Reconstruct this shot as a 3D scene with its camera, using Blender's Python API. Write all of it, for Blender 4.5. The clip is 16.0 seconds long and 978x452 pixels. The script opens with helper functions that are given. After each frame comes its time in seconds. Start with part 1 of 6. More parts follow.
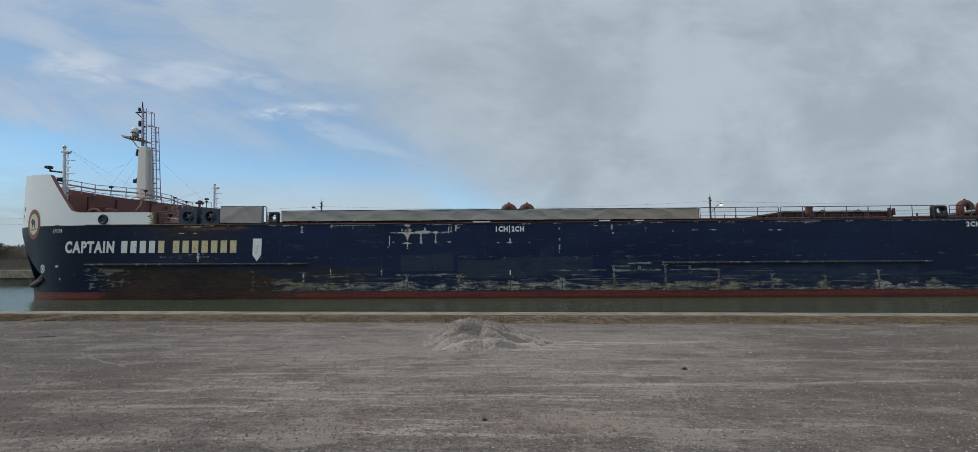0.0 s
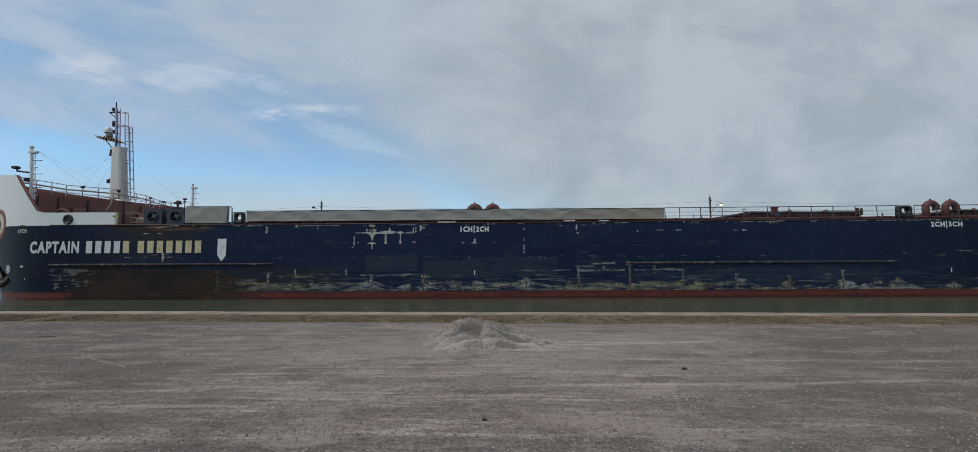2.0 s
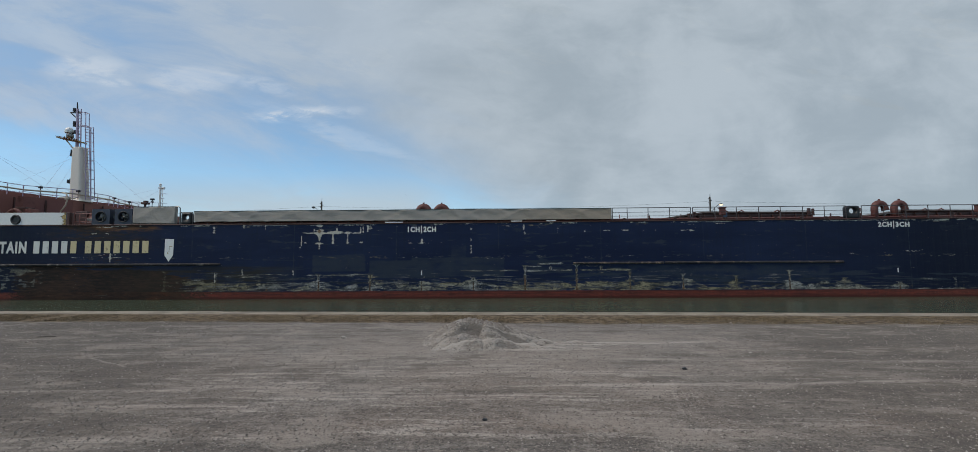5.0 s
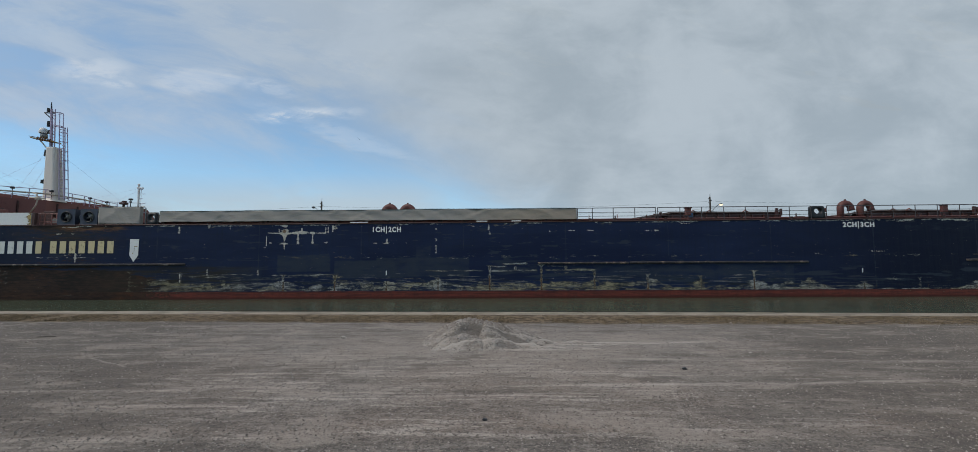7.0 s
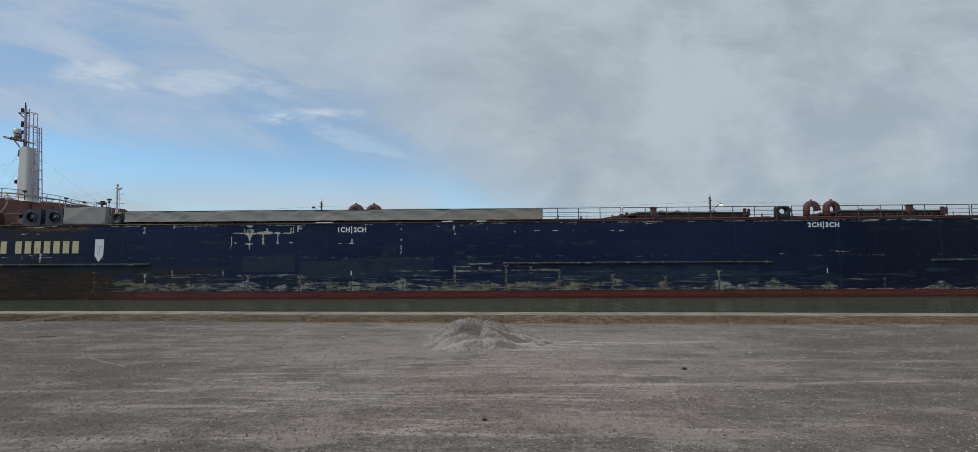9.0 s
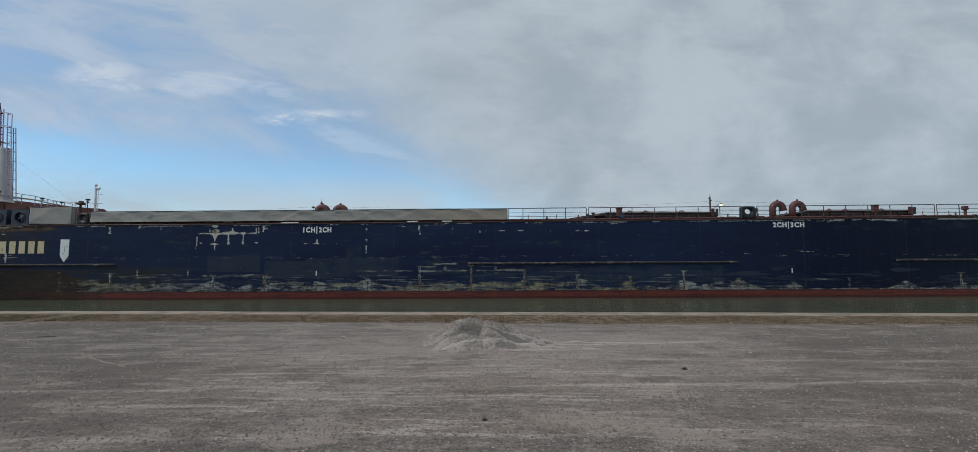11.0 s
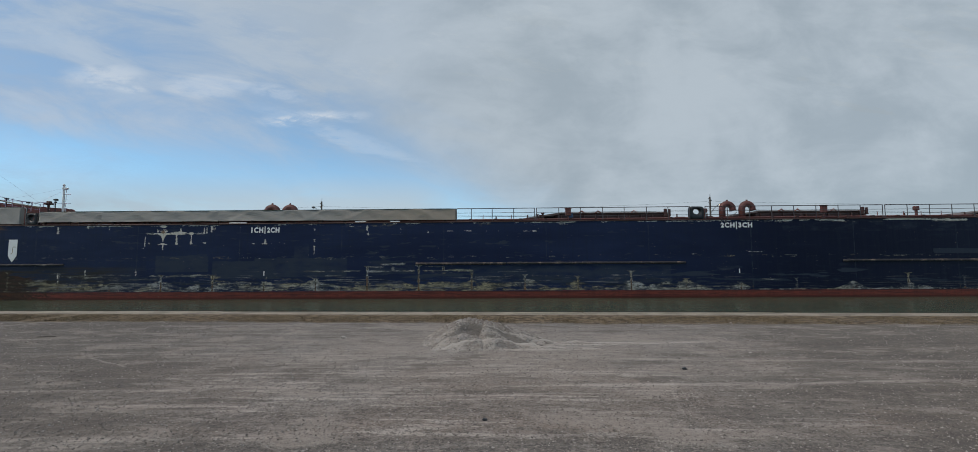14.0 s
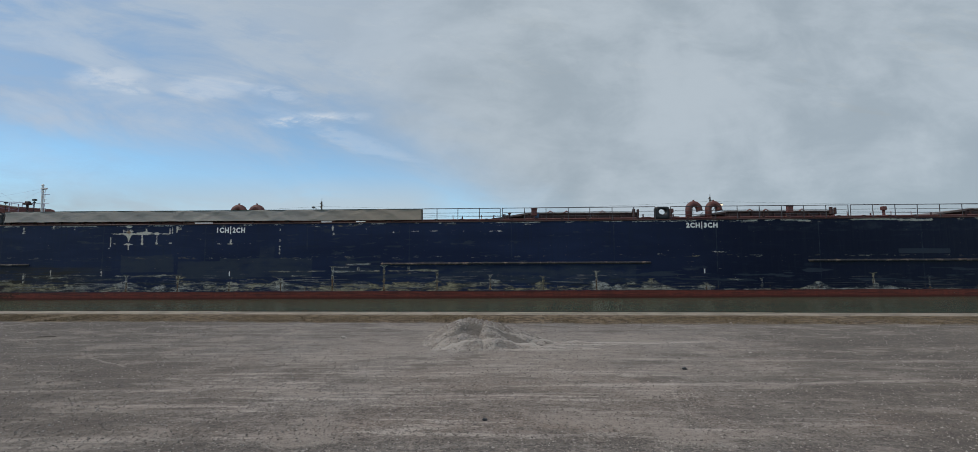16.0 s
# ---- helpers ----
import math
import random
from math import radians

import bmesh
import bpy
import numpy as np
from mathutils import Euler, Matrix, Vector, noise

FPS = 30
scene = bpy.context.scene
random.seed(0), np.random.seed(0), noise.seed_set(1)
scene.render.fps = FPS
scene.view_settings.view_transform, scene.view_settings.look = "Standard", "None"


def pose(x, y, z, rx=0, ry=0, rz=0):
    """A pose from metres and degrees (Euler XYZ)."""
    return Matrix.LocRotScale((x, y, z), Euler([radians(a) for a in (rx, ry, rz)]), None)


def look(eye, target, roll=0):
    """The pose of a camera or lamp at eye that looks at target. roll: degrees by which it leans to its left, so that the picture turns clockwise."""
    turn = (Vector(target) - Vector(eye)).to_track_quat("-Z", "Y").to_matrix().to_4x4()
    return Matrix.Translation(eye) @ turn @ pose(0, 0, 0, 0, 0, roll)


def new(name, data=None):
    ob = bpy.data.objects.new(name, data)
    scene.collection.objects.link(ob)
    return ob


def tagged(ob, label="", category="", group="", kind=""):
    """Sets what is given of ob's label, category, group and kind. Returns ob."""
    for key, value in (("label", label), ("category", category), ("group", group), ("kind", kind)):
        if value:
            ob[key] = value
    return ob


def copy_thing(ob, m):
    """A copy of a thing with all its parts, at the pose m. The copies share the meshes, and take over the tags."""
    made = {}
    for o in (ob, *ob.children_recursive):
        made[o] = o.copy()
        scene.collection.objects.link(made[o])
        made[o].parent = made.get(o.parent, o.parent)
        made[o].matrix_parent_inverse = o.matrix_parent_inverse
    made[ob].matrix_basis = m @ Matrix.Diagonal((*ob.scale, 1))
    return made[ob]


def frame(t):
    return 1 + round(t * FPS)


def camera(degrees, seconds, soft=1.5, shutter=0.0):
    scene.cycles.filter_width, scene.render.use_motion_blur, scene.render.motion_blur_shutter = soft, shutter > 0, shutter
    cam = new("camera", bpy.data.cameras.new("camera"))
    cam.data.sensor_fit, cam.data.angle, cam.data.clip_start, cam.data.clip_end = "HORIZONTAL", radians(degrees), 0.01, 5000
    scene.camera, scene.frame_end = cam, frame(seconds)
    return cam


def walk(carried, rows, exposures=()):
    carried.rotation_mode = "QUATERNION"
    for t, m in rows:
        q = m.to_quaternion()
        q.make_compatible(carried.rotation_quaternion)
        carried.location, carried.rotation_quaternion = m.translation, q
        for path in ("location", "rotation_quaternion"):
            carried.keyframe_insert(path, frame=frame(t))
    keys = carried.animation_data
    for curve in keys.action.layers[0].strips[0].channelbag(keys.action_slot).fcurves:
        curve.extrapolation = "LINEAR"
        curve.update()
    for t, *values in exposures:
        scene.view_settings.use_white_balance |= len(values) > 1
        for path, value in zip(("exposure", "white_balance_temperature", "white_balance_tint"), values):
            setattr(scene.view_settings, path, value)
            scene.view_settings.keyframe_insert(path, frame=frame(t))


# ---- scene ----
# ================= camera =================
EYE = (0.0, 0.0, 2.55)
cam = camera(93.3, 16.0, soft=0.7)
VIEW = pose(*EYE) @ pose(0, 0, 0, 90 + 4.635, 0, 0) @ pose(0, 0, 0, 0, 0, -0.243)
walk(cam, [(0.0, VIEW), (16.0, VIEW)], exposures=[(0.0, 0.05, 6650, 10.5), (16.0, 0.05, 6650, 10.5)])

# ================= world, sun =================
SUN_EL, SUN_AZ = 52.0, -115.0          # degrees; azimuth from +y towards +x
world = bpy.data.worlds.new("sky")
scene.world = world
world.use_nodes = True
wn = world.node_tree
wn.nodes.clear()
sky_tex = wn.nodes.new("ShaderNodeTexSky")
sky_tex.sky_type = "NISHITA"
sky_tex.sun_disc = False
sky_tex.sun_elevation = radians(SUN_EL)
sky_tex.sun_rotation = radians(SUN_AZ)
sky_tex.air_density, sky_tex.dust_density, sky_tex.ozone_density = 0.8, 0.1, 0.8
bg = wn.nodes.new("ShaderNodeBackground")
bg.inputs["Strength"].default_value = 0.15
wout = wn.nodes.new("ShaderNodeOutputWorld")
tint = wn.nodes.new("ShaderNodeMix")
tint.data_type, tint.blend_type = "RGBA", "MULTIPLY"
tint.inputs[0].default_value = 1.0
tint.inputs[7].default_value = (0.80, 1.02, 1.03, 1.0)      # clear cold air
wn.links.new(sky_tex.outputs[0], tint.inputs[6])
wn.links.new(tint.outputs[2], bg.inputs[0])
wn.links.new(bg.outputs[0], wout.inputs[0])

sun = new("sun", bpy.data.lights.new("sun", "SUN"))
sun.data.energy, sun.data.angle, sun.data.color = 3.6, radians(14), (1.0, 0.89, 0.77)
sa = radians(SUN_AZ)
sd = Vector((math.sin(sa) * math.cos(radians(SUN_EL)), math.cos(sa) * math.cos(radians(SUN_EL)), math.sin(radians(SUN_EL))))
sun.matrix_world = look(sd * 900, (0, 0, 0))


# ================= node and mesh helpers =================
class Nodes:
    """Small wrapper to write shader arithmetic on one line."""

    def __init__(self, name):
        self.mat = bpy.data.materials.new(name)
        self.mat.use_nodes = True
        self.t = self.mat.node_tree
        self.t.nodes.clear()
        self.out = self.t.nodes.new("ShaderNodeOutputMaterial")

    def put(self, socket, v):
        if isinstance(v, (int, float)):
            socket.default_value = v
        elif isinstance(v, tuple):
            socket.default_value = v if len(v) == len(socket.default_value) else (*v, 1.0)
        else:
            self.t.links.new(v, socket)

    def math(self, op, a, b=0.0, c=0.0, clamp=False):
        n = self.t.nodes.new("ShaderNodeMath")
        n.operation, n.use_clamp = op, clamp
        for s, v in zip(n.inputs, (a, b, c)):
            self.put(s, v)
        return n.outputs[0]

    def add(self, a, b):
        return self.math("ADD", a, b)

    def mul(self, a, b):
        return self.math("MULTIPLY", a, b)

    def step(self, v, lo, hi, a=0.0, b=1.0):
        n = self.t.nodes.new("ShaderNodeMapRange")
        n.interpolation_type = "SMOOTHSTEP"
        for s, x in zip(n.inputs, (v, lo, hi, a, b)):
            self.put(s, x)
        return n.outputs[0]

    def coords(self, kind="Object"):
        return self.t.nodes.new("ShaderNodeTexCoord").outputs[kind]

    def xyz(self, v):
        n = self.t.nodes.new("ShaderNodeSeparateXYZ")
        self.put(n.inputs[0], v)
        return n.outputs

    def vec(self, x, y, z):
        n = self.t.nodes.new("ShaderNodeCombineXYZ")
        for s, v in zip(n.inputs, (x, y, z)):
            self.put(s, v)
        return n.outputs[0]

    def noise(self, v, scale, detail=4, rough=0.55, distort=0.0, stretch=None):
        if stretch:
            m = self.t.nodes.new("ShaderNodeMapping")
            self.put(m.inputs["Vector"], v)
            m.inputs["Scale"].default_value = stretch
            v = m.outputs[0]
        n = self.t.nodes.new("ShaderNodeTexNoise")
        self.put(n.inputs["Vector"], v)
        self.put(n.inputs["Scale"], scale)
        n.inputs["Detail"].default_value, n.inputs["Roughness"].default_value = detail, rough
        n.inputs["Distortion"].default_value = distort
        return n.outputs["Fac"]

    def voronoi(self, v, scale, out="Distance"):
        n = self.t.nodes.new("ShaderNodeTexVoronoi")
        self.put(n.inputs["Vector"], v)
        self.put(n.inputs["Scale"], scale)
        return n.outputs[out]

    def mix(self, f, a, b):
        n = self.t.nodes.new("ShaderNodeMix")
        n.data_type = "RGBA"
        self.put(n.inputs[0], f)
        self.put(n.inputs[6], a)
        self.put(n.inputs[7], b)
        return n.outputs[2]

    def attr(self, name):
        n = self.t.nodes.new("ShaderNodeAttribute")
        n.attribute_name = name
        return n.outputs["Fac"]

    def bump(self, h, strength=0.3, distance=0.02):
        n = self.t.nodes.new("ShaderNodeBump")
        n.inputs["Strength"].default_value, n.inputs["Distance"].default_value = strength, distance
        self.put(n.inputs["Height"], h)
        return n.outputs[0]

    def surface(self, color, rough=0.6, metal=0.0, normal=None, **more):
        n = self.t.nodes.new("ShaderNodeBsdfPrincipled")
        self.put(n.inputs["Base Color"], color)
        self.put(n.inputs["Roughness"], rough)
        self.put(n.inputs["Metallic"], metal)
        if normal is not None:
            self.put(n.inputs["Normal"], normal)
        for k, v in more.items():
            self.put(n.inputs[k.replace("_", " ")], v)
        self.t.links.new(n.outputs[0], self.out.inputs[0])
        return self.mat


def paint(name, base, stain, amount=0.5, scale=1.2, rough=0.55, metal=0.0, streak=True, bump=0.12):
    """Painted or bare surface with worn patches, fine grain and run-down streaks."""
    n = Nodes(name)
    p = n.coords()
    big = n.noise(p, scale, 5, 0.6)
    fine = n.noise(p, scale * 14, 4, 0.6)
    run = n.noise(p, scale * 2.2, 4, 0.6, 0.0, (1.0, 1.0, 0.18 if streak else 1.0))
    worn = n.step(n.add(n.mul(big, 0.6), n.add(n.mul(run, 0.42), n.mul(fine, 0.08))), 0.74 - 0.3 * amount, 0.88 - 0.3 * amount)
    tone = n.mix(n.step(fine, 0.3, 0.75), tuple(c * 0.96 for c in base), tuple(min(1, c * 1.03) for c in base))
    color = n.mix(worn, tone, stain)
    return n.surface(color, n.step(worn, 0, 1, rough, min(0.95, rough + 0.3)), metal, n.bump(n.add(fine, n.mul(worn, 0.5)), bump, 0.01))


def mesh_of(name, bm, material, smooth=False):
    me = bpy.data.meshes.new(name)
    bm.normal_update()
    bm.to_mesh(me)
    bm.free()
    me.materials.append(material)
    if smooth:
        for p in me.polygons:
            p.use_smooth = True
    return me


def part(name, bm, material, parent=None, label="", smooth=False):
    """Links a bmesh, or a mesh that is there already, as one mesh object under a thing or a part."""
    me = bm if isinstance(bm, bpy.types.Mesh) else mesh_of(name, bm, material, smooth)
    ob = new(name, me)
    ob.parent = parent
    if label:
        ob["label"] = label
    return ob


def box(bm, x0, x1, y0, y1, z0, z1, bevel=0.0):
    r = bmesh.ops.create_cube(bm, size=1.0, matrix=Matrix.LocRotScale(((x0 + x1) / 2, (y0 + y1) / 2, (z0 + z1) / 2), None, (x1 - x0, y1 - y0, z1 - z0)))
    if bevel:
        es = {e for v in r["verts"] for e in v.link_edges}
        bmesh.ops.bevel(bm, geom=list(es), offset=bevel, segments=2, affect="EDGES", profile=0.5)
    return bm


def tube(bm, pts, r, seg=8, caps=True):
    """A round bar along points; r is one radius or one for each point."""
    pts = [Vector(p) for p in pts]
    rs = r if isinstance(r, (list, tuple)) else [r] * len(pts)
    rings, side = [], None
    for i, p in enumerate(pts):
        d = (pts[min(i + 1, len(pts) - 1)] - pts[max(i - 1, 0)]).normalized()
        if side is None:
            side = d.orthogonal().normalized()
        side = (side - d * side.dot(d)).normalized()
        up = d.cross(side)
        rings.append([bm.verts.new(p + (side * math.cos(a) + up * math.sin(a)) * rs[i]) for a in (2 * math.pi * k / seg for k in range(seg))])
    for a, b in zip(rings, rings[1:]):
        for k in range(seg):
            bm.faces.new((a[k], a[(k + 1) % seg], b[(k + 1) % seg], b[k]))
    if caps:
        bm.faces.new(rings[0][::-1])
        bm.faces.new(rings[-1])
    return bm


def lathe(bm, profile, m=Matrix(), seg=24):
    """Turns (radius, height) pairs round the z axis of m."""
    rings = [[bm.verts.new(m @ Vector((r * math.cos(a), r * math.sin(a), h))) for a in (2 * math.pi * k / seg for k in range(seg))] for r, h in profile]
    for a, b in zip(rings, rings[1:]):
        for k in range(seg):
            bm.faces.new((a[k], a[(k + 1) % seg], b[(k + 1) % seg], b[k]))
    return bm


def slab(bm, outline, z0, z1):
    """A prism over a plan outline."""
    lo = [bm.verts.new((x, y, z0)) for x, y in outline]
    hi = [bm.verts.new((x, y, z1)) for x, y in outline]
    n = len(outline)
    for i in range(n):
        bm.faces.new((lo[i], lo[(i + 1) % n], hi[(i + 1) % n], hi[i]))
    bm.faces.new(lo[::-1])
    bm.faces.new(hi)
    bmesh.ops.recalc_face_normals(bm, faces=bm.faces[:])
    return bm


def grid_mesh(name, P, material, attrs=None, smooth=True):
    """A mesh over a grid of points P[i, j]; attrs holds point values of the same shape."""
    a, b = P.shape[:2]
    idx = np.arange(a * b).reshape(a, b)
    q = np.stack([idx[:-1, :-1], idx[1:, :-1], idx[1:, 1:], idx[:-1, 1:]], -1).reshape(-1, 4)
    me = bpy.data.meshes.new(name)
    me.from_pydata(P.reshape(-1, 3).tolist(), [], q.tolist())
    for k, v in (attrs or {}).items():
        me.attributes.new(k, "FLOAT", "POINT").data.foreach_set("value", np.ascontiguousarray(v, dtype=np.float32).ravel())
    if material:
        me.materials.append(material)
    me.polygons.foreach_set("use_smooth", [smooth] * len(me.polygons))
    me.update()
    return me


rng = np.random.default_rng(7)
LATTICE = rng.random((256, 256))


def vnoise(x, y):
    """Smooth value noise on a plane, 0 to 1."""
    xi, yi = np.floor(x).astype(int), np.floor(y).astype(int)
    fx, fy = x - xi, y - yi
    fx, fy = fx * fx * (3 - 2 * fx), fy * fy * (3 - 2 * fy)
    g = lambda i, j: LATTICE[i % 256, j % 256]
    return (g(xi, yi) * (1 - fx) + g(xi + 1, yi) * fx) * (1 - fy) + (g(xi, yi + 1) * (1 - fx) + g(xi + 1, yi + 1) * fx) * fy


def fbm(x, y, octaves=4):
    v, w, s = 0.0, 0.5, 0.0
    for k in range(octaves):
        v = v + w * vnoise(x * 2**k + 17.3 * k, y * 2**k + 9.1 * k)
        s += w
        w *= 0.55
    return v / s


def sstep(v, lo, hi):
    t = np.clip((v - lo) / (hi - lo), 0, 1)
    return t * t * (3 - 2 * t)


# ================= materials =================
def hull_material():
    n = Nodes("hull_paint")
    p = n.coords()
    x, y, z = n.xyz(p)
    fine = n.noise(p, 3.0, 6, 0.7, 0.0, (0.45, 0.45, 2.6))
    speck = n.noise(p, 22.0, 5, 0.7, 0.0, (0.4, 0.4, 1.6))
    grain = n.noise(p, 9.0, 5, 0.68, 0.0, (0.45, 0.45, 2.6))
    run = n.noise(p, 2.6, 4, 0.6, 0.0, (1.6, 1.6, 0.12))
    wash = n.noise(p, 0.28, 4, 0.55, 0.3, (0.5, 0.5, 1.8))
    jitter = n.add(n.mul(n.add(n.step(fine, 0.28, 0.72), -0.5), 0.75), n.add(n.mul(n.add(n.step(grain, 0.30, 0.70), -0.5), 0.65), n.mul(n.add(n.step(speck, 0.32, 0.68), -0.5), 0.5)))
    navy = n.mix(n.step(wash, 0.35, 0.7), (0.0080, 0.0140, 0.041), (0.0130, 0.0220, 0.057))
    # navy grows darker towards the bow and aft
    navy = n.mix(n.mul(n.attr("end_ramp"), 0.95), navy, (0.0024, 0.0045, 0.0155))
    navy = n.mix(n.step(n.noise(p, 1.1, 5, 0.65, 0.2, (0.25, 0.25, 3.0)), 0.55, 0.72, 0.0, 0.5), navy, (0.012, 0.019, 0.033))
    navy = n.mix(n.mul(n.step(run, 0.50, 0.72), 0.35), navy, (0.012, 0.017, 0.028))
    dull = n.step(n.add(n.attr("dull"), n.mul(n.add(n.noise(p, 1.3, 5, 0.6, 0.0, (0.5, 0.5, 1.4)), -0.5), 0.8)), 0.30, 0.56)
    c = n.mix(n.mul(dull, 0.8), navy, (0.031, 0.042, 0.058))
    scratch = n.noise(p, 2.0, 6, 0.72, 0.0, (0.16, 0.16, 9.0))
    c = n.mix(n.mul(n.step(scratch, 0.60, 0.70), n.mul(n.step(z, 3.4, 1.2, 0.12, 0.55), n.step(x, 28.0, 34.0, 1.0, 0.25))), c, (0.085, 0.095, 0.105))
    # red boot-top below a slightly wavy paint line
    red_line = n.add(z, n.mul(n.add(fine, -0.5), 0.10))
    red = n.mix(n.step(n.add(fine, n.mul(run, 0.4)), 0.55, 0.85), (0.172, 0.044, 0.031), (0.105, 0.034, 0.025))
    red = n.mix(n.step(grain, 0.50, 0.72, 0.0, 0.4), red, (0.075, 0.030, 0.026))
    scrape = n.noise(p, 1.2, 6, 0.7, 0.1, (0.25, 0.25, 6.0))
    red = n.mix(n.step(scrape, 0.50, 0.60, 0.0, 0.7), red, (0.055, 0.022, 0.020))
    red = n.mix(n.step(scrape, 0.38, 0.30, 0.0, 0.6), red, (0.20, 0.085, 0.065))
    red = n.mix(n.step(n.math("ABSOLUTE", n.add(z, -0.50)), 0.035, 0.01, 0.0, 0.6), red, (0.045, 0.022, 0.020))
    wet = n.step(n.add(z, n.mul(n.add(scrape, -0.5), 0.35)), 0.06, 0.20, 0.30, 1.0)
    red = n.mix(wet, (0.05, 0.018, 0.015), red)
    c = n.mix(n.step(red_line, 0.535, 0.575, 1.0, 0.0), c, red)
    rust = n.step(n.add(n.attr("rust"), n.mul(jitter, 0.75)), 0.36, 0.60)
    rusty = n.mix(n.step(n.add(n.mul(wash, 0.5), n.mul(fine, 0.6)), 0.46, 0.68), (0.018, 0.015, 0.013), (0.058, 0.034, 0.022))
    rusty = n.mix(n.step(grain, 0.48, 0.72, 0.0, 0.6), rusty, (0.022, 0.019, 0.019))
    rusty = n.mix(n.step(n.noise(p, 0.8, 5, 0.65, 0.3, (0.6, 0.6, 1.4)), 0.56, 0.70, 0.0, 0.5), rusty, (0.085, 0.036, 0.018))
    rusty = n.mix(n.step(n.noise(p, 1.1, 6, 0.7, 0.2, (0.22, 0.22, 5.0)), 0.60, 0.72, 0.0, 0.55), rusty, (0.105, 0.100, 0.085))
    c = n.mix(n.mul(rust, 0.94), c, rusty)
    # soot and tar rubbed in between the bare patches
    aft = n.mul(n.step(x, -21.0, -16.0), n.step(x, 28.0, 33.0, 1.0, 0.22))
    soot = n.noise(p, 1.0, 6, 0.68, 0.2, (0.32, 0.32, 5.5))
    c = n.mix(n.mul(n.mul(n.step(soot, 0.50, 0.60, 0.0, 0.7), aft), n.mul(n.step(z, 1.75, 1.15), n.step(z, 0.55, 0.61))), c, (0.016, 0.018, 0.017))
    grime = n.mul(n.mul(n.step(x, -24.0, -20.0), n.step(x, -8.0, -13.0)), n.mul(n.step(z, 2.55, 2.25), n.step(z, 0.55, 0.61)))
    c = n.mix(n.mul(grime, n.step(n.noise(p, 0.9, 6, 0.68, 0.3, (0.30, 0.30, 4.0)), 0.44, 0.58, 0.25, 0.85)), c, (0.026, 0.023, 0.018))
    # brown run-off below the fans and the gear beside them
    runoff = n.mul(n.mul(n.step(x, -28.6, -26.6), n.step(x, -18.8, -21.2)), n.step(z, 3.3, 4.7, 0.15, 1.0))
    c = n.mix(n.mul(runoff, n.step(n.noise(p, 0.8, 6, 0.66, 0.3, (0.35, 0.35, 2.2)), 0.40, 0.60, 0.15, 0.9)), c, n.mix(n.step(fine, 0.45, 0.65), (0.022, 0.019, 0.018), (0.046, 0.030, 0.022)))
    lip = n.mul(n.mul(n.step(x, -25.0, -23.8), n.step(x, -19.0, -20.0)), n.step(n.add(z, n.mul(jitter, 0.25)), 5.02, 5.16))
    c = n.mix(n.mul(lip, n.step(n.noise(p, 1.2, 5, 0.6, 0.2, (0.4, 0.4, 3.0)), 0.42, 0.56)), c, (0.120, 0.062, 0.034))
    haze = n.step(n.add(n.attr("scuff"), n.mul(jitter, 0.34)), 0.16, 0.50, 0.0, 0.55)
    c = n.mix(haze, c, n.mix(n.step(wash, 0.40, 0.60), (0.085, 0.095, 0.100), (0.105, 0.095, 0.062)))
    scuff = n.step(n.add(n.attr("scuff"), n.mul(jitter, 0.70)), 0.43, 0.56)
    bare = n.mix(n.step(wash, 0.40, 0.60), (0.37, 0.375, 0.355), (0.335, 0.295, 0.185))
    bare = n.mix(n.step(grain, 0.45, 0.60, 0.0, 0.85), bare, (0.075, 0.070, 0.052))
    bare = n.mix(n.step(n.noise(p, 1.6, 5, 0.65, 0.0, (0.7, 0.7, 3.0)), 0.50, 0.60, 0.0, 0.75), bare, (0.045, 0.050, 0.048))
    c = n.mix(n.mul(scuff, n.step(x, -15.5, -12.5, 0.50, 0.88)), c, bare)
    # hair-thin pale grazes along the side
    graze = n.noise(p, 1.0, 7, 0.66, 0.15, (0.28, 0.28, 9.0))
    region = n.noise(p, 0.42, 4, 0.6, 0.3, (0.6, 0.6, 1.5))
    amount = n.add(n.step(z, 2.1, 1.2, -0.02, 0.075), n.add(n.mul(n.add(region, -0.5), 0.42), n.step(z, 3.0, 2.0, -0.13, 0.0)))
    graze = n.mul(n.mul(n.step(n.add(graze, amount), 0.62, 0.66), n.step(z, 0.55, 0.61)), aft)
    graze = n.mul(graze, n.step(n.noise(p, 1.3, 6, 0.7, 0.2, (0.40, 0.40, 5.0)), 0.42, 0.54, 0.10, 1.0))
    c = n.mix(n.mul(graze, 0.75), c, n.mix(n.step(speck, 0.42, 0.58), (0.085, 0.080, 0.070), (0.26, 0.26, 0.245)))
    stain = n.step(n.add(n.attr("stain"), n.mul(jitter, 0.45)), 0.40, 0.60)
    white = n.step(n.add(n.attr("white"), n.mul(jitter, 0.70)), 0.44, 0.58)
    c = n.mix(n.mul(white, 0.9), c, n.mix(n.step(speck, 0.36, 0.58), (0.30, 0.27, 0.20), (0.60, 0.575, 0.50)))
    c = n.mix(n.mul(stain, 0.85), c, n.mix(n.step(grain, 0.42, 0.6), (0.165, 0.085, 0.035), (0.075, 0.036, 0.020)))
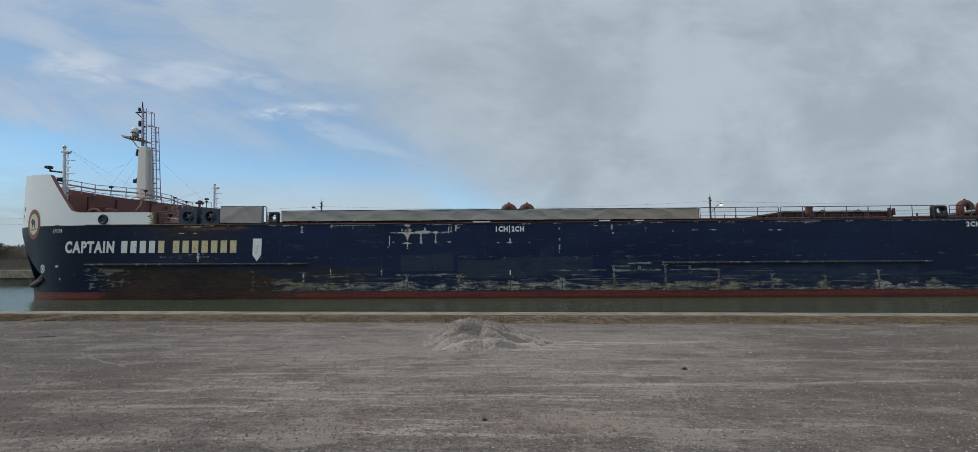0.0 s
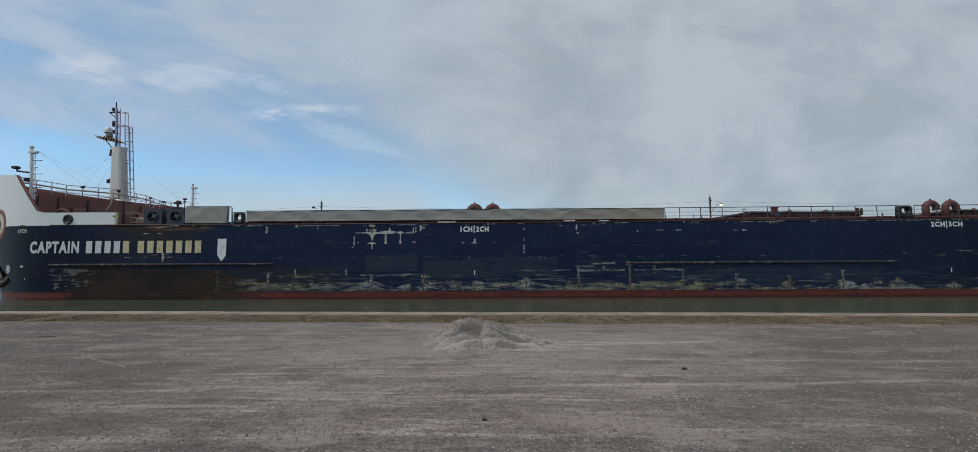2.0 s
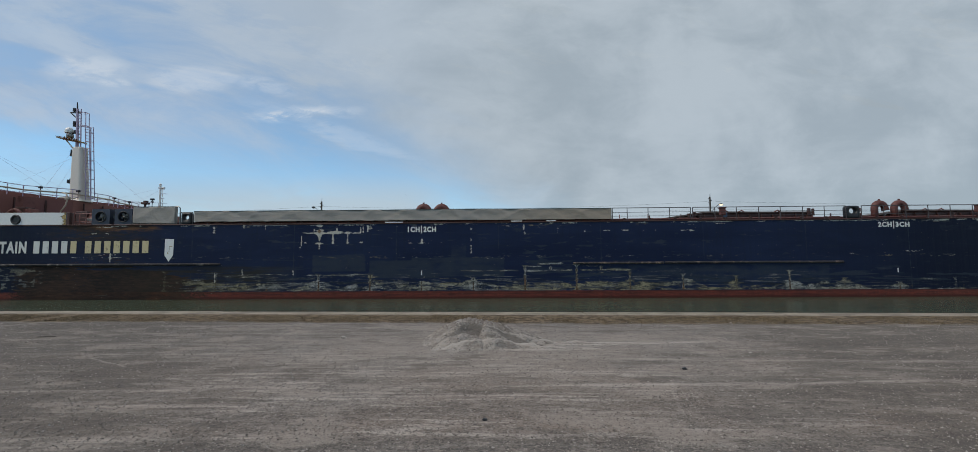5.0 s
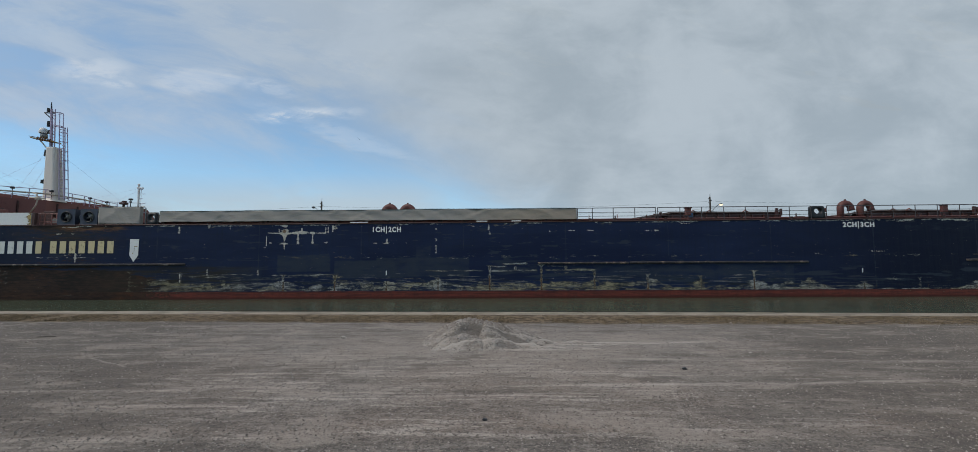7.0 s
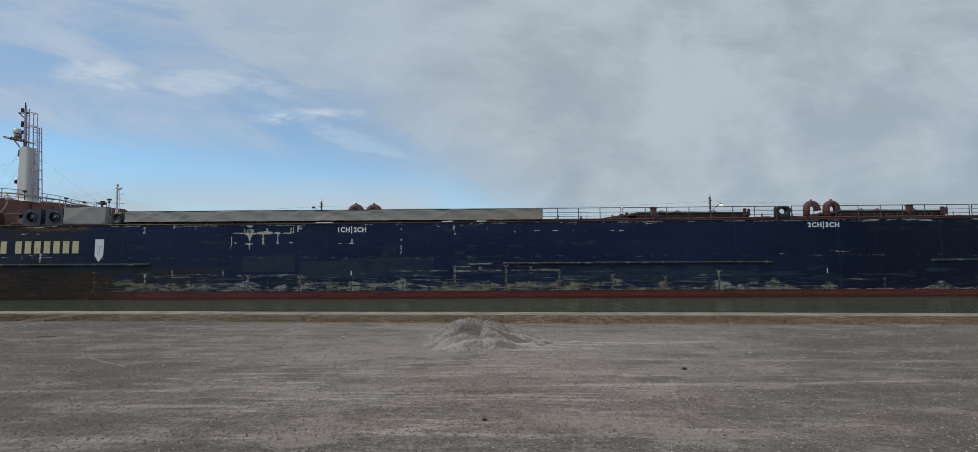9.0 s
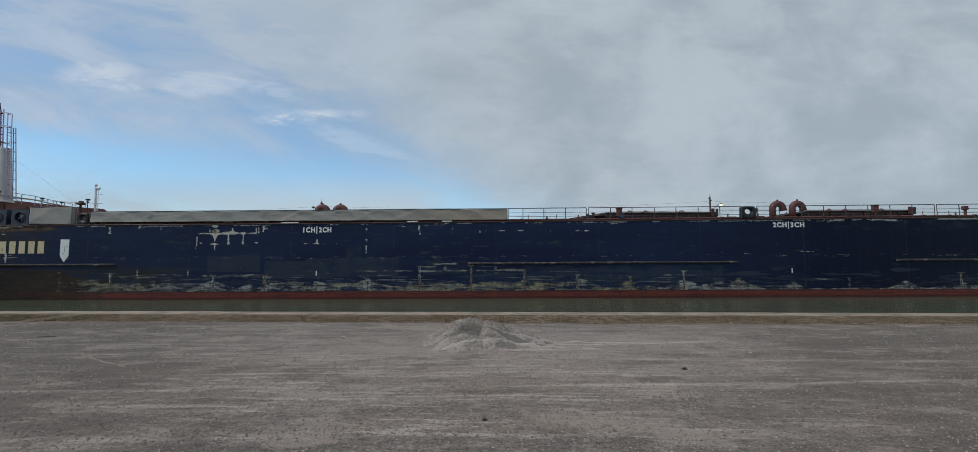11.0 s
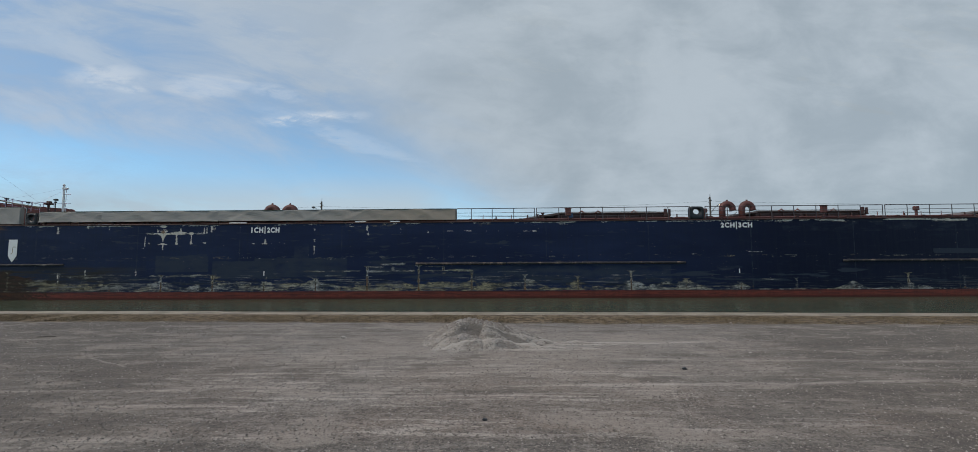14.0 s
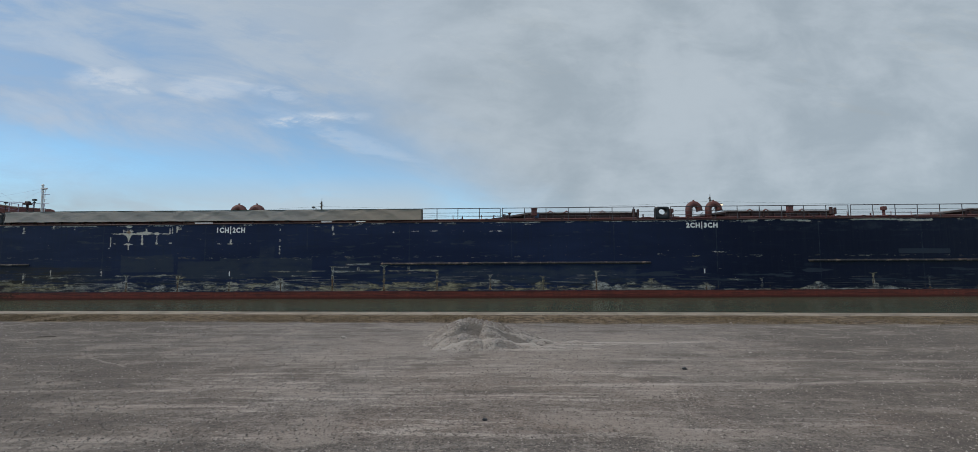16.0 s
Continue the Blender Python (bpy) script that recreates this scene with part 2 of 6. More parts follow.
    weep = n.step(n.add(n.attr("weep"), n.mul(jitter, 0.40)), 0.42, 0.66)
    c = n.mix(n.mul(weep, 0.85), c, (0.046, 0.034, 0.024))
    # bright nicks in the boot-top
    nick = n.noise(p, 2.6, 5, 0.7, 0.1, (0.5, 0.5, 5.0))
    c = n.mix(n.mul(n.step(nick, 0.70, 0.75, 0.0, 0.8), n.mul(n.step(z, 0.56, 0.50), n.step(z, 0.26, 0.32))), c, (0.42, 0.36, 0.32))
    c = n.mix(n.step(n.attr("pocket_shade"), 0.35, 0.6), c, (0.0015, 0.0015, 0.0015))      # shade inside the anchor pocket, painted near-black
    rough = n.step(n.math("MAXIMUM", rust, n.math("MAXIMUM", scuff, dull)), 0, 1, 0.42, 0.8)
    # shell plates between frames are slightly hollow
    plate = n.math("SINE", n.mul(x, 6.2832 / 0.942))
    plate = n.math("POWER", n.math("ABSOLUTE", plate), 0.35)
    h = n.add(n.mul(n.noise(p, 0.9, 3), 1.0), n.add(n.mul(plate, 0.35), n.mul(fine, 0.16)))
    return n.surface(c, rough, 0.0, n.bump(h, 0.22, 0.05), Specular_IOR_Level=0.12)


HULL = hull_material()
WHITE = paint("white_ship_paint", (0.70, 0.70, 0.675), (0.52, 0.47, 0.38), 0.02, 0.5, 0.45, bump=0.02)
WHITE_WORN = paint("worn_white_lettering", (0.62, 0.62, 0.58), (0.10, 0.085, 0.06), 0.38, 2.2, 0.6, streak=False, bump=0.1)
CREAM_WORN = paint("worn_cream_lettering", (0.56, 0.47, 0.27), (0.09, 0.065, 0.04), 0.52, 2.2, 0.65, streak=False, bump=0.1)
BROWN = paint("red_brown_deck_paint", (0.200, 0.072, 0.058), (0.11, 0.045, 0.035), 0.50, 0.8, 0.6)
BROWN_DARK = paint("dark_red_brown_steel", (0.058, 0.024, 0.020), (0.10, 0.045, 0.025), 0.35, 1.5, 0.65)
PIPE_RED = paint("faded_red_pipe_paint", (0.112, 0.037, 0.030), (0.060, 0.025, 0.020), 0.45, 1.6, 0.6)
RUSTY = paint("rusty_steel", (0.15, 0.068, 0.034), (0.045, 0.026, 0.020), 0.55, 2.2, 0.85, streak=False, bump=0.5)
RUBBED = paint("scuffed_bar_steel", (0.030, 0.026, 0.028), (0.215, 0.160, 0.125), 0.62, 1.6, 0.7, streak=False, bump=0.4)
OLD_BAR = paint("rust_darkened_bar_steel", (0.020, 0.018, 0.020), (0.190, 0.165, 0.145), 0.50, 1.3, 0.8, streak=False, bump=0.3)
ANCHOR = paint("brown_grey_anchor_iron", (0.105, 0.082, 0.066), (0.05, 0.035, 0.028), 0.45, 1.6, 0.85, streak=False, bump=0.3)
RAIL_GREY = paint("weathered_rail_paint", (0.062, 0.055, 0.058), (0.07, 0.034, 0.025), 0.5, 3.0, 0.6)
RAIL_LILAC = paint("grey_lilac_ladder_paint", (0.40, 0.34, 0.45), (0.20, 0.12, 0.10), 0.3, 3.0, 0.55)
NAVY = paint("navy_machine_paint", (0.020, 0.028, 0.050), (0.045, 0.040, 0.038), 0.3, 1.6, 0.5)
BLACK = paint("black_casting_paint", (0.010, 0.011, 0.013), (0.05, 0.035, 0.03), 0.25, 2.5, 0.5)
STEEL = paint("bare_grey_steel", (0.23, 0.23, 0.22), (0.12, 0.10, 0.08), 0.4, 3.0, 0.45, 0.6)
HATCH_GREY = paint("hatch_cover_grey", (0.125, 0.10, 0.09), (0.07, 0.033, 0.025), 0.55, 0.9, 0.65)
YELLOW = paint("dull_yellow_paint", (0.30, 0.20, 0.06), (0.11, 0.07, 0.045), 0.62, 2.5, 0.6)
MAROON = paint("maroon_badge_paint", (0.19, 0.060, 0.045), (0.34, 0.24, 0.18), 0.40, 2.5, 0.55)
BADGE_CREAM = paint("faded_cream_badge_paint", (0.56, 0.50, 0.38), (0.40, 0.33, 0.22), 0.3, 2.0, 0.55)
BADGE_DARK = paint("dark_badge_paint", (0.022, 0.024, 0.026), (0.10, 0.09, 0.07), 0.3, 3.0, 0.55)
BLUE_SIGN = paint("faded_blue_panel", (0.05, 0.11, 0.21), (0.15, 0.15, 0.15), 0.4, 3.0, 0.6)


def canvas_material():
    n = Nodes("grey_canvas")
    p = n.coords()
    sag = n.noise(p, 0.9, 4, 0.55, 0.6)
    fold = n.noise(p, 2.2, 4, 0.6, 1.0, (0.8, 1.0, 1.6))
    weave = n.noise(p, 45, 2, 0.5)
    dirt = n.noise(p, 0.35, 5, 0.65)
    c = n.mix(n.step(dirt, 0.35, 0.68), (0.268, 0.256, 0.236), (0.318, 0.292, 0.258))
    x, y, z = n.xyz(p)
    c = n.mix(n.step(n.add(x, n.mul(n.add(fold, -0.5), 3.0)), 3.0, 11.0, 0.0, 0.8), c, (0.300, 0.246, 0.188))      # browner towards the after end
    c = n.mix(n.step(fold, 0.52, 0.75, 0.0, 0.35), c, (0.25, 0.23, 0.20))
    c = n.mix(n.step(weave, 0.4, 0.7, 0.0, 0.15), c, (0.19, 0.18, 0.17))
    return n.surface(c, 0.85, 0.0, n.bump(n.add(n.mul(sag, 0.7), n.mul(fold, 0.6)), 0.4, 0.10))


CANVAS = canvas_material()


def emissive(name, color, strength):
    n = Nodes(name)
    e = n.t.nodes.new("ShaderNodeEmission")
    n.put(e.inputs[0], color)
    e.inputs[1].default_value = strength
    n.t.links.new(e.outputs[0], n.out.inputs[0])
    return n.mat


LAMP_GLOW = emissive("warm_lamp_glow", (1.0, 0.72, 0.42), 3.0)


def water_material():
    n = Nodes("canal_water")
    p = n.coords()
    small = n.noise(p, 1.7, 5, 0.6, 0.3, (0.55, 1.5, 1.0))
    large = n.noise(p, 0.22, 3, 0.5, 0.2, (0.6, 1.6, 1.0))
    murk = n.noise(p, 0.05, 3)
    c = n.mix(murk, (0.058, 0.078, 0.052), (0.074, 0.094, 0.062))
    return n.surface(c, 0.14, 0.0, n.bump(n.add(n.mul(large, 0.8), n.mul(small, 0.60)), 1.0, 0.07), IOR=1.33, Specular_IOR_Level=0.5)


WATER = water_material()


def gravel_material():
    n = Nodes("gravel_ground")
    p = n.coords()
    x, y, z = n.xyz(p)
    # wheel lines run along the quay
    s = n.add(y, n.mul(x, 0.0600))
    st = n.add(n.add(y, n.mul(x, -0.075)), n.add(n.mul(n.add(n.noise(p, 0.5, 3), -0.5), 0.35), n.mul(n.add(n.noise(p, 0.13, 2), -0.5), 1.3)))
    along = n.vec(n.mul(x, 0.045), st, 0.0)
    track = n.noise(along, 1.9, 4, 0.6, 0.35)
    line = n.noise(n.vec(n.mul(x, 0.11), st, 3.0), 6.5, 6, 0.72, 0.3)
    hair = n.noise(p, 12.0, 6, 0.75, 0.3)
    patch = n.noise(p, 0.45, 5, 0.62, 0.5)
    blot = n.noise(p, 3.2, 5, 0.68, 0.2)
    grit = n.noise(p, 34, 4, 0.72)
    cellv = n.voronoi(p, 52, "Color")
    sr = n.xyz(cellv)[0]
    cell = n.voronoi(p, 52)
    br = n.xyz(n.voronoi(p, 17, "Color"))[1]
    c = n.mix(n.step(patch, 0.35, 0.65), (0.240, 0.190, 0.156), (0.204, 0.180, 0.160))
    wear = n.add(n.mul(track, 0.40), n.add(n.mul(line, 0.50), n.mul(blot, 0.15)))
    wear = n.add(wear, n.add(n.mul(n.add(n.noise(n.vec(n.mul(x, 0.6), st, 8.0), 4.0, 7, 0.74, 0.2), -0.5), 0.5), n.mul(n.add(patch, -0.5), 0.25)))
    c = n.mix(n.step(wear, 0.535, 0.65, 0.0, 0.8), c, (0.315, 0.276, 0.242))
    c = n.mix(n.step(wear, 0.48, 0.38, 0.0, 0.5), c, (0.135, 0.110, 0.092))
    broken = n.step(n.add(n.mul(blot, 0.6), n.mul(hair, 0.5)), 0.40, 0.54)
    # short skid dashes, and cooler stone dust towards the coping
    dash = n.noise(n.vec(n.mul(x, 0.75), n.mul(n.add(y, n.mul(x, 0.03)), 8.0), 4.0), 1.0, 4, 0.6, 0.2)
    fleck = n.noise(n.vec(n.mul(x, 1.9), n.mul(n.add(y, n.mul(x, -0.02)), 11.0), 9.0), 1.0, 5, 0.66, 0.2)
    sweep = n.noise(n.vec(n.mul(x, 0.22), n.mul(y, 1.5), 6.0), 1.0, 4, 0.6, 0.3)
    c = n.mix(n.step(sweep, 0.54, 0.40, 0.0, 0.45), c, (0.140, 0.116, 0.098))
    c = n.mix(n.mul(n.step(n.add(dash, n.mul(n.add(sweep, -0.5), 0.4)), 0.56, 0.615, 0.0, 0.95), n.step(broken, 0.0, 1.0, 0.35, 1.0)), c, (0.44, 0.386, 0.335))
    c = n.mix(n.step(fleck, 0.59, 0.65, 0.0, 0.7), c, (0.40, 0.352, 0.306))
    c = n.mix(n.step(fleck, 0.42, 0.35, 0.0, 0.7), c, (0.080, 0.066, 0.056))
    skid = n.math("ABSOLUTE", n.add(x, n.add(n.mul(n.add(y, -5.19), -0.31), n.add(-2.08, n.mul(n.add(blot, -0.5), 0.12)))))
    c = n.mix(n.mul(n.mul(n.step(skid, 0.05, 0.015, 0.0, 0.75), n.step(n.math("ABSOLUTE", n.add(y, -5.9)), 1.1, 0.7)), n.step(hair, 0.42, 0.55)), c, (0.46, 0.40, 0.345))
    c = n.mix(n.step(n.add(y, n.mul(n.add(patch, -0.5), 6.0)), 7.2, 9.6, 0.0, 0.62), c, (0.166, 0.157, 0.146))
    ragged = n.add(n.mul(n.add(patch, -0.5), 1.6), n.mul(n.add(blot, -0.5), 0.8))
    c = n.mix(n.mul(n.step(n.add(st, ragged), 4.75, 5.0, 0.0, 0.45), n.step(n.add(st, ragged), 5.6, 5.3)), c, (0.120, 0.102, 0.090))      # darker strip between two wheel lines
    c = n.mix(n.step(n.add(y, n.mul(ragged, 0.6)), 4.55, 4.15, 0.0, 0.7), c, (0.104, 0.098, 0.089))      # coarser grey stone by the near edge
    c = n.mix(n.step(blot, 0.52, 0.62, 0.0, 0.45), c, (0.30, 0.258, 0.222))
    c = n.mix(n.step(hair, 0.55, 0.64, 0.0, 0.62), c, (0.40, 0.345, 0.295))
    c = n.mix(n.step(hair, 0.46, 0.37, 0.0, 0.75), c, (0.070, 0.058, 0.050))
    c = n.mix(n.step(sr, 0.35, 1.0, 0.0, 0.34), c, (0.35, 0.302, 0.262))
    c = n.mix(n.step(sr, 0.30, 0.06, 0.0, 0.5), c, (0.062, 0.054, 0.048))
    c = n.mix(n.step(br, 0.95, 0.99, 0.0, 0.25), c, (0.40, 0.36, 0.32))
    c = n.mix(n.step(grit, 0.42, 0.30, 0.0, 0.55), c, (0.052, 0.045, 0.040))
    c = n.mix(n.step(grit, 0.60, 0.74, 0.0, 0.4), c, (0.37, 0.325, 0.288))
    off_axis = n.math("ABSOLUTE", n.add(x, n.mul(n.add(patch, -0.5), 6.0)))
    c = n.mix(n.step(n.math("SUBTRACT", off_axis, n.mul(y, 0.45)), -0.4, 2.8, 0.0, 0.66), c, (0.116, 0.101, 0.086))      # darker gravel to the sides, with lens falloff put into its colour
    # gravel turns paler around the heap
    heap_dist = n.math("SQRT", n.add(n.mul(x, n.mul(x, 0.4)), n.mul(n.add(y, -9.2), n.add(y, -9.2))))
    c = n.mix(n.step(n.add(heap_dist, n.mul(n.add(hair, -0.5), 3.0)), 4.2, 0.6, 0.0, 0.42), c, (0.345, 0.305, 0.268))
    for yc, bend, xa, xb in ((9.22, 0.02, 0.6, 5.2), (8.72, 0.03, 0.3, 2.2)):      # dust lines trailing from the heap
        d = n.math("ABSOLUTE", n.add(n.add(y, -yc), n.add(n.mul(n.mul(x, x), -bend * 0.8), n.mul(n.add(blot, -0.5), 0.25))))
        c = n.mix(n.mul(n.mul(n.step(d, 0.16, 0.05, 0.0, 0.8), n.step(hair, 0.36, 0.52, 0.4, 1.0)), n.mul(n.step(x, xa - 0.3, xa + 0.2), n.step(x, xb, xb - 1.2))), c, (0.45, 0.40, 0.355))
    clod = n.noise(p, 1.5, 6, 0.70, 0.25, (0.55, 1.2, 1.0))
    c = n.mix(n.step(clod, 0.52, 0.62, 0.0, 0.6), c, (0.325, 0.280, 0.240))
    c = n.mix(n.step(clod, 0.48, 0.38, 0.0, 0.6), c, (0.108, 0.092, 0.080))
    # wheel lines of pale dust
    for at, slope, wide, xa, xb, much in ((6.13, 0.020, 0.075, -9.0, -2.4, 0.75), (6.18, 0.026, 0.085, 0.8, 12.0, 0.95), (7.92, -0.045, 0.11, 2.0, 12.0, 0.6), (4.42, 0.03, 0.17, -6.0, -1.9, 0.85), (4.55, 0.02, 0.10, 1.2, 2.6, 0.55), (5.42, 0.01, 0.05, -4.5, -1.6, 0.6), (6.95, 0.015, 0.05, -4.0, 3.5, 0.75), (7.35, 0.01, 0.05, -3.5, 2.5, 0.55), (5.75, 0.03, 0.05, -3.0, 3.5, 0.55), (8.45, 0.0, 0.06, -9.0, -1.5, 0.5), (9.55, 0.01, 0.10, -9.0, -2.6, 0.5), (10.9, 0.0, 0.14, -8.0, -2.4, 0.55), (5.05, 0.02, 0.06, 0.8, 4.0, 0.5), (12.1, -0.02, 0.16, -8.5, -2.6, 0.55)):
        d = n.mul(n.math("ABSOLUTE", n.add(n.add(y, n.mul(x, -slope)), n.add(-at, n.mul(n.add(blot, -0.5), wide * 1.3)))), 1.0 / wide)
        ends = n.mul(n.step(n.add(x, n.mul(patch, 1.5)), xa, xa + 1.2), n.step(n.add(x, n.mul(patch, 1.5)), xb, xb - 1.2))
        c = n.mix(n.mul(n.mul(n.step(d, 0.2, 1.4, much * 0.72, 0.0), n.mul(broken, n.step(line, 0.40, 0.56, 0.25, 1.0))), ends), c, (0.45, 0.395, 0.342))
    for ax, ay, bx, by in ((-7.0, 8.2, -5.6, 7.35), (-4.65, 6.73, -3.54, 6.3)):      # crossing scratches
        ln = math.hypot(bx - ax, by - ay)
        tx, ty = (bx - ax) / ln, (by - ay) / ln
        f = n.add(n.mul(n.add(x, -ax), tx), n.mul(n.add(y, -ay), ty))
        d = n.math("ABSOLUTE", n.add(n.add(n.mul(n.add(x, -ax), -ty), n.mul(n.add(y, -ay), tx)), n.mul(n.add(blot, -0.5), 0.10)))
        c = n.mix(n.mul(n.mul(n.step(d, 0.030, 0.010, 0.0, 0.45), broken), n.mul(n.step(f, 0.0, 0.3), n.step(f, ln, ln - 0.3))), c, (0.45, 0.395, 0.342))
    # dry soil and dead grass along the coping
    e = n.add(s, n.mul(n.add(n.noise(p, 1.1, 5, 0.65), -0.5), 1.4))
    clump = n.noise(p, 5, 5, 0.75)
    soil = n.mix(n.step(clump, 0.40, 0.60), (0.050, 0.036, 0.022), (0.205, 0.150, 0.095))
    sand = n.mix(n.step(n.noise(p, 2.5, 5, 0.7), 0.4, 0.62), (0.13, 0.100, 0.070), (0.27, 0.222, 0.168))
    sand = n.mix(n.step(clump, 0.45, 0.35, 0.0, 0.7), sand, (0.07, 0.052, 0.033))
    c = n.mix(n.step(e, 12.40, 12.85), c, soil)
    c = n.mix(n.mul(n.step(e, 13.7, 14.3), 0.35), c, sand)
    brush = n.mix(n.step(clump, 0.4, 0.6), (0.045, 0.034, 0.022), (0.120, 0.090, 0.055))
    c = n.mix(n.step(s, 64.0, 72.0), c, brush)
    c = n.mix(0.05, c, (0.02, 0.02, 0.02))
    h = n.add(n.mul(cell, -0.5), n.add(n.mul(grit, 0.5), n.mul(line, 0.5)))
    return n.surface(c, 0.95, 0.0, n.bump(h, 0.7, 0.022), Specular_IOR_Level=0.2)


GRAVEL = gravel_material()


def concrete_material(name, a, b, dark):
    n = Nodes(name)
    p = n.coords()
    big = n.noise(p, 1.3, 6, 0.68)
    fine = n.noise(p, 12, 4, 0.65)
    c = n.mix(n.step(big, 0.38, 0.62), a, b)
    c = n.mix(n.step(fine, 0.50, 0.72, 0.0, 0.6), c, dark)
    return n.surface(c, 0.9, 0.0, n.bump(n.add(fine, big), 0.4, 0.02))


CONCRETE = concrete_material("weathered_concrete", (0.30, 0.250, 0.195), (0.175, 0.142, 0.108), (0.085, 0.066, 0.050))
OLD_CONCRETE = concrete_material("dark_stained_concrete", (0.105, 0.085, 0.065), (0.060, 0.050, 0.042), (0.035, 0.030, 0.026))


def cloud_material():
    """A thin cloud sheet: dense overcast, a torn edge, and veils over an opening of blue."""
    n = Nodes("cloud_layer")
    p = n.coords()
    x, y, z = n.xyz(p)
    ys = n.math("MAXIMUM", y, 20.0)
    u = n.math("DIVIDE", x, ys)
    w = n.math("DIVIDE", 150.0, ys)
    big = n.noise(p, 0.0032, 6, 0.55, 0.5, (1.0, 0.8, 1.0))
    mid = n.noise(p, 0.0104, 6, 0.58, 0.7, (0.75, 1.0, 1.0))
    veil = n.noise(n.vec(n.mul(u, 0.8), n.mul(n.add(w, n.mul(u, 0.30)), 2.6), 0.0), 2.9, 7, 0.60, 0.45)
    mottle = n.noise(n.vec(u, n.mul(w, 1.3), 2.0), 3.4, 6, 0.55, 0.35)
    edge = n.add(n.add(u, n.mul(w, 1.35)), n.add(-0.116, n.mul(n.add(veil, -0.5), 0.55)))
    dense = n.step(edge, n.add(-0.20, n.mul(w, -0.75)), 0.30)
    dense = n.math("MAXIMUM", dense, n.step(w, 0.8, 1.3))
    dense = n.math("MAXIMUM", dense, n.step(y, 75.0, 20.0))
    # blue opening along a slanting band
    band = n.add(w, n.add(n.mul(u, 0.105), n.add(-0.155, n.mul(n.add(veil, -0.5), 0.14))))
    hollow = n.math("SUBTRACT", 1.0, n.step(n.math("ABSOLUTE", band), 0.015, 0.115))
    low = n.mul(n.step(w, 0.25, 0.12, 0.0, 0.90), n.step(u, 0.05, -0.2))
    thin = n.add(n.mul(n.step(veil, 0.36, 0.66), 0.50), 0.36)
    thin = n.math("MINIMUM", n.add(thin, n.step(w, 0.26, 0.46, 0.0, 0.28)), 0.95)
    thin = n.mul(thin, n.math("SUBTRACT", 1.0, n.mul(hollow, 0.66)))
    wool = n.noise(n.vec(n.mul(n.add(u, n.mul(w, 0.4)), 0.7), n.mul(n.add(w, n.mul(u, 0.10)), 2.4), 3.0), 6.0, 8, 0.68, 0.4)
    thin = n.math("MAXIMUM", n.add(thin, n.mul(n.add(wool, -0.5), 0.75)), 0.0)
    thin = n.math("MAXIMUM", thin, n.mul(low, n.step(wool, 0.30, 0.58, 0.7, 1.0)))

    def wisp(cu, cw, ru, rw, slope):
        du = n.mul(n.add(u, -cu), 1.0 / ru)
        dw = n.mul(n.add(n.add(n.add(w, -cw), n.mul(n.add(u, -cu), slope)), n.mul(n.add(mid, -0.5), 0.05)), 1.0 / rw)
        d = n.add(n.mul(du, du), n.mul(dw, dw))
        return n.step(d, 0.0, 1.0, 1.0, 0.0)

    wisps = wisp(-0.42, 0.337, 0.16, 0.024, -0.04)
    for q in ((-0.515, 0.405, 0.09, 0.026, 0.30), (-0.68, 0.425, 0.12, 0.045, 0.0), (-0.93, 0.45, 0.12, 0.04, 0.05), (-0.36, 0.30, 0.25, 0.03, 0.35), (-0.60, 0.43, 0.05, 0.02, 0.2), (-0.86, 0.415, 0.05, 0.015, 0.1)):
        wisps = n.math("MAXIMUM", wisps, n.mul(wisp(*q), 0.60))
    tuft = n.noise(n.vec(n.mul(u, 0.7), n.mul(w, 2.0), 7.0), 16.0, 7, 0.68, 0.4)
    wisps = n.mul(wisps, n.step(n.add(n.mul(mid, 0.5), n.mul(tuft, 0.6)), 0.42, 0.60))
    opacity = n.math("MAXIMUM", n.math("MAXIMUM", n.mul(dense, 0.96), thin), n.mul(wisps, 0.85))
    opacity = n.mul(opacity, n.step(y, -10.0, 60.0, 0.5, 1.0))      # thinned by half behind the camera to let the sun lamp through
    tone = n.add(n.mul(mottle, 0.8), n.mul(big, 0.2))
    fibre = n.noise(n.vec(n.mul(u, 0.8), n.mul(w, 1.6), 5.0), 7.0, 8, 0.66, 0.5)
    tone = n.add(tone, n.add(n.mul(n.add(fibre, -0.5), 0.32), n.mul(n.step(u, 0.45, 1.1), n.step(w, 0.42, 0.15, 0.0, -0.16))))
    grey = n.mix(n.step(tone, 0.34, 0.66), (0.328, 0.396, 0.456), (0.436, 0.508, 0.572))
    grey = n.mix(n.step(u, 0.10, -0.55, 0.0, 0.75), grey, (0.400, 0.490, 0.600))
    pale = n.mix(n.step(veil, 0.40, 0.70), (0.302, 0.425, 0.600), (0.398, 0.510, 0.655))
    c = n.mix(dense, pale, grey)
    c = n.mix(low, c, n.mix(n.step(u, -1.05, -0.55), (0.365, 0.435, 0.490), (0.450, 0.545, 0.615)))
    c = n.mix(n.mul(wisps, 0.8), c, (0.66, 0.71, 0.76))
    e = n.t.nodes.new("ShaderNodeEmission")
    n.put(e.inputs[0], c)
    e.inputs[1].default_value = 1.0
    t = n.t.nodes.new("ShaderNodeBsdfTransparent")
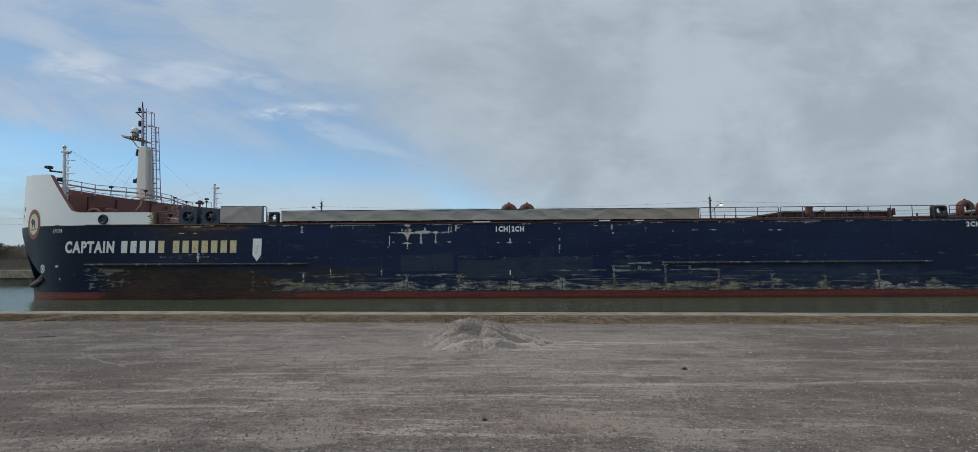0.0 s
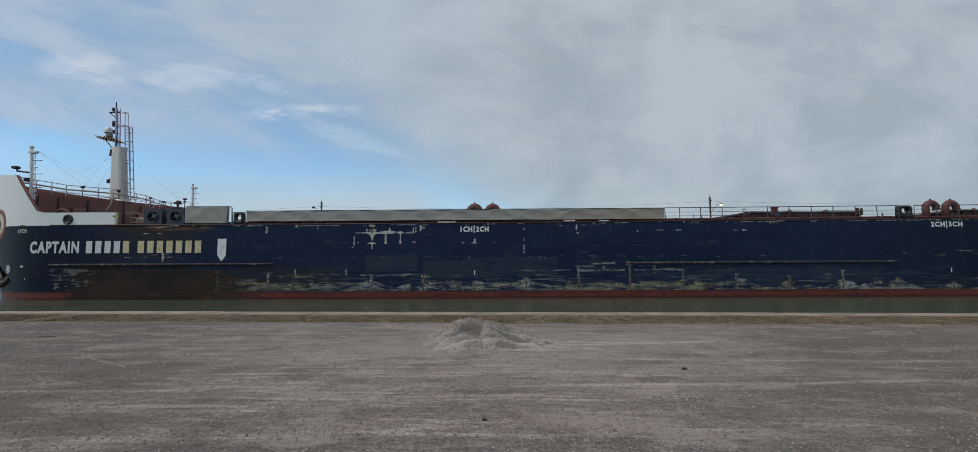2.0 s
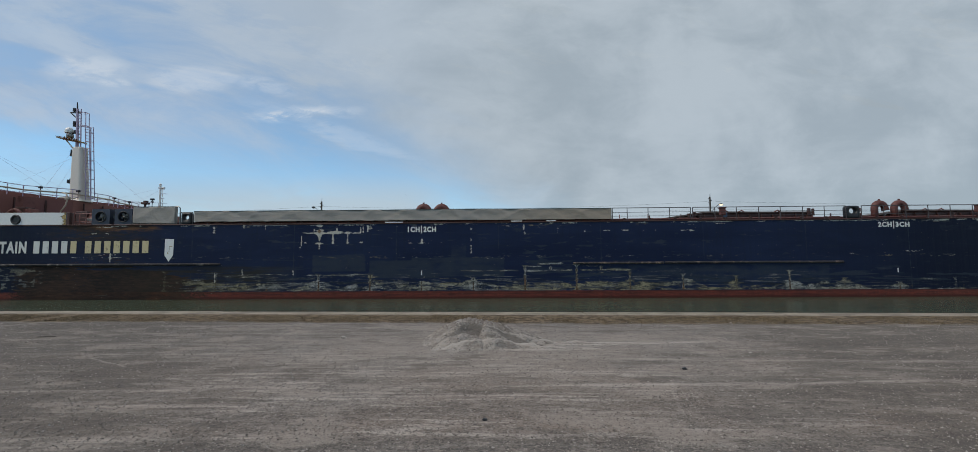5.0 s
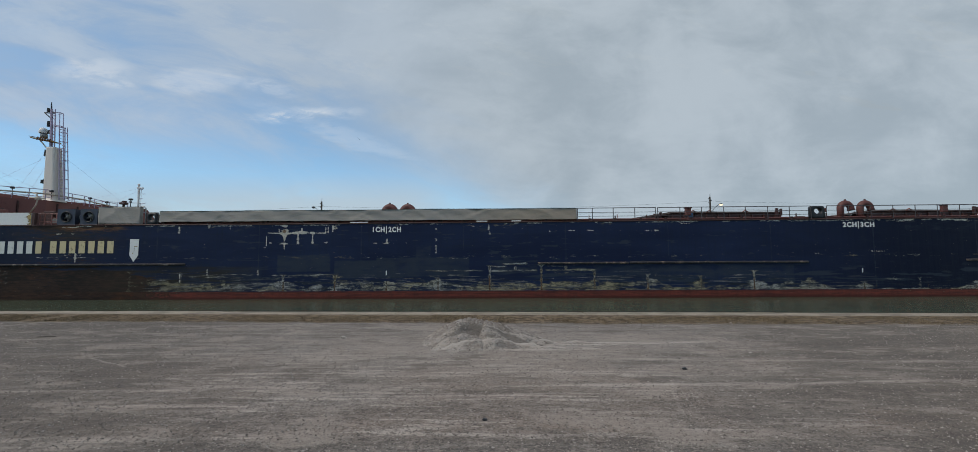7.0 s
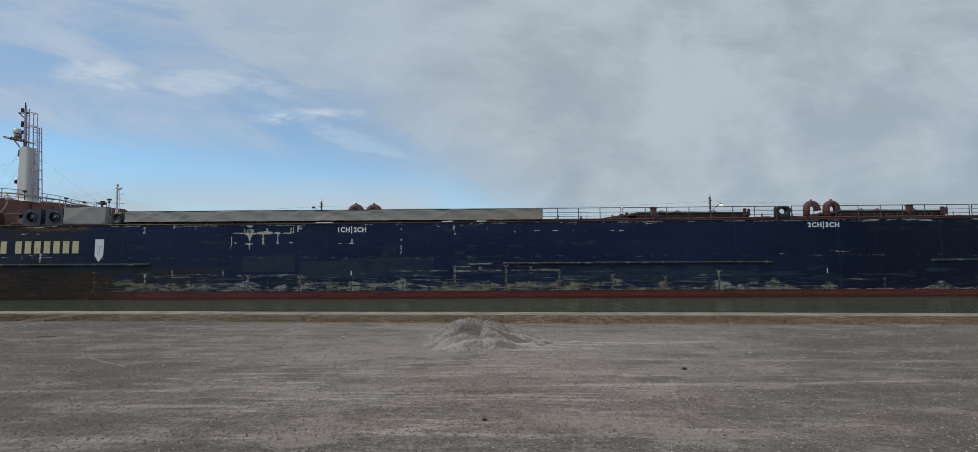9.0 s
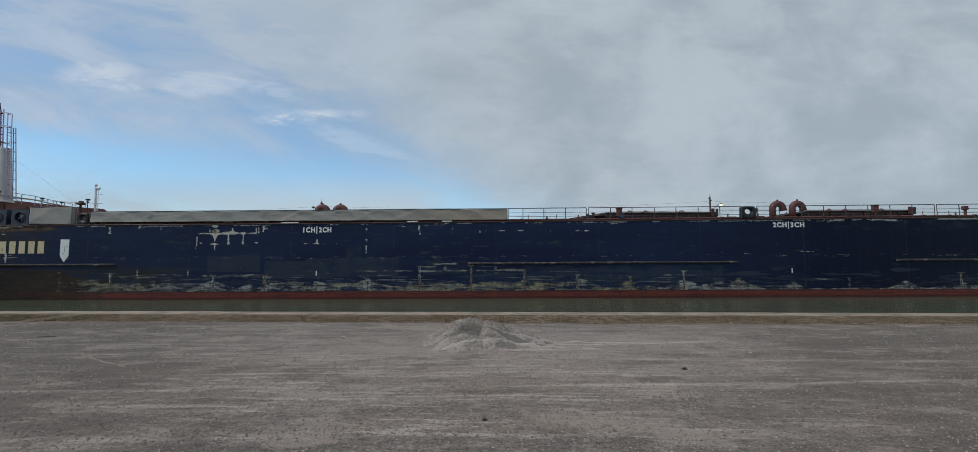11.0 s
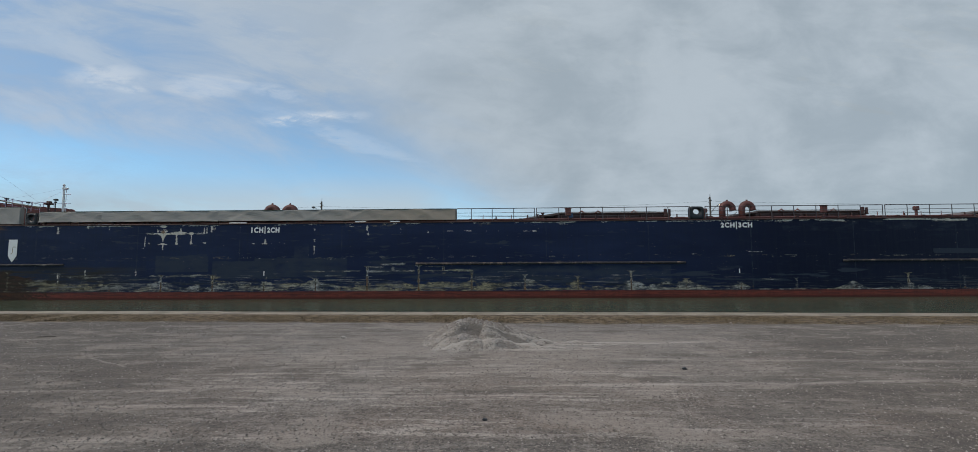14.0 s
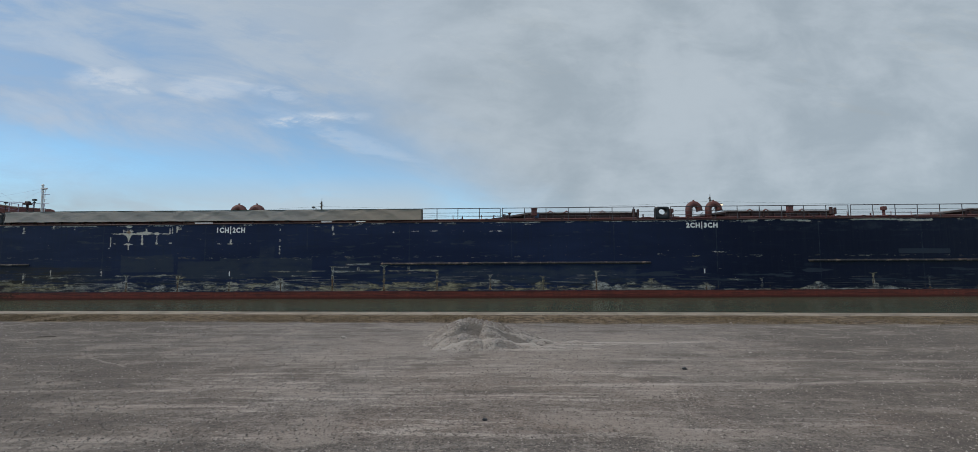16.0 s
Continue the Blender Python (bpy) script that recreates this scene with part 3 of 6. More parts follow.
    m = n.t.nodes.new("ShaderNodeMixShader")
    n.put(m.inputs[0], opacity)
    n.t.links.new(t.outputs[0], m.inputs[1])
    n.t.links.new(e.outputs[0], m.inputs[2])
    n.t.links.new(m.outputs[0], n.out.inputs[0])
    return n.mat


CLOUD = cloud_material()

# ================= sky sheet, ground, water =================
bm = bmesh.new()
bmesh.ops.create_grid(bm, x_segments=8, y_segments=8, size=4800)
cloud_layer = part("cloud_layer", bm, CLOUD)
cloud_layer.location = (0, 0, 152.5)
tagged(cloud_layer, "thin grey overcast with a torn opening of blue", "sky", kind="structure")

QUAY_Z, FAR_Z, FAR_Y = 0.95, 1.85, 61.0


def quay_y(x):
    """The coping's outer edge; straight along the walkway, then parallel to the canal."""
    return 15.28 - 0.0600 * np.clip(x, -110, 85)


def ground_relief(x, y):
    s = y + 0.0600 * x
    tracks = 0.012 * (fbm(s * 1.6, x * 0.06, 3) - 0.5)
    return tracks + 0.03 * (fbm(x * 0.35 + 40, y * 0.35, 3) - 0.5) + 0.008 * (fbm(x * 2.0, y * 2.0, 2) - 0.5)


xs = np.concatenate([np.linspace(-3000, -140, 8), np.linspace(-110, -30, 12), np.arange(-28, 28.01, 0.28), np.linspace(30, 85, 10), np.linspace(120, 3000, 8)])
rows = []
for d in np.concatenate([[3200, 1200, 300, 80, 30], np.arange(14.2, 0.95, -0.14)]):
    yy = quay_y(xs) - d
    rows.append(np.stack([xs, yy, QUAY_Z + (ground_relief(xs, yy) if d < 20 else 0 * xs)], -1))
for d, zz in ((0.88, QUAY_Z + 0.015), (0.35, QUAY_Z - 0.05), (0.33, -4.0)):
    rows.append(np.stack([xs, quay_y(xs) - d, 0 * xs + zz], -1))
for yy, zz in ((FAR_Y + 0.3, -4.0), (FAR_Y + 0.32, FAR_Z - 0.05), (FAR_Y + 1.6, FAR_Z - 0.03), (96, FAR_Z + 0.1), (106, FAR_Z + 2.0), (170, FAR_Z + 2.6), (600, FAR_Z + 3), (3600, FAR_Z + 3)):
    rows.append(np.stack([xs, 0 * xs + yy, 0 * xs + zz], -1))
ground = new("ground", grid_mesh("ground", np.array(rows).transpose(1, 0, 2), GRAVEL, smooth=False))
tagged(ground, "grey gravel lot with tyre tracks and dry soil", "ground", kind="structure")

bm = bmesh.new()
vs = [bm.verts.new(p) for p in ((-3000, 5, 0), (3000, 5, 0), (3000, FAR_Y + 0.2, 0), (-3000, FAR_Y + 0.2, 0))]
bm.faces.new(vs)
water = part("water", bm, WATER)
tagged(water, "murky green canal water with small ripples", "water", kind="structure")

# coping blocks along the near quay, 6 m each
coping = tagged(new("quay_coping"), "weathered beige concrete coping along the quay", "quay", kind="structure")
for i in range(-20, 15):
    a, b = i * 6.0 - 2.998, i * 6.0 + 2.998
    bm = bmesh.new()
    slab(bm, [(a, quay_y(a) - 0.85), (b, quay_y(b) - 0.85), (b, quay_y(b)), (a, quay_y(a))], -1.5, QUAY_Z + 0.02 + 0.004 * math.sin(i * 2.3))
    bmesh.ops.bevel(bm, geom=[e for e in bm.edges if all(v.co.z > 0 for v in e.verts)], offset=0.025, segments=1, affect="EDGES")
    part("coping_block", bm, CONCRETE, coping)

far_wall = tagged(new("far_quay_wall"), "dark stained concrete wall along the far bank", "quay", kind="structure")
for i in range(-16, 10):
    a, b = i * 12.0 + 0.02, i * 12.0 + 11.98
    bm = bmesh.new()
    box(bm, a, b, FAR_Y, FAR_Y + 0.4, -1.5, FAR_Z - 0.95, 0.03)
    part("wall_panel", bm, OLD_CONCRETE, far_wall)
    bm = bmesh.new()
    box(bm, a, b, FAR_Y - 0.12, FAR_Y + 1.6, FAR_Z - 0.95 + 0.002, FAR_Z, 0.03)
    part("coping_block", bm, CONCRETE, far_wall)
# ================= the ship =================
# ship space: x aft along the side (0 at the first hold bulkhead), y inboard from the near side, z up from the water
BEAM, XS, STERN = 22.9, -31.84, 172.0
HB = BEAM / 2
ship = new("cargo_ship")
tagged(ship, "long navy bulk freighter with rust scrapes and a white bow", "ship")


def deck_z(x):
    return 5.5 + 0.005 * np.clip(np.asarray(x, float) + 10, 0, 70)


def bow_len(z):
    """How far the rounded bow reaches at a height; finer towards the water."""
    return np.interp(np.asarray(z, float), (-1.0, 0.0, 1.0, 2.0, 3.0, 4.0, 5.0, 6.0, 8.0), (8.5, 8.8, 9.05, 9.45, 9.87, 10.35, 10.8, 11.02, 11.18))


def hull_y(x, z, shift=0.0):
    """The near side's offset inboard at a place along the bow."""
    s = np.clip((XS - np.asarray(x, float)) / bow_len(z), 0, 0.9999)
    return HB * (1 - np.sqrt(1 - s * s)) + shift


def outline(z, fine=True):
    """Plan outline from the stern along the near side round the bow to the stern, as x, y arrays."""
    a = bow_len(z)
    x1 = np.concatenate([np.linspace(STERN, 66, 16), np.arange(65.85, XS, -0.06)]) if fine else np.linspace(STERN, XS + 0.1, 30)
    ph = np.concatenate([np.linspace(0, 1.05, 110 if fine else 24), np.linspace(1.05, math.pi / 2, 26)[1:]])
    bx, by = XS - a * np.sin(ph), HB * (1 - np.cos(ph))
    x2 = np.linspace(XS, STERN, 24)[1:]
    X = np.concatenate([x1, bx, bx[::-1][1:], x2])
    Y = np.concatenate([0 * x1, by, BEAM - by[::-1][1:], 0 * x2 + BEAM])
    return X, Y


# bare patches and worn frame ends by frame number: crest and half-width; head and strength
MOUNDS = {-2: (0.55, 1.0), -1: (0.40, 0.6), 0: (0.85, 1.5), 1: (0.55, 0.6), 2: (0.70, 0.75), 3: (0.80, 2.0), 4: (0.50, 0.9), 5: (0.35, 0.6), 6: (0.80, 1.1), 7: (0.92, 1.5), 8: (0.60, 2.2), 9: (0.72, 1.4), 10: (0.78, 1.2), 11: (0.58, 0.7), 12: (0.30, 0.5), 13: (0.62, 0.9), 14: (0.50, 1.6), 15: (0.12, 0.4)}
STALKS = {-3: (2.05, 0.45), -2: (1.9, 0.6), -1: (1.1, 0.6), 0: (1.78, 1.0), 1: (1.75, 0.9), 2: (1.30, 0.75), 3: (1.50, 0.8), 4: (2.40, 1.0), 5: (2.45, 0.85), 6: (1.95, 0.75), 7: (1.75, 0.85), 8: (1.60, 0.7), 9: (1.95, 1.0), 10: (1.40, 0.6), 11: (1.12, 0.7), 12: (1.45, 0.5), 13: (1.10, 0.7), 14: (1.75, 0.75), 15: (1.55, 0.45)}


def frame_x(f):
    """Where a hull frame stands; the spacing widens aft of the second hold."""
    return float(np.interp(f, (-6, 0, 5, 9, 11, 15), (-30.2, -7.58, 11.35, 26.9, 34.9, 51.2)))


def build_hull():
    levels = np.concatenate([[-3.0, -1.5, -0.6], np.arange(-0.2, 0.5, 0.10), np.arange(0.5, 0.98, 0.05)])
    frac = np.linspace(0, 1, 84)
    X0, _ = outline(0.0)
    top = deck_z(X0)
    P = []
    for z in levels:
        X, Y = outline(z)
        P.append(np.stack([X, Y, 0 * X + z], -1))
    for f in frac:
        z = 1.0 + f * (top - 1.0)
        X, Y = outline(z.mean())
        P.append(np.stack([X, Y, z], -1))
    P = np.array(P)
    # anchor pocket: the shell steps inwards on both bows
    x, y, z = P[..., 0].copy(), P[..., 1].copy(), P[..., 2].copy()
    pocket = np.zeros(x.shape)
    for near in (True, False):
        yy = y if near else BEAM - y
        lid = 3.15 - (x + 37.6) * 0.62
        c = sstep(x, -38.75, -38.45) * sstep(x, -34.75, -35.05) * sstep(yy, 6.4, 5.6) * sstep(z, 1.20, 1.42) * sstep(z, lid + 0.13, lid - 0.13)
        pocket = np.maximum(pocket, c)
        P[..., 0] += c
        P[..., 1] += c * (1.2 if near else -1.2)
    # ---- wear, as point values on the near side ----
    near = (y < HB)
    d = deck_z(x)
    str1 = fbm(x * 0.35, z * 4.5, 4)
    str2 = fbm(x * 0.9 + 31, z * 7.0 + 5, 4)
    blot = fbm(x * 0.6 + 11, z * 1.3 + 3, 3)
    bell = lambda v, c, r: np.exp(-((v - c) / r) ** 2)
    # rusty belly near the bow, under the first rubbing bar, thinning aft
    ceil = np.where(x < -20.5, 2.52, 2.52 - (x + 20.5) * 0.13) + (str1 - 0.55) * 1.7
    rust = sstep(x, -31.5, -28.2) * sstep(x, -12.5, -19.5) * sstep(z, ceil, ceil - 0.18) * 0.95 + 0.30 * (blot - 0.5) * sstep(x, -30, -26) * sstep(x, -10, -18)
    rust += 0.75 * sstep(x, -27.5, -26.3) * sstep(x, -19.0, -21.5) * bell(z, d - 0.05, 0.22)
    rust += 0.30 * sstep(x, -27.6, -26.2) * sstep(x, -19.0, -21.0) * (0.55 + 0.8 * blot) * sstep(z, 2.4, 2.8)
    aft = sstep(x, -20.5, -15.5)
    # ragged horizontal scrapes, 0 to 1
    long = np.clip((fbm(x * 0.55 + 3, z * 6.0 + 5.1, 5) - 0.5) * 2.2 + 0.5, 0, 1)
    short = np.clip((fbm(x * 1.9 + 40, z * 10.0 + 68, 4) - 0.5) * 2.2 + 0.5, 0, 1)
    post = np.clip((fbm(x * 2.6 + 7, z * 0.9 + 2, 4) - 0.5) * 2.4 + 0.5, 0, 1)
    ragged = 0.36 * long + 0.36 * short + 0.28 * post
    # bare patches stand highest round the frames, with flat feet on the boot-top
    k = np.round((x + 7.58) / 3.77)
    up = z - 0.57
    crest = np.zeros_like(x)
    for f, (h, w) in MOUNDS.items():
        cx = frame_x(f)
        crest = np.maximum(crest, h * np.exp(-(np.abs(x - cx - 0.15 * (h - 0.6)) / w) ** 1.5))
    low = (0.22 + 0.42 * sstep(fbm(x * 0.33 + 8, 0 * x, 3), 0.36, 0.64)) * sstep(x, -21, -15) * (1 - 0.88 * sstep(x, 30.8, 32.4))
    crest = np.maximum(crest, low)
    scuff = sstep(up, crest + 0.10, crest - 0.10) * sstep(z, 0.55, 0.61) * sstep(x, -22.0, -17.0)
    scuff = scuff * (0.40 + 1.15 * (ragged - 0.45)) * (0.80 + 0.20 * sstep(x, -12.0, -8.5))
    scuff += 0.34 * sstep(x, -20.5, -13) * sstep(x, 9, 4) * bell(z, 1.35, 0.55) * sstep(ragged, 0.56, 0.74)
    scuff += 0.34 * sstep(x, 12, 14) * sstep(x, 31, 26) * bell(z, 1.45, 0.40) * sstep(ragged, 0.60, 0.76)
    thin = 0.05 + 0.03 * short
    for xa, xb, cz, a in ((-15.2, -9.5, 1.78, 0.5), (-13.5, -10.2, 1.62, 0.7), (-8.6, -2.6, 1.74, 0.62), (-5.6, -2.9, 1.62, 0.7), (2.6, 7.4, 2.02, 0.55), (7.4, 11.3, 2.02, 1.0), (11.4, 15.6, 2.06, 0.95), (8.3, 10.6, 2.52, 1.0), (11.4, 14.6, 2.36, 0.5), (7.4, 9.0, 2.34, 0.75), (12.0, 13.6, 1.84, 0.7), (36.2, 38.4, 1.32, 0.8), (4.2, 6.0, 1.72, 0.7), (28.0, 29.8, 1.86, 0.7), (31.5, 35.0, 0.84, 0.4)):
        scuff += 0.80 * a * sstep(x, xa, xa + 0.5) * sstep(x, xb, xb - 0.5) * bell(z + 0.02 * np.sin(x * 1.7), cz, thin) * (0.45 + 0.75 * sstep(long, 0.25, 0.6))
    scuff += 0.52 * sstep(x, -31.9, -30.8) * sstep(x, -27.2, -28.8) * sstep(z, 0.6, 0.9) * sstep(z, 2.5, 2.2) * sstep(ragged, 0.44, 0.60)
    scuff += 0.70 * bell(x, -16.9, 1.9) * bell(z, 1.12, 0.26) * sstep(ragged, 0.34, 0.52)
    scuff += 0.55 * bell(z, 0.605, 0.035) * sstep(x, 35.5, 37.0) * sstep(x, 51.5, 49.5) * sstep(short, 0.2, 0.45)
    scuff += 0.42 * bell(z, d - 0.18, 0.14) * sstep(ragged, 0.62, 0.76) * sstep(x, -29, -27)
    scuff += 0.36 * bell(z, 3.05, 0.15) * sstep(short, 0.66, 0.80) * sstep(x, -30, -26)
    # worn frame ends: a stalk with a flared foot and a short cap, rusty along its middle
    stain, weep, white = np.zeros_like(x), np.zeros_like(x), np.zeros_like(x)
    for f, (zt, a) in STALKS.items():
        dx = np.abs(x - frame_x(f))
        foot = 0.30 * np.exp(-np.clip(up, 0, 9) / 0.08)
        cap = 0.22 * np.exp(-np.clip(zt - z, 0, 9) / 0.05)
        wide = 0.085 + foot + cap + 0.05 * (short - 0.5)
        on = sstep(z, 0.55, 0.61) * sstep(z, zt + 0.05, zt - 0.02)
        scuff = np.maximum(scuff, 0.86 * a * on * sstep(dx, wide + 0.06, wide - 0.05) * (0.62 + 0.5 * short))
        stain = np.maximum(stain, 0.75 * a * on * sstep(dx, 0.09 + 0.3 * foot, 0.02) * sstep(z, 0.62 + 0.75 * (zt - 0.62), 0.62 + 0.45 * (zt - 0.62)))
        weep = np.maximum(weep, 0.9 * a * on * sstep(np.abs(dx - 0.02), 0.07 + 0.22 * foot, 0.015) * sstep(short, 0.3, 0.6))
    for xc, zt in ((9.45, 2.30), (13.15, 2.30)):
        scuff = np.maximum(scuff, 0.8 * bell(x, xc, 0.10) * sstep(z, 1.98, 2.06) * sstep(z, zt + 0.08, zt))
        weep = np.maximum(weep, 0.8 * bell(x, xc, 0.06) * sstep(z, 1.98, 2.06) * sstep(z, zt + 0.08, zt))
    half = bell(np.abs(x - (k * 3.77 - 7.58)) - 1.885, 0, 0.07)
    weep = np.maximum(weep, 0.62 * half * aft * sstep(z, 0.62, 0.66) * sstep(z, 1.05, 0.85))
    stain += aft * 0.30 * bell(z, 0.68, 0.07) * sstep(blot, 0.45, 0.6)
    # chipped white star with its arms and drips
    dx, dz = np.abs(x + 7.58) + 0.03 * (short - 0.5), z - 4.84
    star = 1 - (np.sqrt(dx / 0.62) + np.sqrt(np.abs(dz) / np.where(dz > 0, 0.34, 0.95)))
    white += 1.0 * sstep(star, -0.03, 0.10)
    for xc, cz, rx, rz in ((-7.58, 4.05, 0.42, 0.06), (-6.58, 4.10, 0.11, 0.10), (-5.50, 4.12, 0.09, 0.09), (-8.62, 4.12, 0.09, 0.08), (-4.5, 4.14, 0.16, 0.06), (-7.58, 5.36, 0.24, 0.09), (-3.84, 5.22, 0.20, 0.16), (-7.55, 5.05, 0.34, 0.12), (-5.5, 4.84, 0.20, 0.11), (-9.0, 3.75, 0.10, 0.10)):
        white += 0.9 * sstep(((x - xc) / rx) ** 2 + ((z - cz) / rz) ** 2, 1.3, 0.4) * (0.5 + 0.7 * short)
    arm = sstep(x, -9.3, -8.9) * sstep(x, -4.2, -4.9)
    white += 0.95 * arm * bell(z, 4.83, 0.045 + 0.035 * long) * (0.55 + 0.6 * sstep(short, 0.25, 0.6)) * np.where(x < -8.4, 0.8, 1)
    white += 0.8 * sstep(x, -7.3, -6.9) * sstep(x, -5.7, -6.1) * sstep(z, 4.80, 4.84) * sstep(z, 5.02 + 0.18 * long, 4.90) * sstep(short, 0.30, 0.55)
    for xc, zt, zb, w in ((-6.58, 4.84, 4.10, 0.055), (-5.50, 4.84, 4.15, 0.028), (-4.55, 5.25, 4.84, 0.03), (-4.36, 5.30, 4.84, 0.03), (-4.02, 5.40, 4.90, 0.035), (-8.9, 4.60, 3.9, 0.025), (-7.58, 4.1, 3.65, 0.04), (-6.3, 5.2, 4.9, 0.03), (-7.98, 5.15, 4.9, 0.03)):
        white += 0.85 * bell(x, xc, w + 0.02) * sstep(z, zb - 0.06, zb + 0.04) * sstep(z, zt + 0.04, zt - 0.04)
    stain += 0.9 * bell(x, -7.60, 0.17) * bell(z, 4.97, 0.17) + 0.5 * bell(x, -3.8, 0.14) * bell(z, 5.2, 0.2)
    # pale runs and dashes higher up
    for cx, zt, zb, a in ((3.62, 5.2, 5.0, 0.6), (3.62, 4.4, 4.2, 0.75), (3.62, 3.95, 3.3, 0.55), (7.5, 5.4, 5.0, 0.7), (7.58, 4.9, 4.65, 0.55), (0.0, 4.4, 4.05, 0.75), (12.0, 4.95, 4.80, 0.75), (17.2, 5.0, 4.85, 0.6), (10.0, 5.2, 4.8, 0.35), (-11.6, 5.4, 5.1, 0.45), (-15.4, 5.4, 4.85, 0.6), (-13.2, 5.4, 5.2, 0.5), (-23.0, 3.45, 2.7, 0.62), (-13.2, 2.2, 1.7, 0.5), (-9.45, 2.2, 1.75, 0.55), (-15.2, 2.0, 1.2, 0.5)):
        white += 1.1 * a * bell(x, cx, 0.075) * sstep(z, zb - 0.08, zb + 0.08) * sstep(z, zt + 0.08, zt - 0.08) * (0.6 + 0.8 * str2)
    for xa, xb, cz, a in ((-15.6, -14.2, 4.92, 0.66), (-24.7, -23.0, 4.85, 0.6), (-28.8, -27.6, 4.9, 0.5), (-1.2, 1.6, 4.08, 0.5), (-2.6, 0.3, 3.05, 0.42), (8.0, 8.9, 5.2, 0.4), (5.9, 6.6, 5.3, 0.5), (6.2, 6.6, 4.85, 0.5), (13.2, 14.0, 4.95, 0.62), (14.6, 15.4, 4.95, 0.55), (18.8, 20.2, 5.4, 0.6), (18.9, 20.2, 4.92, 0.72), (16.0, 16.5, 4.9, 0.4), (21.5, 22.6, 5.44, 0.55), (-24.3, -22.9, 5.34, 0.72), (34.6, 37.0, 3.35, 0.45), (31.2, 32.8, 3.2, 0.3), (-26.0, -22, 3.12, 0.42), (-24.0, -22.4, 3.3, 0.5), (4.0, 6.4, 2.95, 0.3)):
        white += a * sstep(x, xa - 0.1, xa + 0.3) * sstep(x, xb + 0.1, xb - 0.3) * bell(z, cz, 0.05) * (0.25 + 0.85 * sstep(short, 0.30, 0.60))
    white += 0.72 * bell(z, d - 0.12 - 0.07 * np.sin(x * 0.9), 0.10) * sstep(fbm(x * 0.45 + 3, 0 * z, 3), 0.42, 0.58) * sstep(x, 36, 38.5)
    white += 0.66 * bell(z, d - 0.09, 0.05) * sstep(fbm(x * 0.8 + 17, 0 * z, 3), 0.50, 0.62) * sstep(x, -27, -24)
    # dull repainted patches with straight edges
    dull = np.zeros_like(x)
    for xa, xb, za, zb, a in ((-8.2, -4.0, 1.9, 3.3, 0.52), (-0.9, 6.2, 1.5, 3.1, 0.50), (-4.0, 0.8, 1.4, 2.9, 0.52), (2.0, 3.4, 2.8, 4.2, 0.4), (7.4, 11.2, 1.7, 2.9, 0.4), (-16, -9, 1.2, 2.3, 0.4), (31, 70, 0.8, 3.0, 0.26), (38, 70, 4.7, 5.7, 0.34), (49, 53, 3.1, 3.6, 0.8), (-20, -14, 3.4, 5.2, 0.22), (15, 30, 1.0, 2.5, 0.45)):
        dull = np.maximum(dull, a * sstep(x, xa, xa + 0.2) * sstep(x, xb, xb - 0.2) * sstep(z, za, za + 0.15) * sstep(z, zb, zb - 0.15))
    dull = np.maximum(dull, 0.62 * sstep(str1, 0.52, 0.66) * bell(z, 1.7, 0.9) * sstep(x, -20, -14))
    dull = np.maximum(dull, 0.5 * sstep(str2, 0.60, 0.72) * sstep(x, -30, -24) * sstep(x, 33, 27))
    seam = bell(((x + 1.9) / 7.54 - np.round((x + 1.9) / 7.54)) * 7.54, 0, 0.07)
    dull = np.maximum(dull, 0.50 * seam * near)
    # darker navy aft of the first hold and towards the bow
    dark_ends = 0.85 * sstep(x, 24, 42) * near + 0.85 * sstep(x, -24, -31) * near
    end_ramp = near * sstep(x, -33.0, -31.0)
    fade_b = near * sstep(x, -37, -34)
    attrs = {"rust": rust * end_ramp, "scuff": scuff * end_ramp, "stain": stain * end_ramp, "white": white * end_ramp, "weep": weep * end_ramp, "dull": dull * fade_b, "end_ramp": dark_ends, "pocket_shade": pocket}
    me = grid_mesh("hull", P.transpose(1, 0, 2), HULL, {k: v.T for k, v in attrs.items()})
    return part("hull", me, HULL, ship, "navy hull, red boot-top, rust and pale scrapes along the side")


hull = build_hull()

# decks, closed at the stern
bm = bmesh.new()
X, Y = outline(5.4, False)
lo = [bm.verts.new((a, b, float(deck_z(a)) - 0.06)) for a, b in zip(X, Y)]
bm.faces.new(lo)
part("main_deck", bm, BROWN_DARK, ship, "red-brown steel deck")
bm = bmesh.new()
box(bm, STERN - 0.05, STERN + 0.02, 0, BEAM, -3, 5.8)
part("transom", bm, HULL, ship)

# rubbed deck edge bar
bm = bmesh.new()
ex = np.arange(-31.5, 66, 1.5)
tube(bm, [(a, -0.01, float(deck_z(a)) + 0.0) for a in ex], 0.045, 6)
part("gunwale_bar", bm, BROWN_DARK, ship, "dark red bar along the deck edge")


# ---- white bow bulwark ----
def bulwark_top(x):
    return np.where(x < -34.76, 9.40 + 0.065 * (-34.76 - x), np.where(x < -32.6, 9.40 - (x + 34.76) / 2.16 * 2.80, 6.45 + 0.15 * np.clip(-(x + 31.9) / 0.7, 0, 1) ** 2))


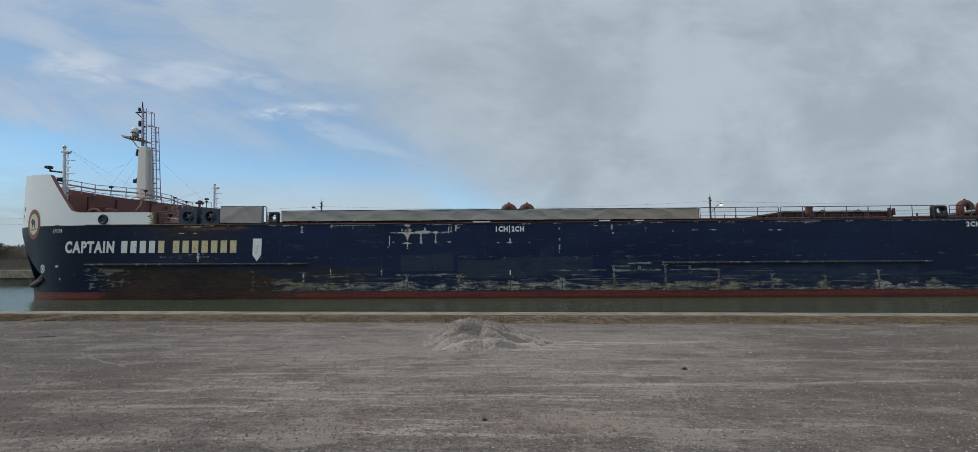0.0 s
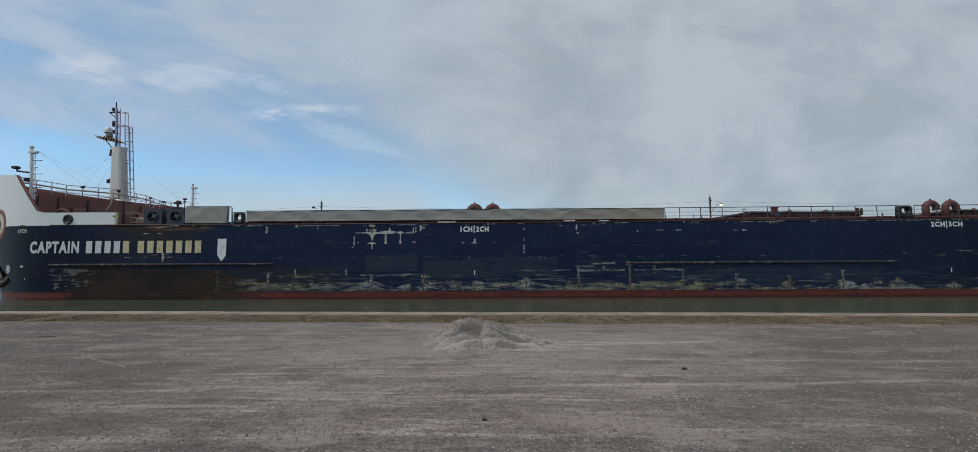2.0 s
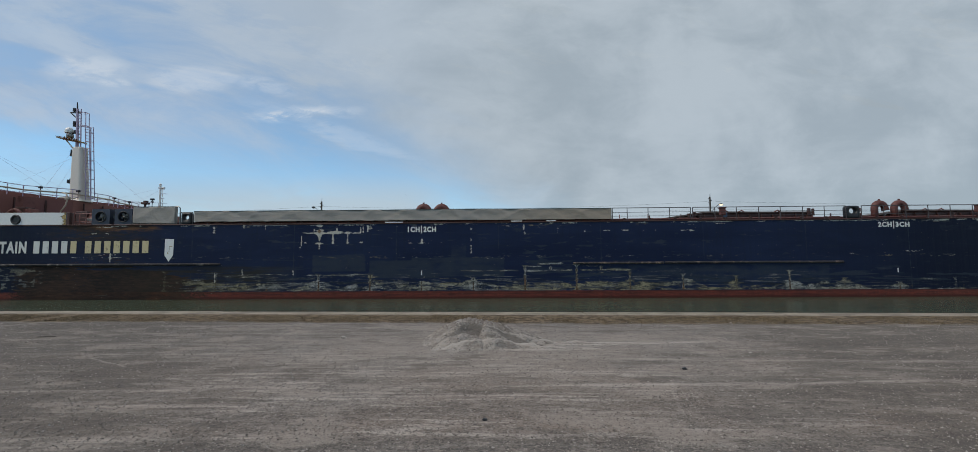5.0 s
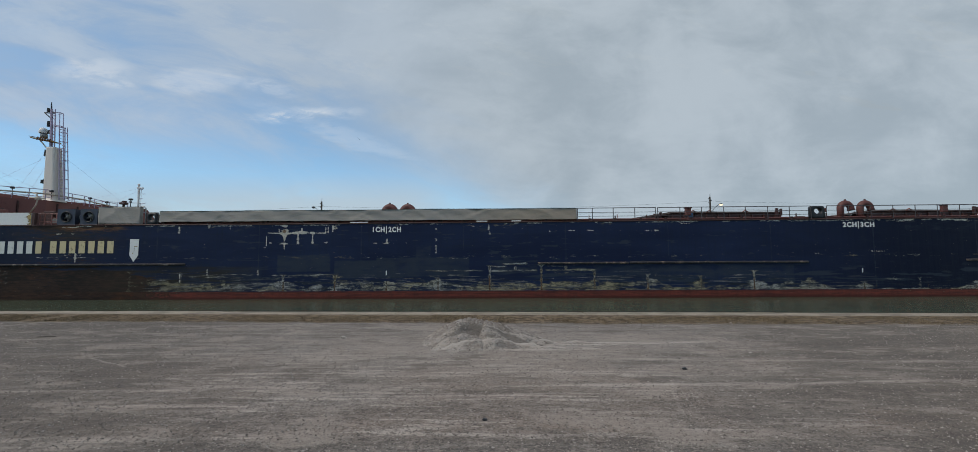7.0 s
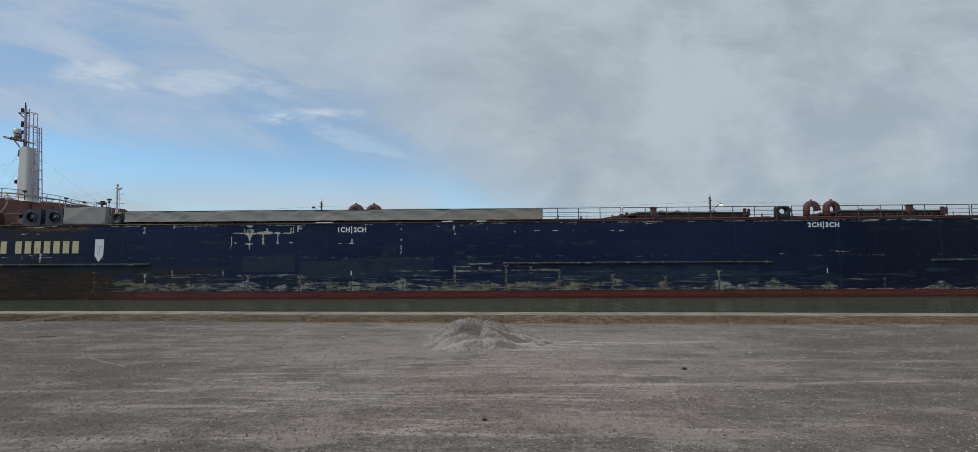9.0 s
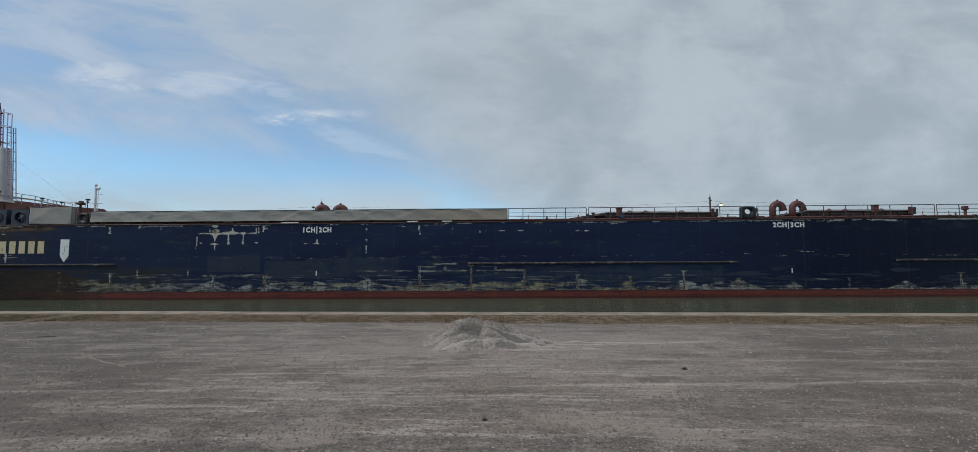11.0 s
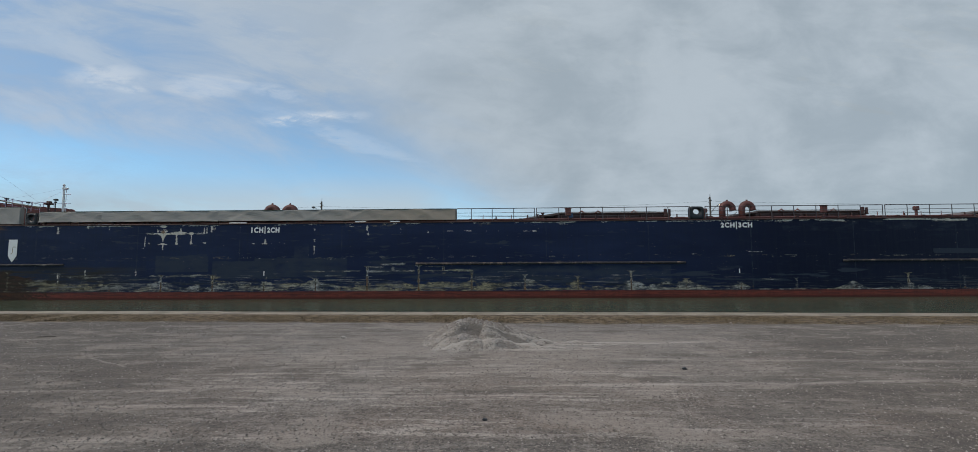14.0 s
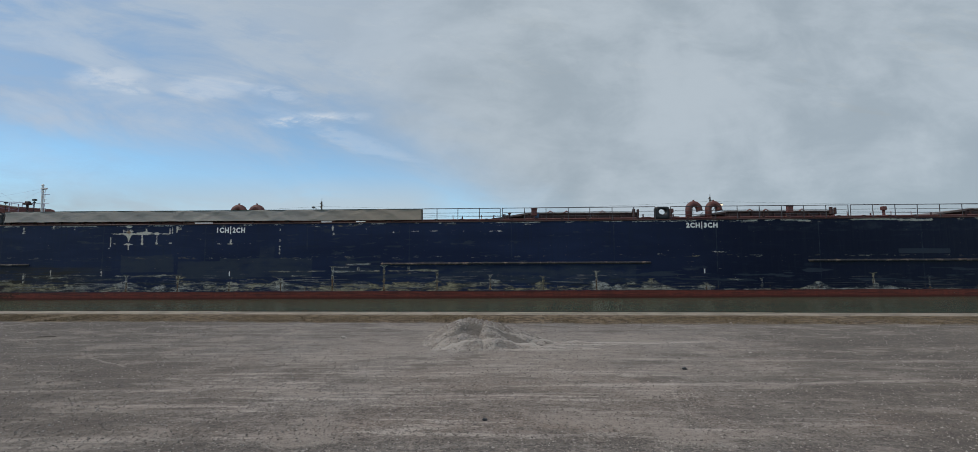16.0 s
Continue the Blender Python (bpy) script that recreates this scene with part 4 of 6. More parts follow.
def shell_strip(bm, near, thick=0.26):
    """Upstanding plate round the bow, following the hull, with its profile in x."""
    ph = np.linspace(0, math.pi / 2, 90)
    a = float(bow_len(5.4))
    xs_ = np.concatenate([np.linspace(-26.45, XS, 24)[:-1], XS - a * np.sin(ph)])
    ys_ = np.concatenate([0 * np.linspace(0, 1, 23), HB * (1 - np.cos(ph))])
    nx = np.concatenate([np.zeros(23), -HB * np.sin(ph)])
    ny = np.concatenate([-np.ones(23), -a * np.cos(ph)])
    L = np.hypot(nx, ny)
    prev = None
    for x, y, u, v in zip(xs_, ys_, nx / L, ny / L):
        zt, zb = float(bulwark_top(x)), float(deck_z(x)) - 0.02
        s = (lambda q: q) if near else (lambda q: BEAM - q)
        ring = [bm.verts.new((x + u * o, s(y + v * o), z)) for o, z in ((0.012, zb), (0.012, zt), (-thick, zt), (-thick, zb))]
        if prev:
            for i in range(4):
                bm.faces.new((prev[i], prev[(i + 1) % 4], ring[(i + 1) % 4], ring[i]))
        else:
            bm.faces.new(ring)
        prev = ring
    bmesh.ops.recalc_face_normals(bm, faces=bm.faces[:])
    return bm


for near in (True, False):
    bm = shell_strip(bmesh.new(), near)
    me = mesh_of("bulwark", bm, WHITE)
    me.materials.append(BROWN)
    for p in me.polygons:      # outer face white, edge and inner face red-brown
        c, nrm = p.center, p.normal
        inner = (nrm.y > 0.05) == near or nrm.z > 0.2
        if c.x < XS:
            out = Vector((c.x - XS, (c.y - HB), 0))
            inner = nrm.dot(out) < 0.15 * out.length
        p.material_index = 1 if inner else 0
    part("bulwark", me, WHITE, ship, "white painted bow bulwark with a red-brown edge")

WEEP = paint("yellow_rust_bleed", (0.42, 0.31, 0.12), (0.10, 0.055, 0.03), 0.75, 4.0, 0.8, bump=0.1)
# rust weeping at the bulwark's after end
bm = bmesh.new()
rag = random.Random(12)
pts = [(-26.44, 5.52), (-26.44, 6.45)]
for k in range(24):
    zz = 6.43 - 0.038 * k
    pts.append((-26.50 - rag.uniform(0.03, 0.20) - (0.35 * rag.random() if k % 4 == 0 else 0) - (0.15 if 5 < k < 12 else 0), zz))
bm.faces.new([bm.verts.new((a, -0.017, b)) for a, b in pts])
part("rust_patch", bm, WEEP, ship, "ragged yellow-brown rust patch")

# round fairlead in the low bulwark
fairlead = part("fairlead", lathe(bmesh.new(), [(0.37, -0.01), (0.37, 0.05), (0.33, 0.09), (0.26, 0.08), (0.22, 0.03)], pose(-30.16, -0.012, 5.93, 90, 0, 0), 28), BLACK, ship, "black round fairlead casting", True)
# near-black disc closes the bore and paints the shade inside
part("fairlead_bore", lathe(bmesh.new(), [(0.24, 0.012), (0.001, 0.012)], pose(-30.16, -0.012, 5.93, 90, 0, 0), 24), BLACK, fairlead, smooth=True)
for cx in (-33.6, -31.2, -29.3):   # little freeing ports on the paint line
    # black boxes stand in for the shaded openings
    bm = bmesh.new()
    box(bm, cx - 0.28, cx + 0.28, float(hull_y(cx, 5.45)) - 0.03, float(hull_y(cx, 5.45)) + 0.1, 5.43, 5.53, 0.03)
    part("scupper", bm, BLACK, ship)


SLOT = paint("dark_slot_shadow", (0.012, 0.012, 0.013), (0.03, 0.025, 0.02), 0.3, 3.0, 0.8, bump=0.0)


# ---- lettering and marks on the shell ----
def on_hull(bm, gap=0.012):
    for v in bm.verts:
        v.co.y += float(hull_y(v.co.x, v.co.z)) - gap
    return bm


def lettering(body, x0, x1, z0, z1, material, label, bold=0.002, parent=None):
    c = bpy.data.curves.new("text", "FONT")
    c.body, c.extrude, c.offset, c.resolution_u, c.space_character = body, 0.004, bold, 3, 1.0 + bold * 4.4
    tmp = bpy.data.objects.new("text", c)
    scene.collection.objects.link(tmp)
    bpy.context.view_layer.update()
    me = bpy.data.meshes.new_from_object(tmp.evaluated_get(bpy.context.evaluated_depsgraph_get()))
    bpy.data.objects.remove(tmp)
    bpy.data.curves.remove(c)
    bm = bmesh.new()
    bm.from_mesh(me)
    bpy.data.meshes.remove(me)
    ax, bx = min(v.co.x for v in bm.verts), max(v.co.x for v in bm.verts)
    ay, by = min(v.co.y for v in bm.verts), max(v.co.y for v in bm.verts)
    for v in bm.verts:
        x, y, z = v.co
        v.co = (x0 + (x - ax) / (bx - ax) * (x1 - x0), -z, z0 + (y - ay) / (by - ay) * (z1 - z0))
    return part("lettering", on_hull(bm), material, parent or ship, label)


# two small dark mooring slots low on the white bow, inner shade painted near-black
for cx, cz, hh in ((-38.12, 6.95, 0.18), (-38.42, 6.35, 0.18)):
    bm = bmesh.new()
    box(bm, cx - 0.08, cx + 0.08, -0.02, 0.02, cz - hh, cz + hh, 0.015)
    for v in bm.verts:
        v.co.y += float(hull_y(v.co.x, 5.4)) - 0.01
    part("bow_slot", bm, SLOT, ship, "small dark slot in the white bow")
lettering("CAPTAIN", -32.90, -29.22, 3.42, 4.32, WHITE_WORN, "white painted capital letters", 0.045)
# the rest of the name: plain bars of the letters' size
def name_bars(x0, x1, count, cream_from):
    step = (x1 - x0) / count
    for i in range(count):
        a = x0 + i * step + 0.10
        bm = bmesh.new()
        box(bm, a, a + step - 0.24, -0.004, 0.004, 3.42, 4.32)
        part("name_bar", on_hull(bm), CREAM_WORN if i >= cream_from else WHITE_WORN, ship)


name_bars(-28.80, -25.38, 5, 4)
name_bars(-24.98, -20.05, 7, 0)
lettering("(1CH", -34.06, -33.28, 4.88, 5.25, WHITE_WORN, "small white hold mark")
for body, x0, x1, z0, z1 in (("1CH", -1.06, -0.18, 4.88, 5.28), ("2CH", 0.10, 1.02, 4.88, 5.28), ("2CH", 33.60, 34.62, 5.11, 5.49), ("3CH", 34.90, 35.92, 5.11, 5.49)):
    lettering(body, x0, x1, z0, z1, WHITE, "white hold mark on the hull", 0.045)
for cx, z0, z1 in ((-0.05, 4.78, 5.36), (34.75, 5.0, 5.56), (-0.02, 1.72, 2.05), (34.83, 1.78, 2.10)):
    bm = bmesh.new()
    box(bm, cx - 0.035, cx + 0.035, -0.004, 0.004, z0, z1)
    part("hold_line", on_hull(bm), WHITE, ship)
for cx, cz, w in ((-33.55, 2.45, 0.24), (-33.2, 1.52, 0.05)):
    bm = bmesh.new()
    box(bm, cx - w / 2, cx + w / 2, -0.004, 0.004, cz - 0.05, cz + 0.08)
    part("draught_mark", on_hull(bm), WHITE_WORN, ship)

# white pointed marker plate
bm = bmesh.new()
pts = [(-18.98, 4.45), (-18.98, 3.25), (-18.66, 2.78), (-18.34, 3.25), (-18.34, 4.45)]
f = [bm.verts.new((x, -0.006, z)) for x, z in pts]
g = [bm.verts.new((x, 0.01, z)) for x, z in pts]
bm.faces.new(f)
for i in range(5):
    bm.faces.new((f[i], g[i], g[(i + 1) % 5], f[(i + 1) % 5]))
marker = part("pointed_marker", on_hull(bm), WHITE, ship, "white painted marker pointing down")
for x0, x1, z0, z1 in ((-18.66, -18.63, 3.5, 3.9), (-18.64, -18.42, 3.88, 3.92), (-18.76, -18.70, 3.36, 3.46)):
    bm = bmesh.new()
    box(bm, x0, x1, -0.024, -0.019, z0, z1)
    part("rust_scratch", bm, YELLOW, marker)


def ring_on_hull(cx, cz, r0, r1, seg=28, squeeze=1.0):
    bm = bmesh.new()
    a = [bm.verts.new((cx + r0 * squeeze * math.cos(t), 0, cz + r0 * math.sin(t))) for t in (2 * math.pi * k / seg for k in range(seg))]
    b = [bm.verts.new((cx + r1 * squeeze * math.cos(t), 0, cz + r1 * math.sin(t))) for t in (2 * math.pi * k / seg for k in range(seg))]
    for k in range(seg):
        bm.faces.new((a[k], a[(k + 1) % seg], b[(k + 1) % seg], b[k]))
    return bm


# thruster symbol
sym = part("thruster_symbol", on_hull(ring_on_hull(-35.05, 2.28, 0.25, 0.32, squeeze=0.8), 0.02), WHITE, ship, "white circled cross")
for sgn in (-1, 1):
    bm = bmesh.new()
    vs = [bm.verts.new((-35.05 + 0.8 * a, 0, 2.28 + sgn * b)) for a, b in ((-0.21, -0.15), (-0.15, -0.21), (0.21, 0.15), (0.15, 0.21))]
    bm.faces.new(vs)
    part("cross_bar", on_hull(bm, 0.02), WHITE, sym)

# round badge on the bow: maroon ring, pale disc, dark shape
BX, BZ, BS = -36.3, 5.66, 0.74
badge = part("badge_ring", on_hull(ring_on_hull(BX, BZ, 0.80, 1.15, squeeze=BS), 0.022), MAROON, ship, "round maroon and white company badge")
part("badge_disc", on_hull(ring_on_hull(BX, BZ, 0.001, 0.795, squeeze=BS), 0.022), BADGE_CREAM, badge)
bm = bmesh.new()
pts = [(-0.42, 0.30), (-0.30, 0.42), (0.05, 0.38), (0.28, 0.20), (0.34, -0.22), (0.18, -0.26), (0.12, -0.02), (-0.10, -0.02), (-0.16, -0.26), (-0.32, -0.26), (-0.30, 0.06), (-0.46, 0.12)]
bm.faces.new([bm.verts.new((BX + BS * a, 0, BZ + b)) for a, b in pts])
part("badge_shape", on_hull(bm, 0.030), BADGE_DARK, badge)
bm = bmesh.new()
bm.faces.new([bm.verts.new((BX + BS * a, 0, BZ + b)) for a, b in ((-0.55, -0.36), (0.55, -0.30), (0.45, -0.44), (-0.42, -0.48))])
part("badge_bar", on_hull(bm, 0.030), YELLOW, badge)

# ---- anchor in its pocket ----
def anchor(sy):
    f = lambda x, o, z: (x, (float(hull_y(x, z)) + o) if sy > 0 else BEAM - float(hull_y(x, z)) - o, z)
    bm = bmesh.new()
    tube(bm, [f(-36.3, 0.9, 2.0), f(-36.2, 0.35, 1.5), f(-36.2, 0.0, 1.15)], [0.13, 0.15, 0.2], 8)
    tube(bm, [f(-37.35, 0.05, 1.12), f(-36.9, -0.10, 1.0), f(-36.2, -0.14, 1.08), f(-35.6, -0.12, 1.22), f(-35.05, -0.02, 1.5)], [0.09, 0.17, 0.22, 0.17, 0.06], 10)
    part("anchor", bm, ANCHOR, ship, "rusty stockless anchor housed in the bow", True)


anchor(1)
anchor(-1)

# ---- rubbing bars welded on the side ----
for xa, xb, zz in ((-31.2, -14.95, 2.57), (11.25, 17.62, 2.55), (17.98, 30.78, 2.57), (42.6, 47.4, 2.68), (47.5, 62.0, 2.68)):
    bm = bmesh.new()
    tube(bm, [(xa - 0.12, 0.02, zz)] + [(x, -0.04, zz) for x in np.arange(xa, xb, 2.0)] + [(xb, -0.04, zz), (xb + 0.12, 0.02, zz)], 0.085, 8)
    part("rubbing_bar", bm, RUBBED if xa > 0 else OLD_BAR, ship, "scuffed steel rubbing bar")

# ---- forecastle deck and bulkhead ----
fo = float(bow_len(9.0)) - 0.25
ph = np.linspace(0.62, math.pi - 0.62, 40)
curve = [(XS - fo * math.sin(t), HB - (HB - 0.2) * math.cos(t)) for t in ph]
edge = [(-36.4, 19.9), (-35.6, 16.0), (-34.6, 13.6), (-34.6, 9.4), (-36.9, 7.0), (-37.2, 3.2)]
bm = slab(bmesh.new(), curve + edge, 8.55, 8.72)
part("forecastle_deck", bm, BROWN, ship, "raised red-brown forecastle deck")
for (xa, ya), (xb, yb) in zip(edge, edge[1:]):
    bm = bmesh.new()
    slab(bm, [(xa, ya), (xb, yb), (xb - 0.08, yb), (xa - 0.08, ya)], 5.4, 8.55)
    dx, dy = xb - xa, yb - ya
    part("bulkhead", bm, BROWN, ship, "red-brown forecastle bulkhead")
# stiffeners and lockers before the bulkhead
for px, py in ((-36.8, 4.2), (-36.75, 6.0), (-35.9, 8.0), (-34.5, 10.4), (-34.5, 12.6), (-35.2, 14.8), (-35.9, 17.4)):
    bm = bmesh.new()
    box(bm, px + 0.02, px + 0.14, py - 0.05, py + 0.05, 5.4, 8.5)
    part("stiffener", bm, BROWN_DARK, ship)


# ---- mast, signal poles and rails on the forecastle ----
def bar(name, parent, a, b, r, material, seg=6):
    return part(name, tube(bmesh.new(), [a, b], r, seg), material, parent)


def railing(points, height, material, posts=True, bars=(1.0, 0.66, 0.36), r=0.026, parent=None):
    """A rail over a line of foot points: each post and each bar a mesh."""
    rail = part("railing", tube(bmesh.new(), [(x, y, z + height) for x, y, z in points], r, 6), material, parent or ship, "steel rail with round posts")
    for b in bars[1:]:
        part("rail_bar", tube(bmesh.new(), [(x, y, z + height * b) for x, y, z in points], r * 0.6, 5), material, rail)
    post = mesh_of("post", tube(bmesh.new(), [(0, 0, 0), (0, 0, height)], r * 1.05, 6), material)
    for x, y, z in points:
        o = part("post", post, material, rail)
        o.location = (x, y, z)
    return rail


def along(pts, step):
    """Points at even steps along a polyline in plan."""
    out = []
    for (xa, ya), (xb, yb) in zip(pts, pts[1:]):
        n = max(1, round(math.hypot(xb - xa, yb - ya) / step))
        out += [(xa + (xb - xa) * i / n, ya + (yb - ya) * i / n) for i in range(n)]
    return out + [pts[-1]]


railing([(x - 0.08, y, 8.72) for x, y in along(edge, 1.3)], 1.02, RAIL_LILAC, bars=(1.0, 0.62, 0.30), r=0.034)
fo2 = float(bow_len(9.5)) - 0.15
BEIGE = paint("weathered_beige_pipe", (0.46, 0.40, 0.32), (0.22, 0.13, 0.08), 0.35, 2.0, 0.6)
part("rail_pipe", tube(bmesh.new(), [(x + 0.02, y, 9.33) for x, y in edge[::-1]], 0.07, 8), BEIGE, ship, "pale beige pipe along the forecastle rail", True)
far_edge = [(XS - fo2 * math.sin(t), HB - (HB - 0.15) * math.cos(t)) for t in np.linspace(1.65, math.pi - 0.35, 14)]
railing([(x, y, 9.56) for x, y in far_edge], 0.55, RAIL_LILAC, bars=(1.0,), r=0.03)
for x, y in ((-36.2, 7.8), (-34.7, 10.0), (-35.2, 14.9), (-36.0, 18.0)):
    bm = bmesh.new()
    box(bm, x - 0.14, x + 0.12, y - 0.13, y + 0.13, 9.58, 9.78, 0.04)
    tube(bm, [(x, y, 8.72), (x, y, 9.6)], 0.03, 6)
    part("deck_lamp", bm, BLACK, ship, "black deck lamp on the forecastle rail")


def signal_pole(x, y, z0, z1, lean, side):
    """White pole with rungs to one side and a bracket at its head."""
    top = (x + lean, y, z1)
    pole = part("signal_pole", tube(bmesh.new(), [(x, y, z0), top], [0.13, 0.11], 10), WHITE, ship, "white steel signal pole with rungs")
    for i in range(7):
        f = 0.93 - i * 0.085
        px, pz = x + lean * f, z0 + (z1 - z0) * f
        bar("rung", pole, (px, y, pz), (px + side * (0.85 if i % 2 else 0.5), y, pz - 0.03), 0.03, RAIL_LILAC)
        bar("rung_end", pole, (px + side * 0.28, y, pz), (px + side * 0.30, y, pz - 0.42), 0.035, WHITE)
    bm = bmesh.new()
    box(bm, top[0] - 0.18, top[0] + 0.55 * side if side > 0 else top[0] + 0.18, y - 0.1, y + 0.1, z1 - 0.42, z1 - 0.25, 0.03)
    part("head_bracket", bm, WHITE, pole)
    part("cap", lathe(bmesh.new(), [(0.13, 0), (0.16, 0.05), (0.10, 0.16), (0.01, 0.22)], pose(*top), 12), WHITE, pole, smooth=True)
    return pole


fp = signal_pole(-34.80, 1.9, 5.45, 11.85, -0.42, 1)
bar("yard", fp, (-36.25, 1.9, 9.99), (-35.1, 1.9, 9.85), 0.07, BLACK)
bm = bmesh.new()
box(bm, -36.55, -36.15, 1.7, 2.1, 10.16, 10.38, 0.05)
tube(bm, [(-36.2, 1.9, 9.98), (-36.32, 1.9, 10.22)], 0.05, 6)
part("lamp", bm, BLACK, fp, "black flood lamp")
bm = bmesh.new()
box(bm, -35.52, -35.12, 1.7, 2.1, 9.14, 9.44, 0.05)
part("lamp", bm, BLACK, fp)
signal_pole(-34.30, 20.6, 5.45, 12.05, -0.15, 1)
bm = bmesh.new()
box(bm, -35.52, -35.12, 20.45, 20.75, 10.24, 10.46, 0.05)
box(bm, -35.44, -35.22, 20.5, 20.7, 9.98, 10.14, 0.03)
tube(bm, [(-35.33, 20.6, 8.7), (-35.33, 20.6, 10.3)], 0.04, 6)
part("deck_lamp", bm, BLACK, ship)
bm = bmesh.new()
box(bm, -36.5, -35.8, 20.3, 20.9, 9.75, 9.98, 0.05)
box(bm, -36.3, -35.9, 20.4, 20.8, 9.95, 10.18, 0.06)
tube(bm, [(-36.15, 20.6, 8.7), (-36.15, 20.6, 9.8)], 0.12, 8)
part("deck_winch_head", bm, BROWN_DARK, ship, "dark capstan head beside the forecastle rail")

# main mast: tapered white tower, slim topmast, scanner platform, caged ladder
MX, MY, MZ, RAKE = -35.17, 10.7, 8.72, -0.048


def mast_at(dx, dy, z):
    return (MX + dx + RAKE * (z - MZ), MY + dy, z)


bm = bmesh.new()
prev = None
for z, hx, hy in ((8.72, 0.80, 0.80), (9.0, 0.63, 0.63), (9.5, 0.58, 0.58), (11.8, 0.53, 0.53), (14.0, 0.48, 0.48), (14.12, 0.42, 0.42)):
    ring = []
    for cx, cy in ((-1, -1), (1, -1), (1, 1), (-1, 1)):
        for k in range(4):
            a = math.atan2(cy, cx) - math.pi / 4 + k * math.pi / 6
            ring.append(bm.verts.new(mast_at(cx * (hx - 0.22) + 0.22 * math.cos(a), cy * (hy - 0.22) + 0.22 * math.sin(a), z)))
    if prev:
        for k in range(16):
            bm.faces.new((prev[k], prev[(k + 1) % 16], ring[(k + 1) % 16], ring[k]))
    prev = ring
bm.faces.new(prev)
bmesh.ops.recalc_face_normals(bm, faces=bm.faces[:])
MAST_WHITE = paint("warm_white_mast_paint", (0.66, 0.61, 0.54), (0.42, 0.33, 0.24), 0.10, 0.8, 0.5, bump=0.02)
mast = part("mast", bm, MAST_WHITE, ship, "white tapered mast tower with scanner platform and caged ladder")
for dx, r in ((-0.32, 0.14), (0.02, 0.06)):
    part("topmast", tube(bmesh.new(), [mast_at(dx, 0, 14.1), mast_at(dx * 1.05, 0, 18.05)], [r, r * 0.75], 10), RAIL_LILAC, mast)
part("topmast_tip", tube(bmesh.new(), [mast_at(-0.36, 0, 18.0), mast_at(-0.38, 0, 18.72)], [0.07, 0.04], 8), BLACK, mast)
for z in np.arange(14.5, 17.9, 0.32):
    bar("topmast_rung", mast, mast_at(-0.32, 0, z), mast_at(0.02, 0, z), 0.025, RAIL_LILAC)
bm = bmesh.new()
vs = [mast_at(dx, dy, z) for dx, dy, z in ((-1.97, -0.5, 15.02), (0.14, -0.6, 14.62), (0.14, 0.6, 14.62), (-1.97, 0.5, 15.02))]
lo = [bm.verts.new(v) for v in vs]
hi = [bm.verts.new((v[0], v[1], v[2] + 0.10)) for v in vs]
bm.faces.new(lo[::-1]), bm.faces.new(hi)
for i in range(4):
    bm.faces.new((lo[i], lo[(i + 1) % 4], hi[(i + 1) % 4], hi[i]))
part("scanner_platform", bm, YELLOW, mast, "rust-stained yellow scanner platform")
for k in range(6):
    f = k / 5
    bar("platform_batten", mast, mast_at(-1.15 + 1.2 * f, -0.62, 14.78 - 0.24 * f), mast_at(-1.00 + 1.2 * f, -0.62, 15.08 - 0.24 * f), 0.055, RUSTY)
bar("platform_rail", mast, mast_at(-1.97, -0.58, 15.16), mast_at(0.1, -0.62, 14.80), 0.03, RUSTY)
bar("platform_brace", mast, mast_at(-1.5, 0, 15.0), mast_at(-0.6, 0, 13.9), 0.06, WHITE)
part("scanner", lathe(bmesh.new(), [(0.01, 0.0), (0.22, 0.02), (0.30, 0.12), (0.30, 0.34), (0.22, 0.48), (0.01, 0.50)], pose(*mast_at(-1.05, 0, 15.08)), 18), STEEL, mast, "grey radar scanner drum", True)
part("scanner_dome", lathe(bmesh.new(), [(0.34, 0.0), (0.36, 0.2), (0.30, 0.42), (0.16, 0.55), (0.01, 0.58)], pose(*mast_at(-1.14, 0.0, 15.58)), 18), WHITE, mast, smooth=True)
for dx, z, w in ((-0.66, 17.95, 0.5), (-0.62, 16.62, 0.3), (-0.62, 16.42, 0.3), (-0.55, 15.7, 0.2), (-0.85, 10.85, 0.35), (-1.1, 10.75, 0.2), (-0.80, 13.75, 0.4), (-0.85, 13.45, 0.4)):
    bm = bmesh.new()
    a, b = mast_at(dx - w / 2, 0, z), mast_at(dx + w / 2, 0, z)
    tube(bm, [mast_at(dx, 0, z - 0.17), mast_at(dx, 0, z + 0.17)], [0.14, 0.12], 8)
    tube(bm, [mast_at(dx, 0, z - 0.16), mast_at(0.0, 0, z - 0.22)], 0.045, 6)
    part("navigation_lamp", bm, BLACK, mast, "black navigation lamp on a bracket")
bar("crosstree", mast, mast_at(-1.05, 0, 17.68), mast_at(0.0, 0, 17.62), 0.06, BLACK)
bar("crosstree_brace", mast, mast_at(-1.0, 0, 17.64), mast_at(-0.40, 0, 17.1), 0.05, BLACK)
ladder = part("ladder_stringer", tube(bmesh.new(), [mast_at(0.85, -0.28, 8.9), mast_at(0.72, -0.28, 16.2)], 0.045, 6), RAIL_LILAC, mast, "lilac-grey caged ladder")
bar("ladder_stringer", mast, mast_at(0.89, 0.28, 8.9), mast_at(0.76, 0.28, 16.2), 0.045, RAIL_LILAC)
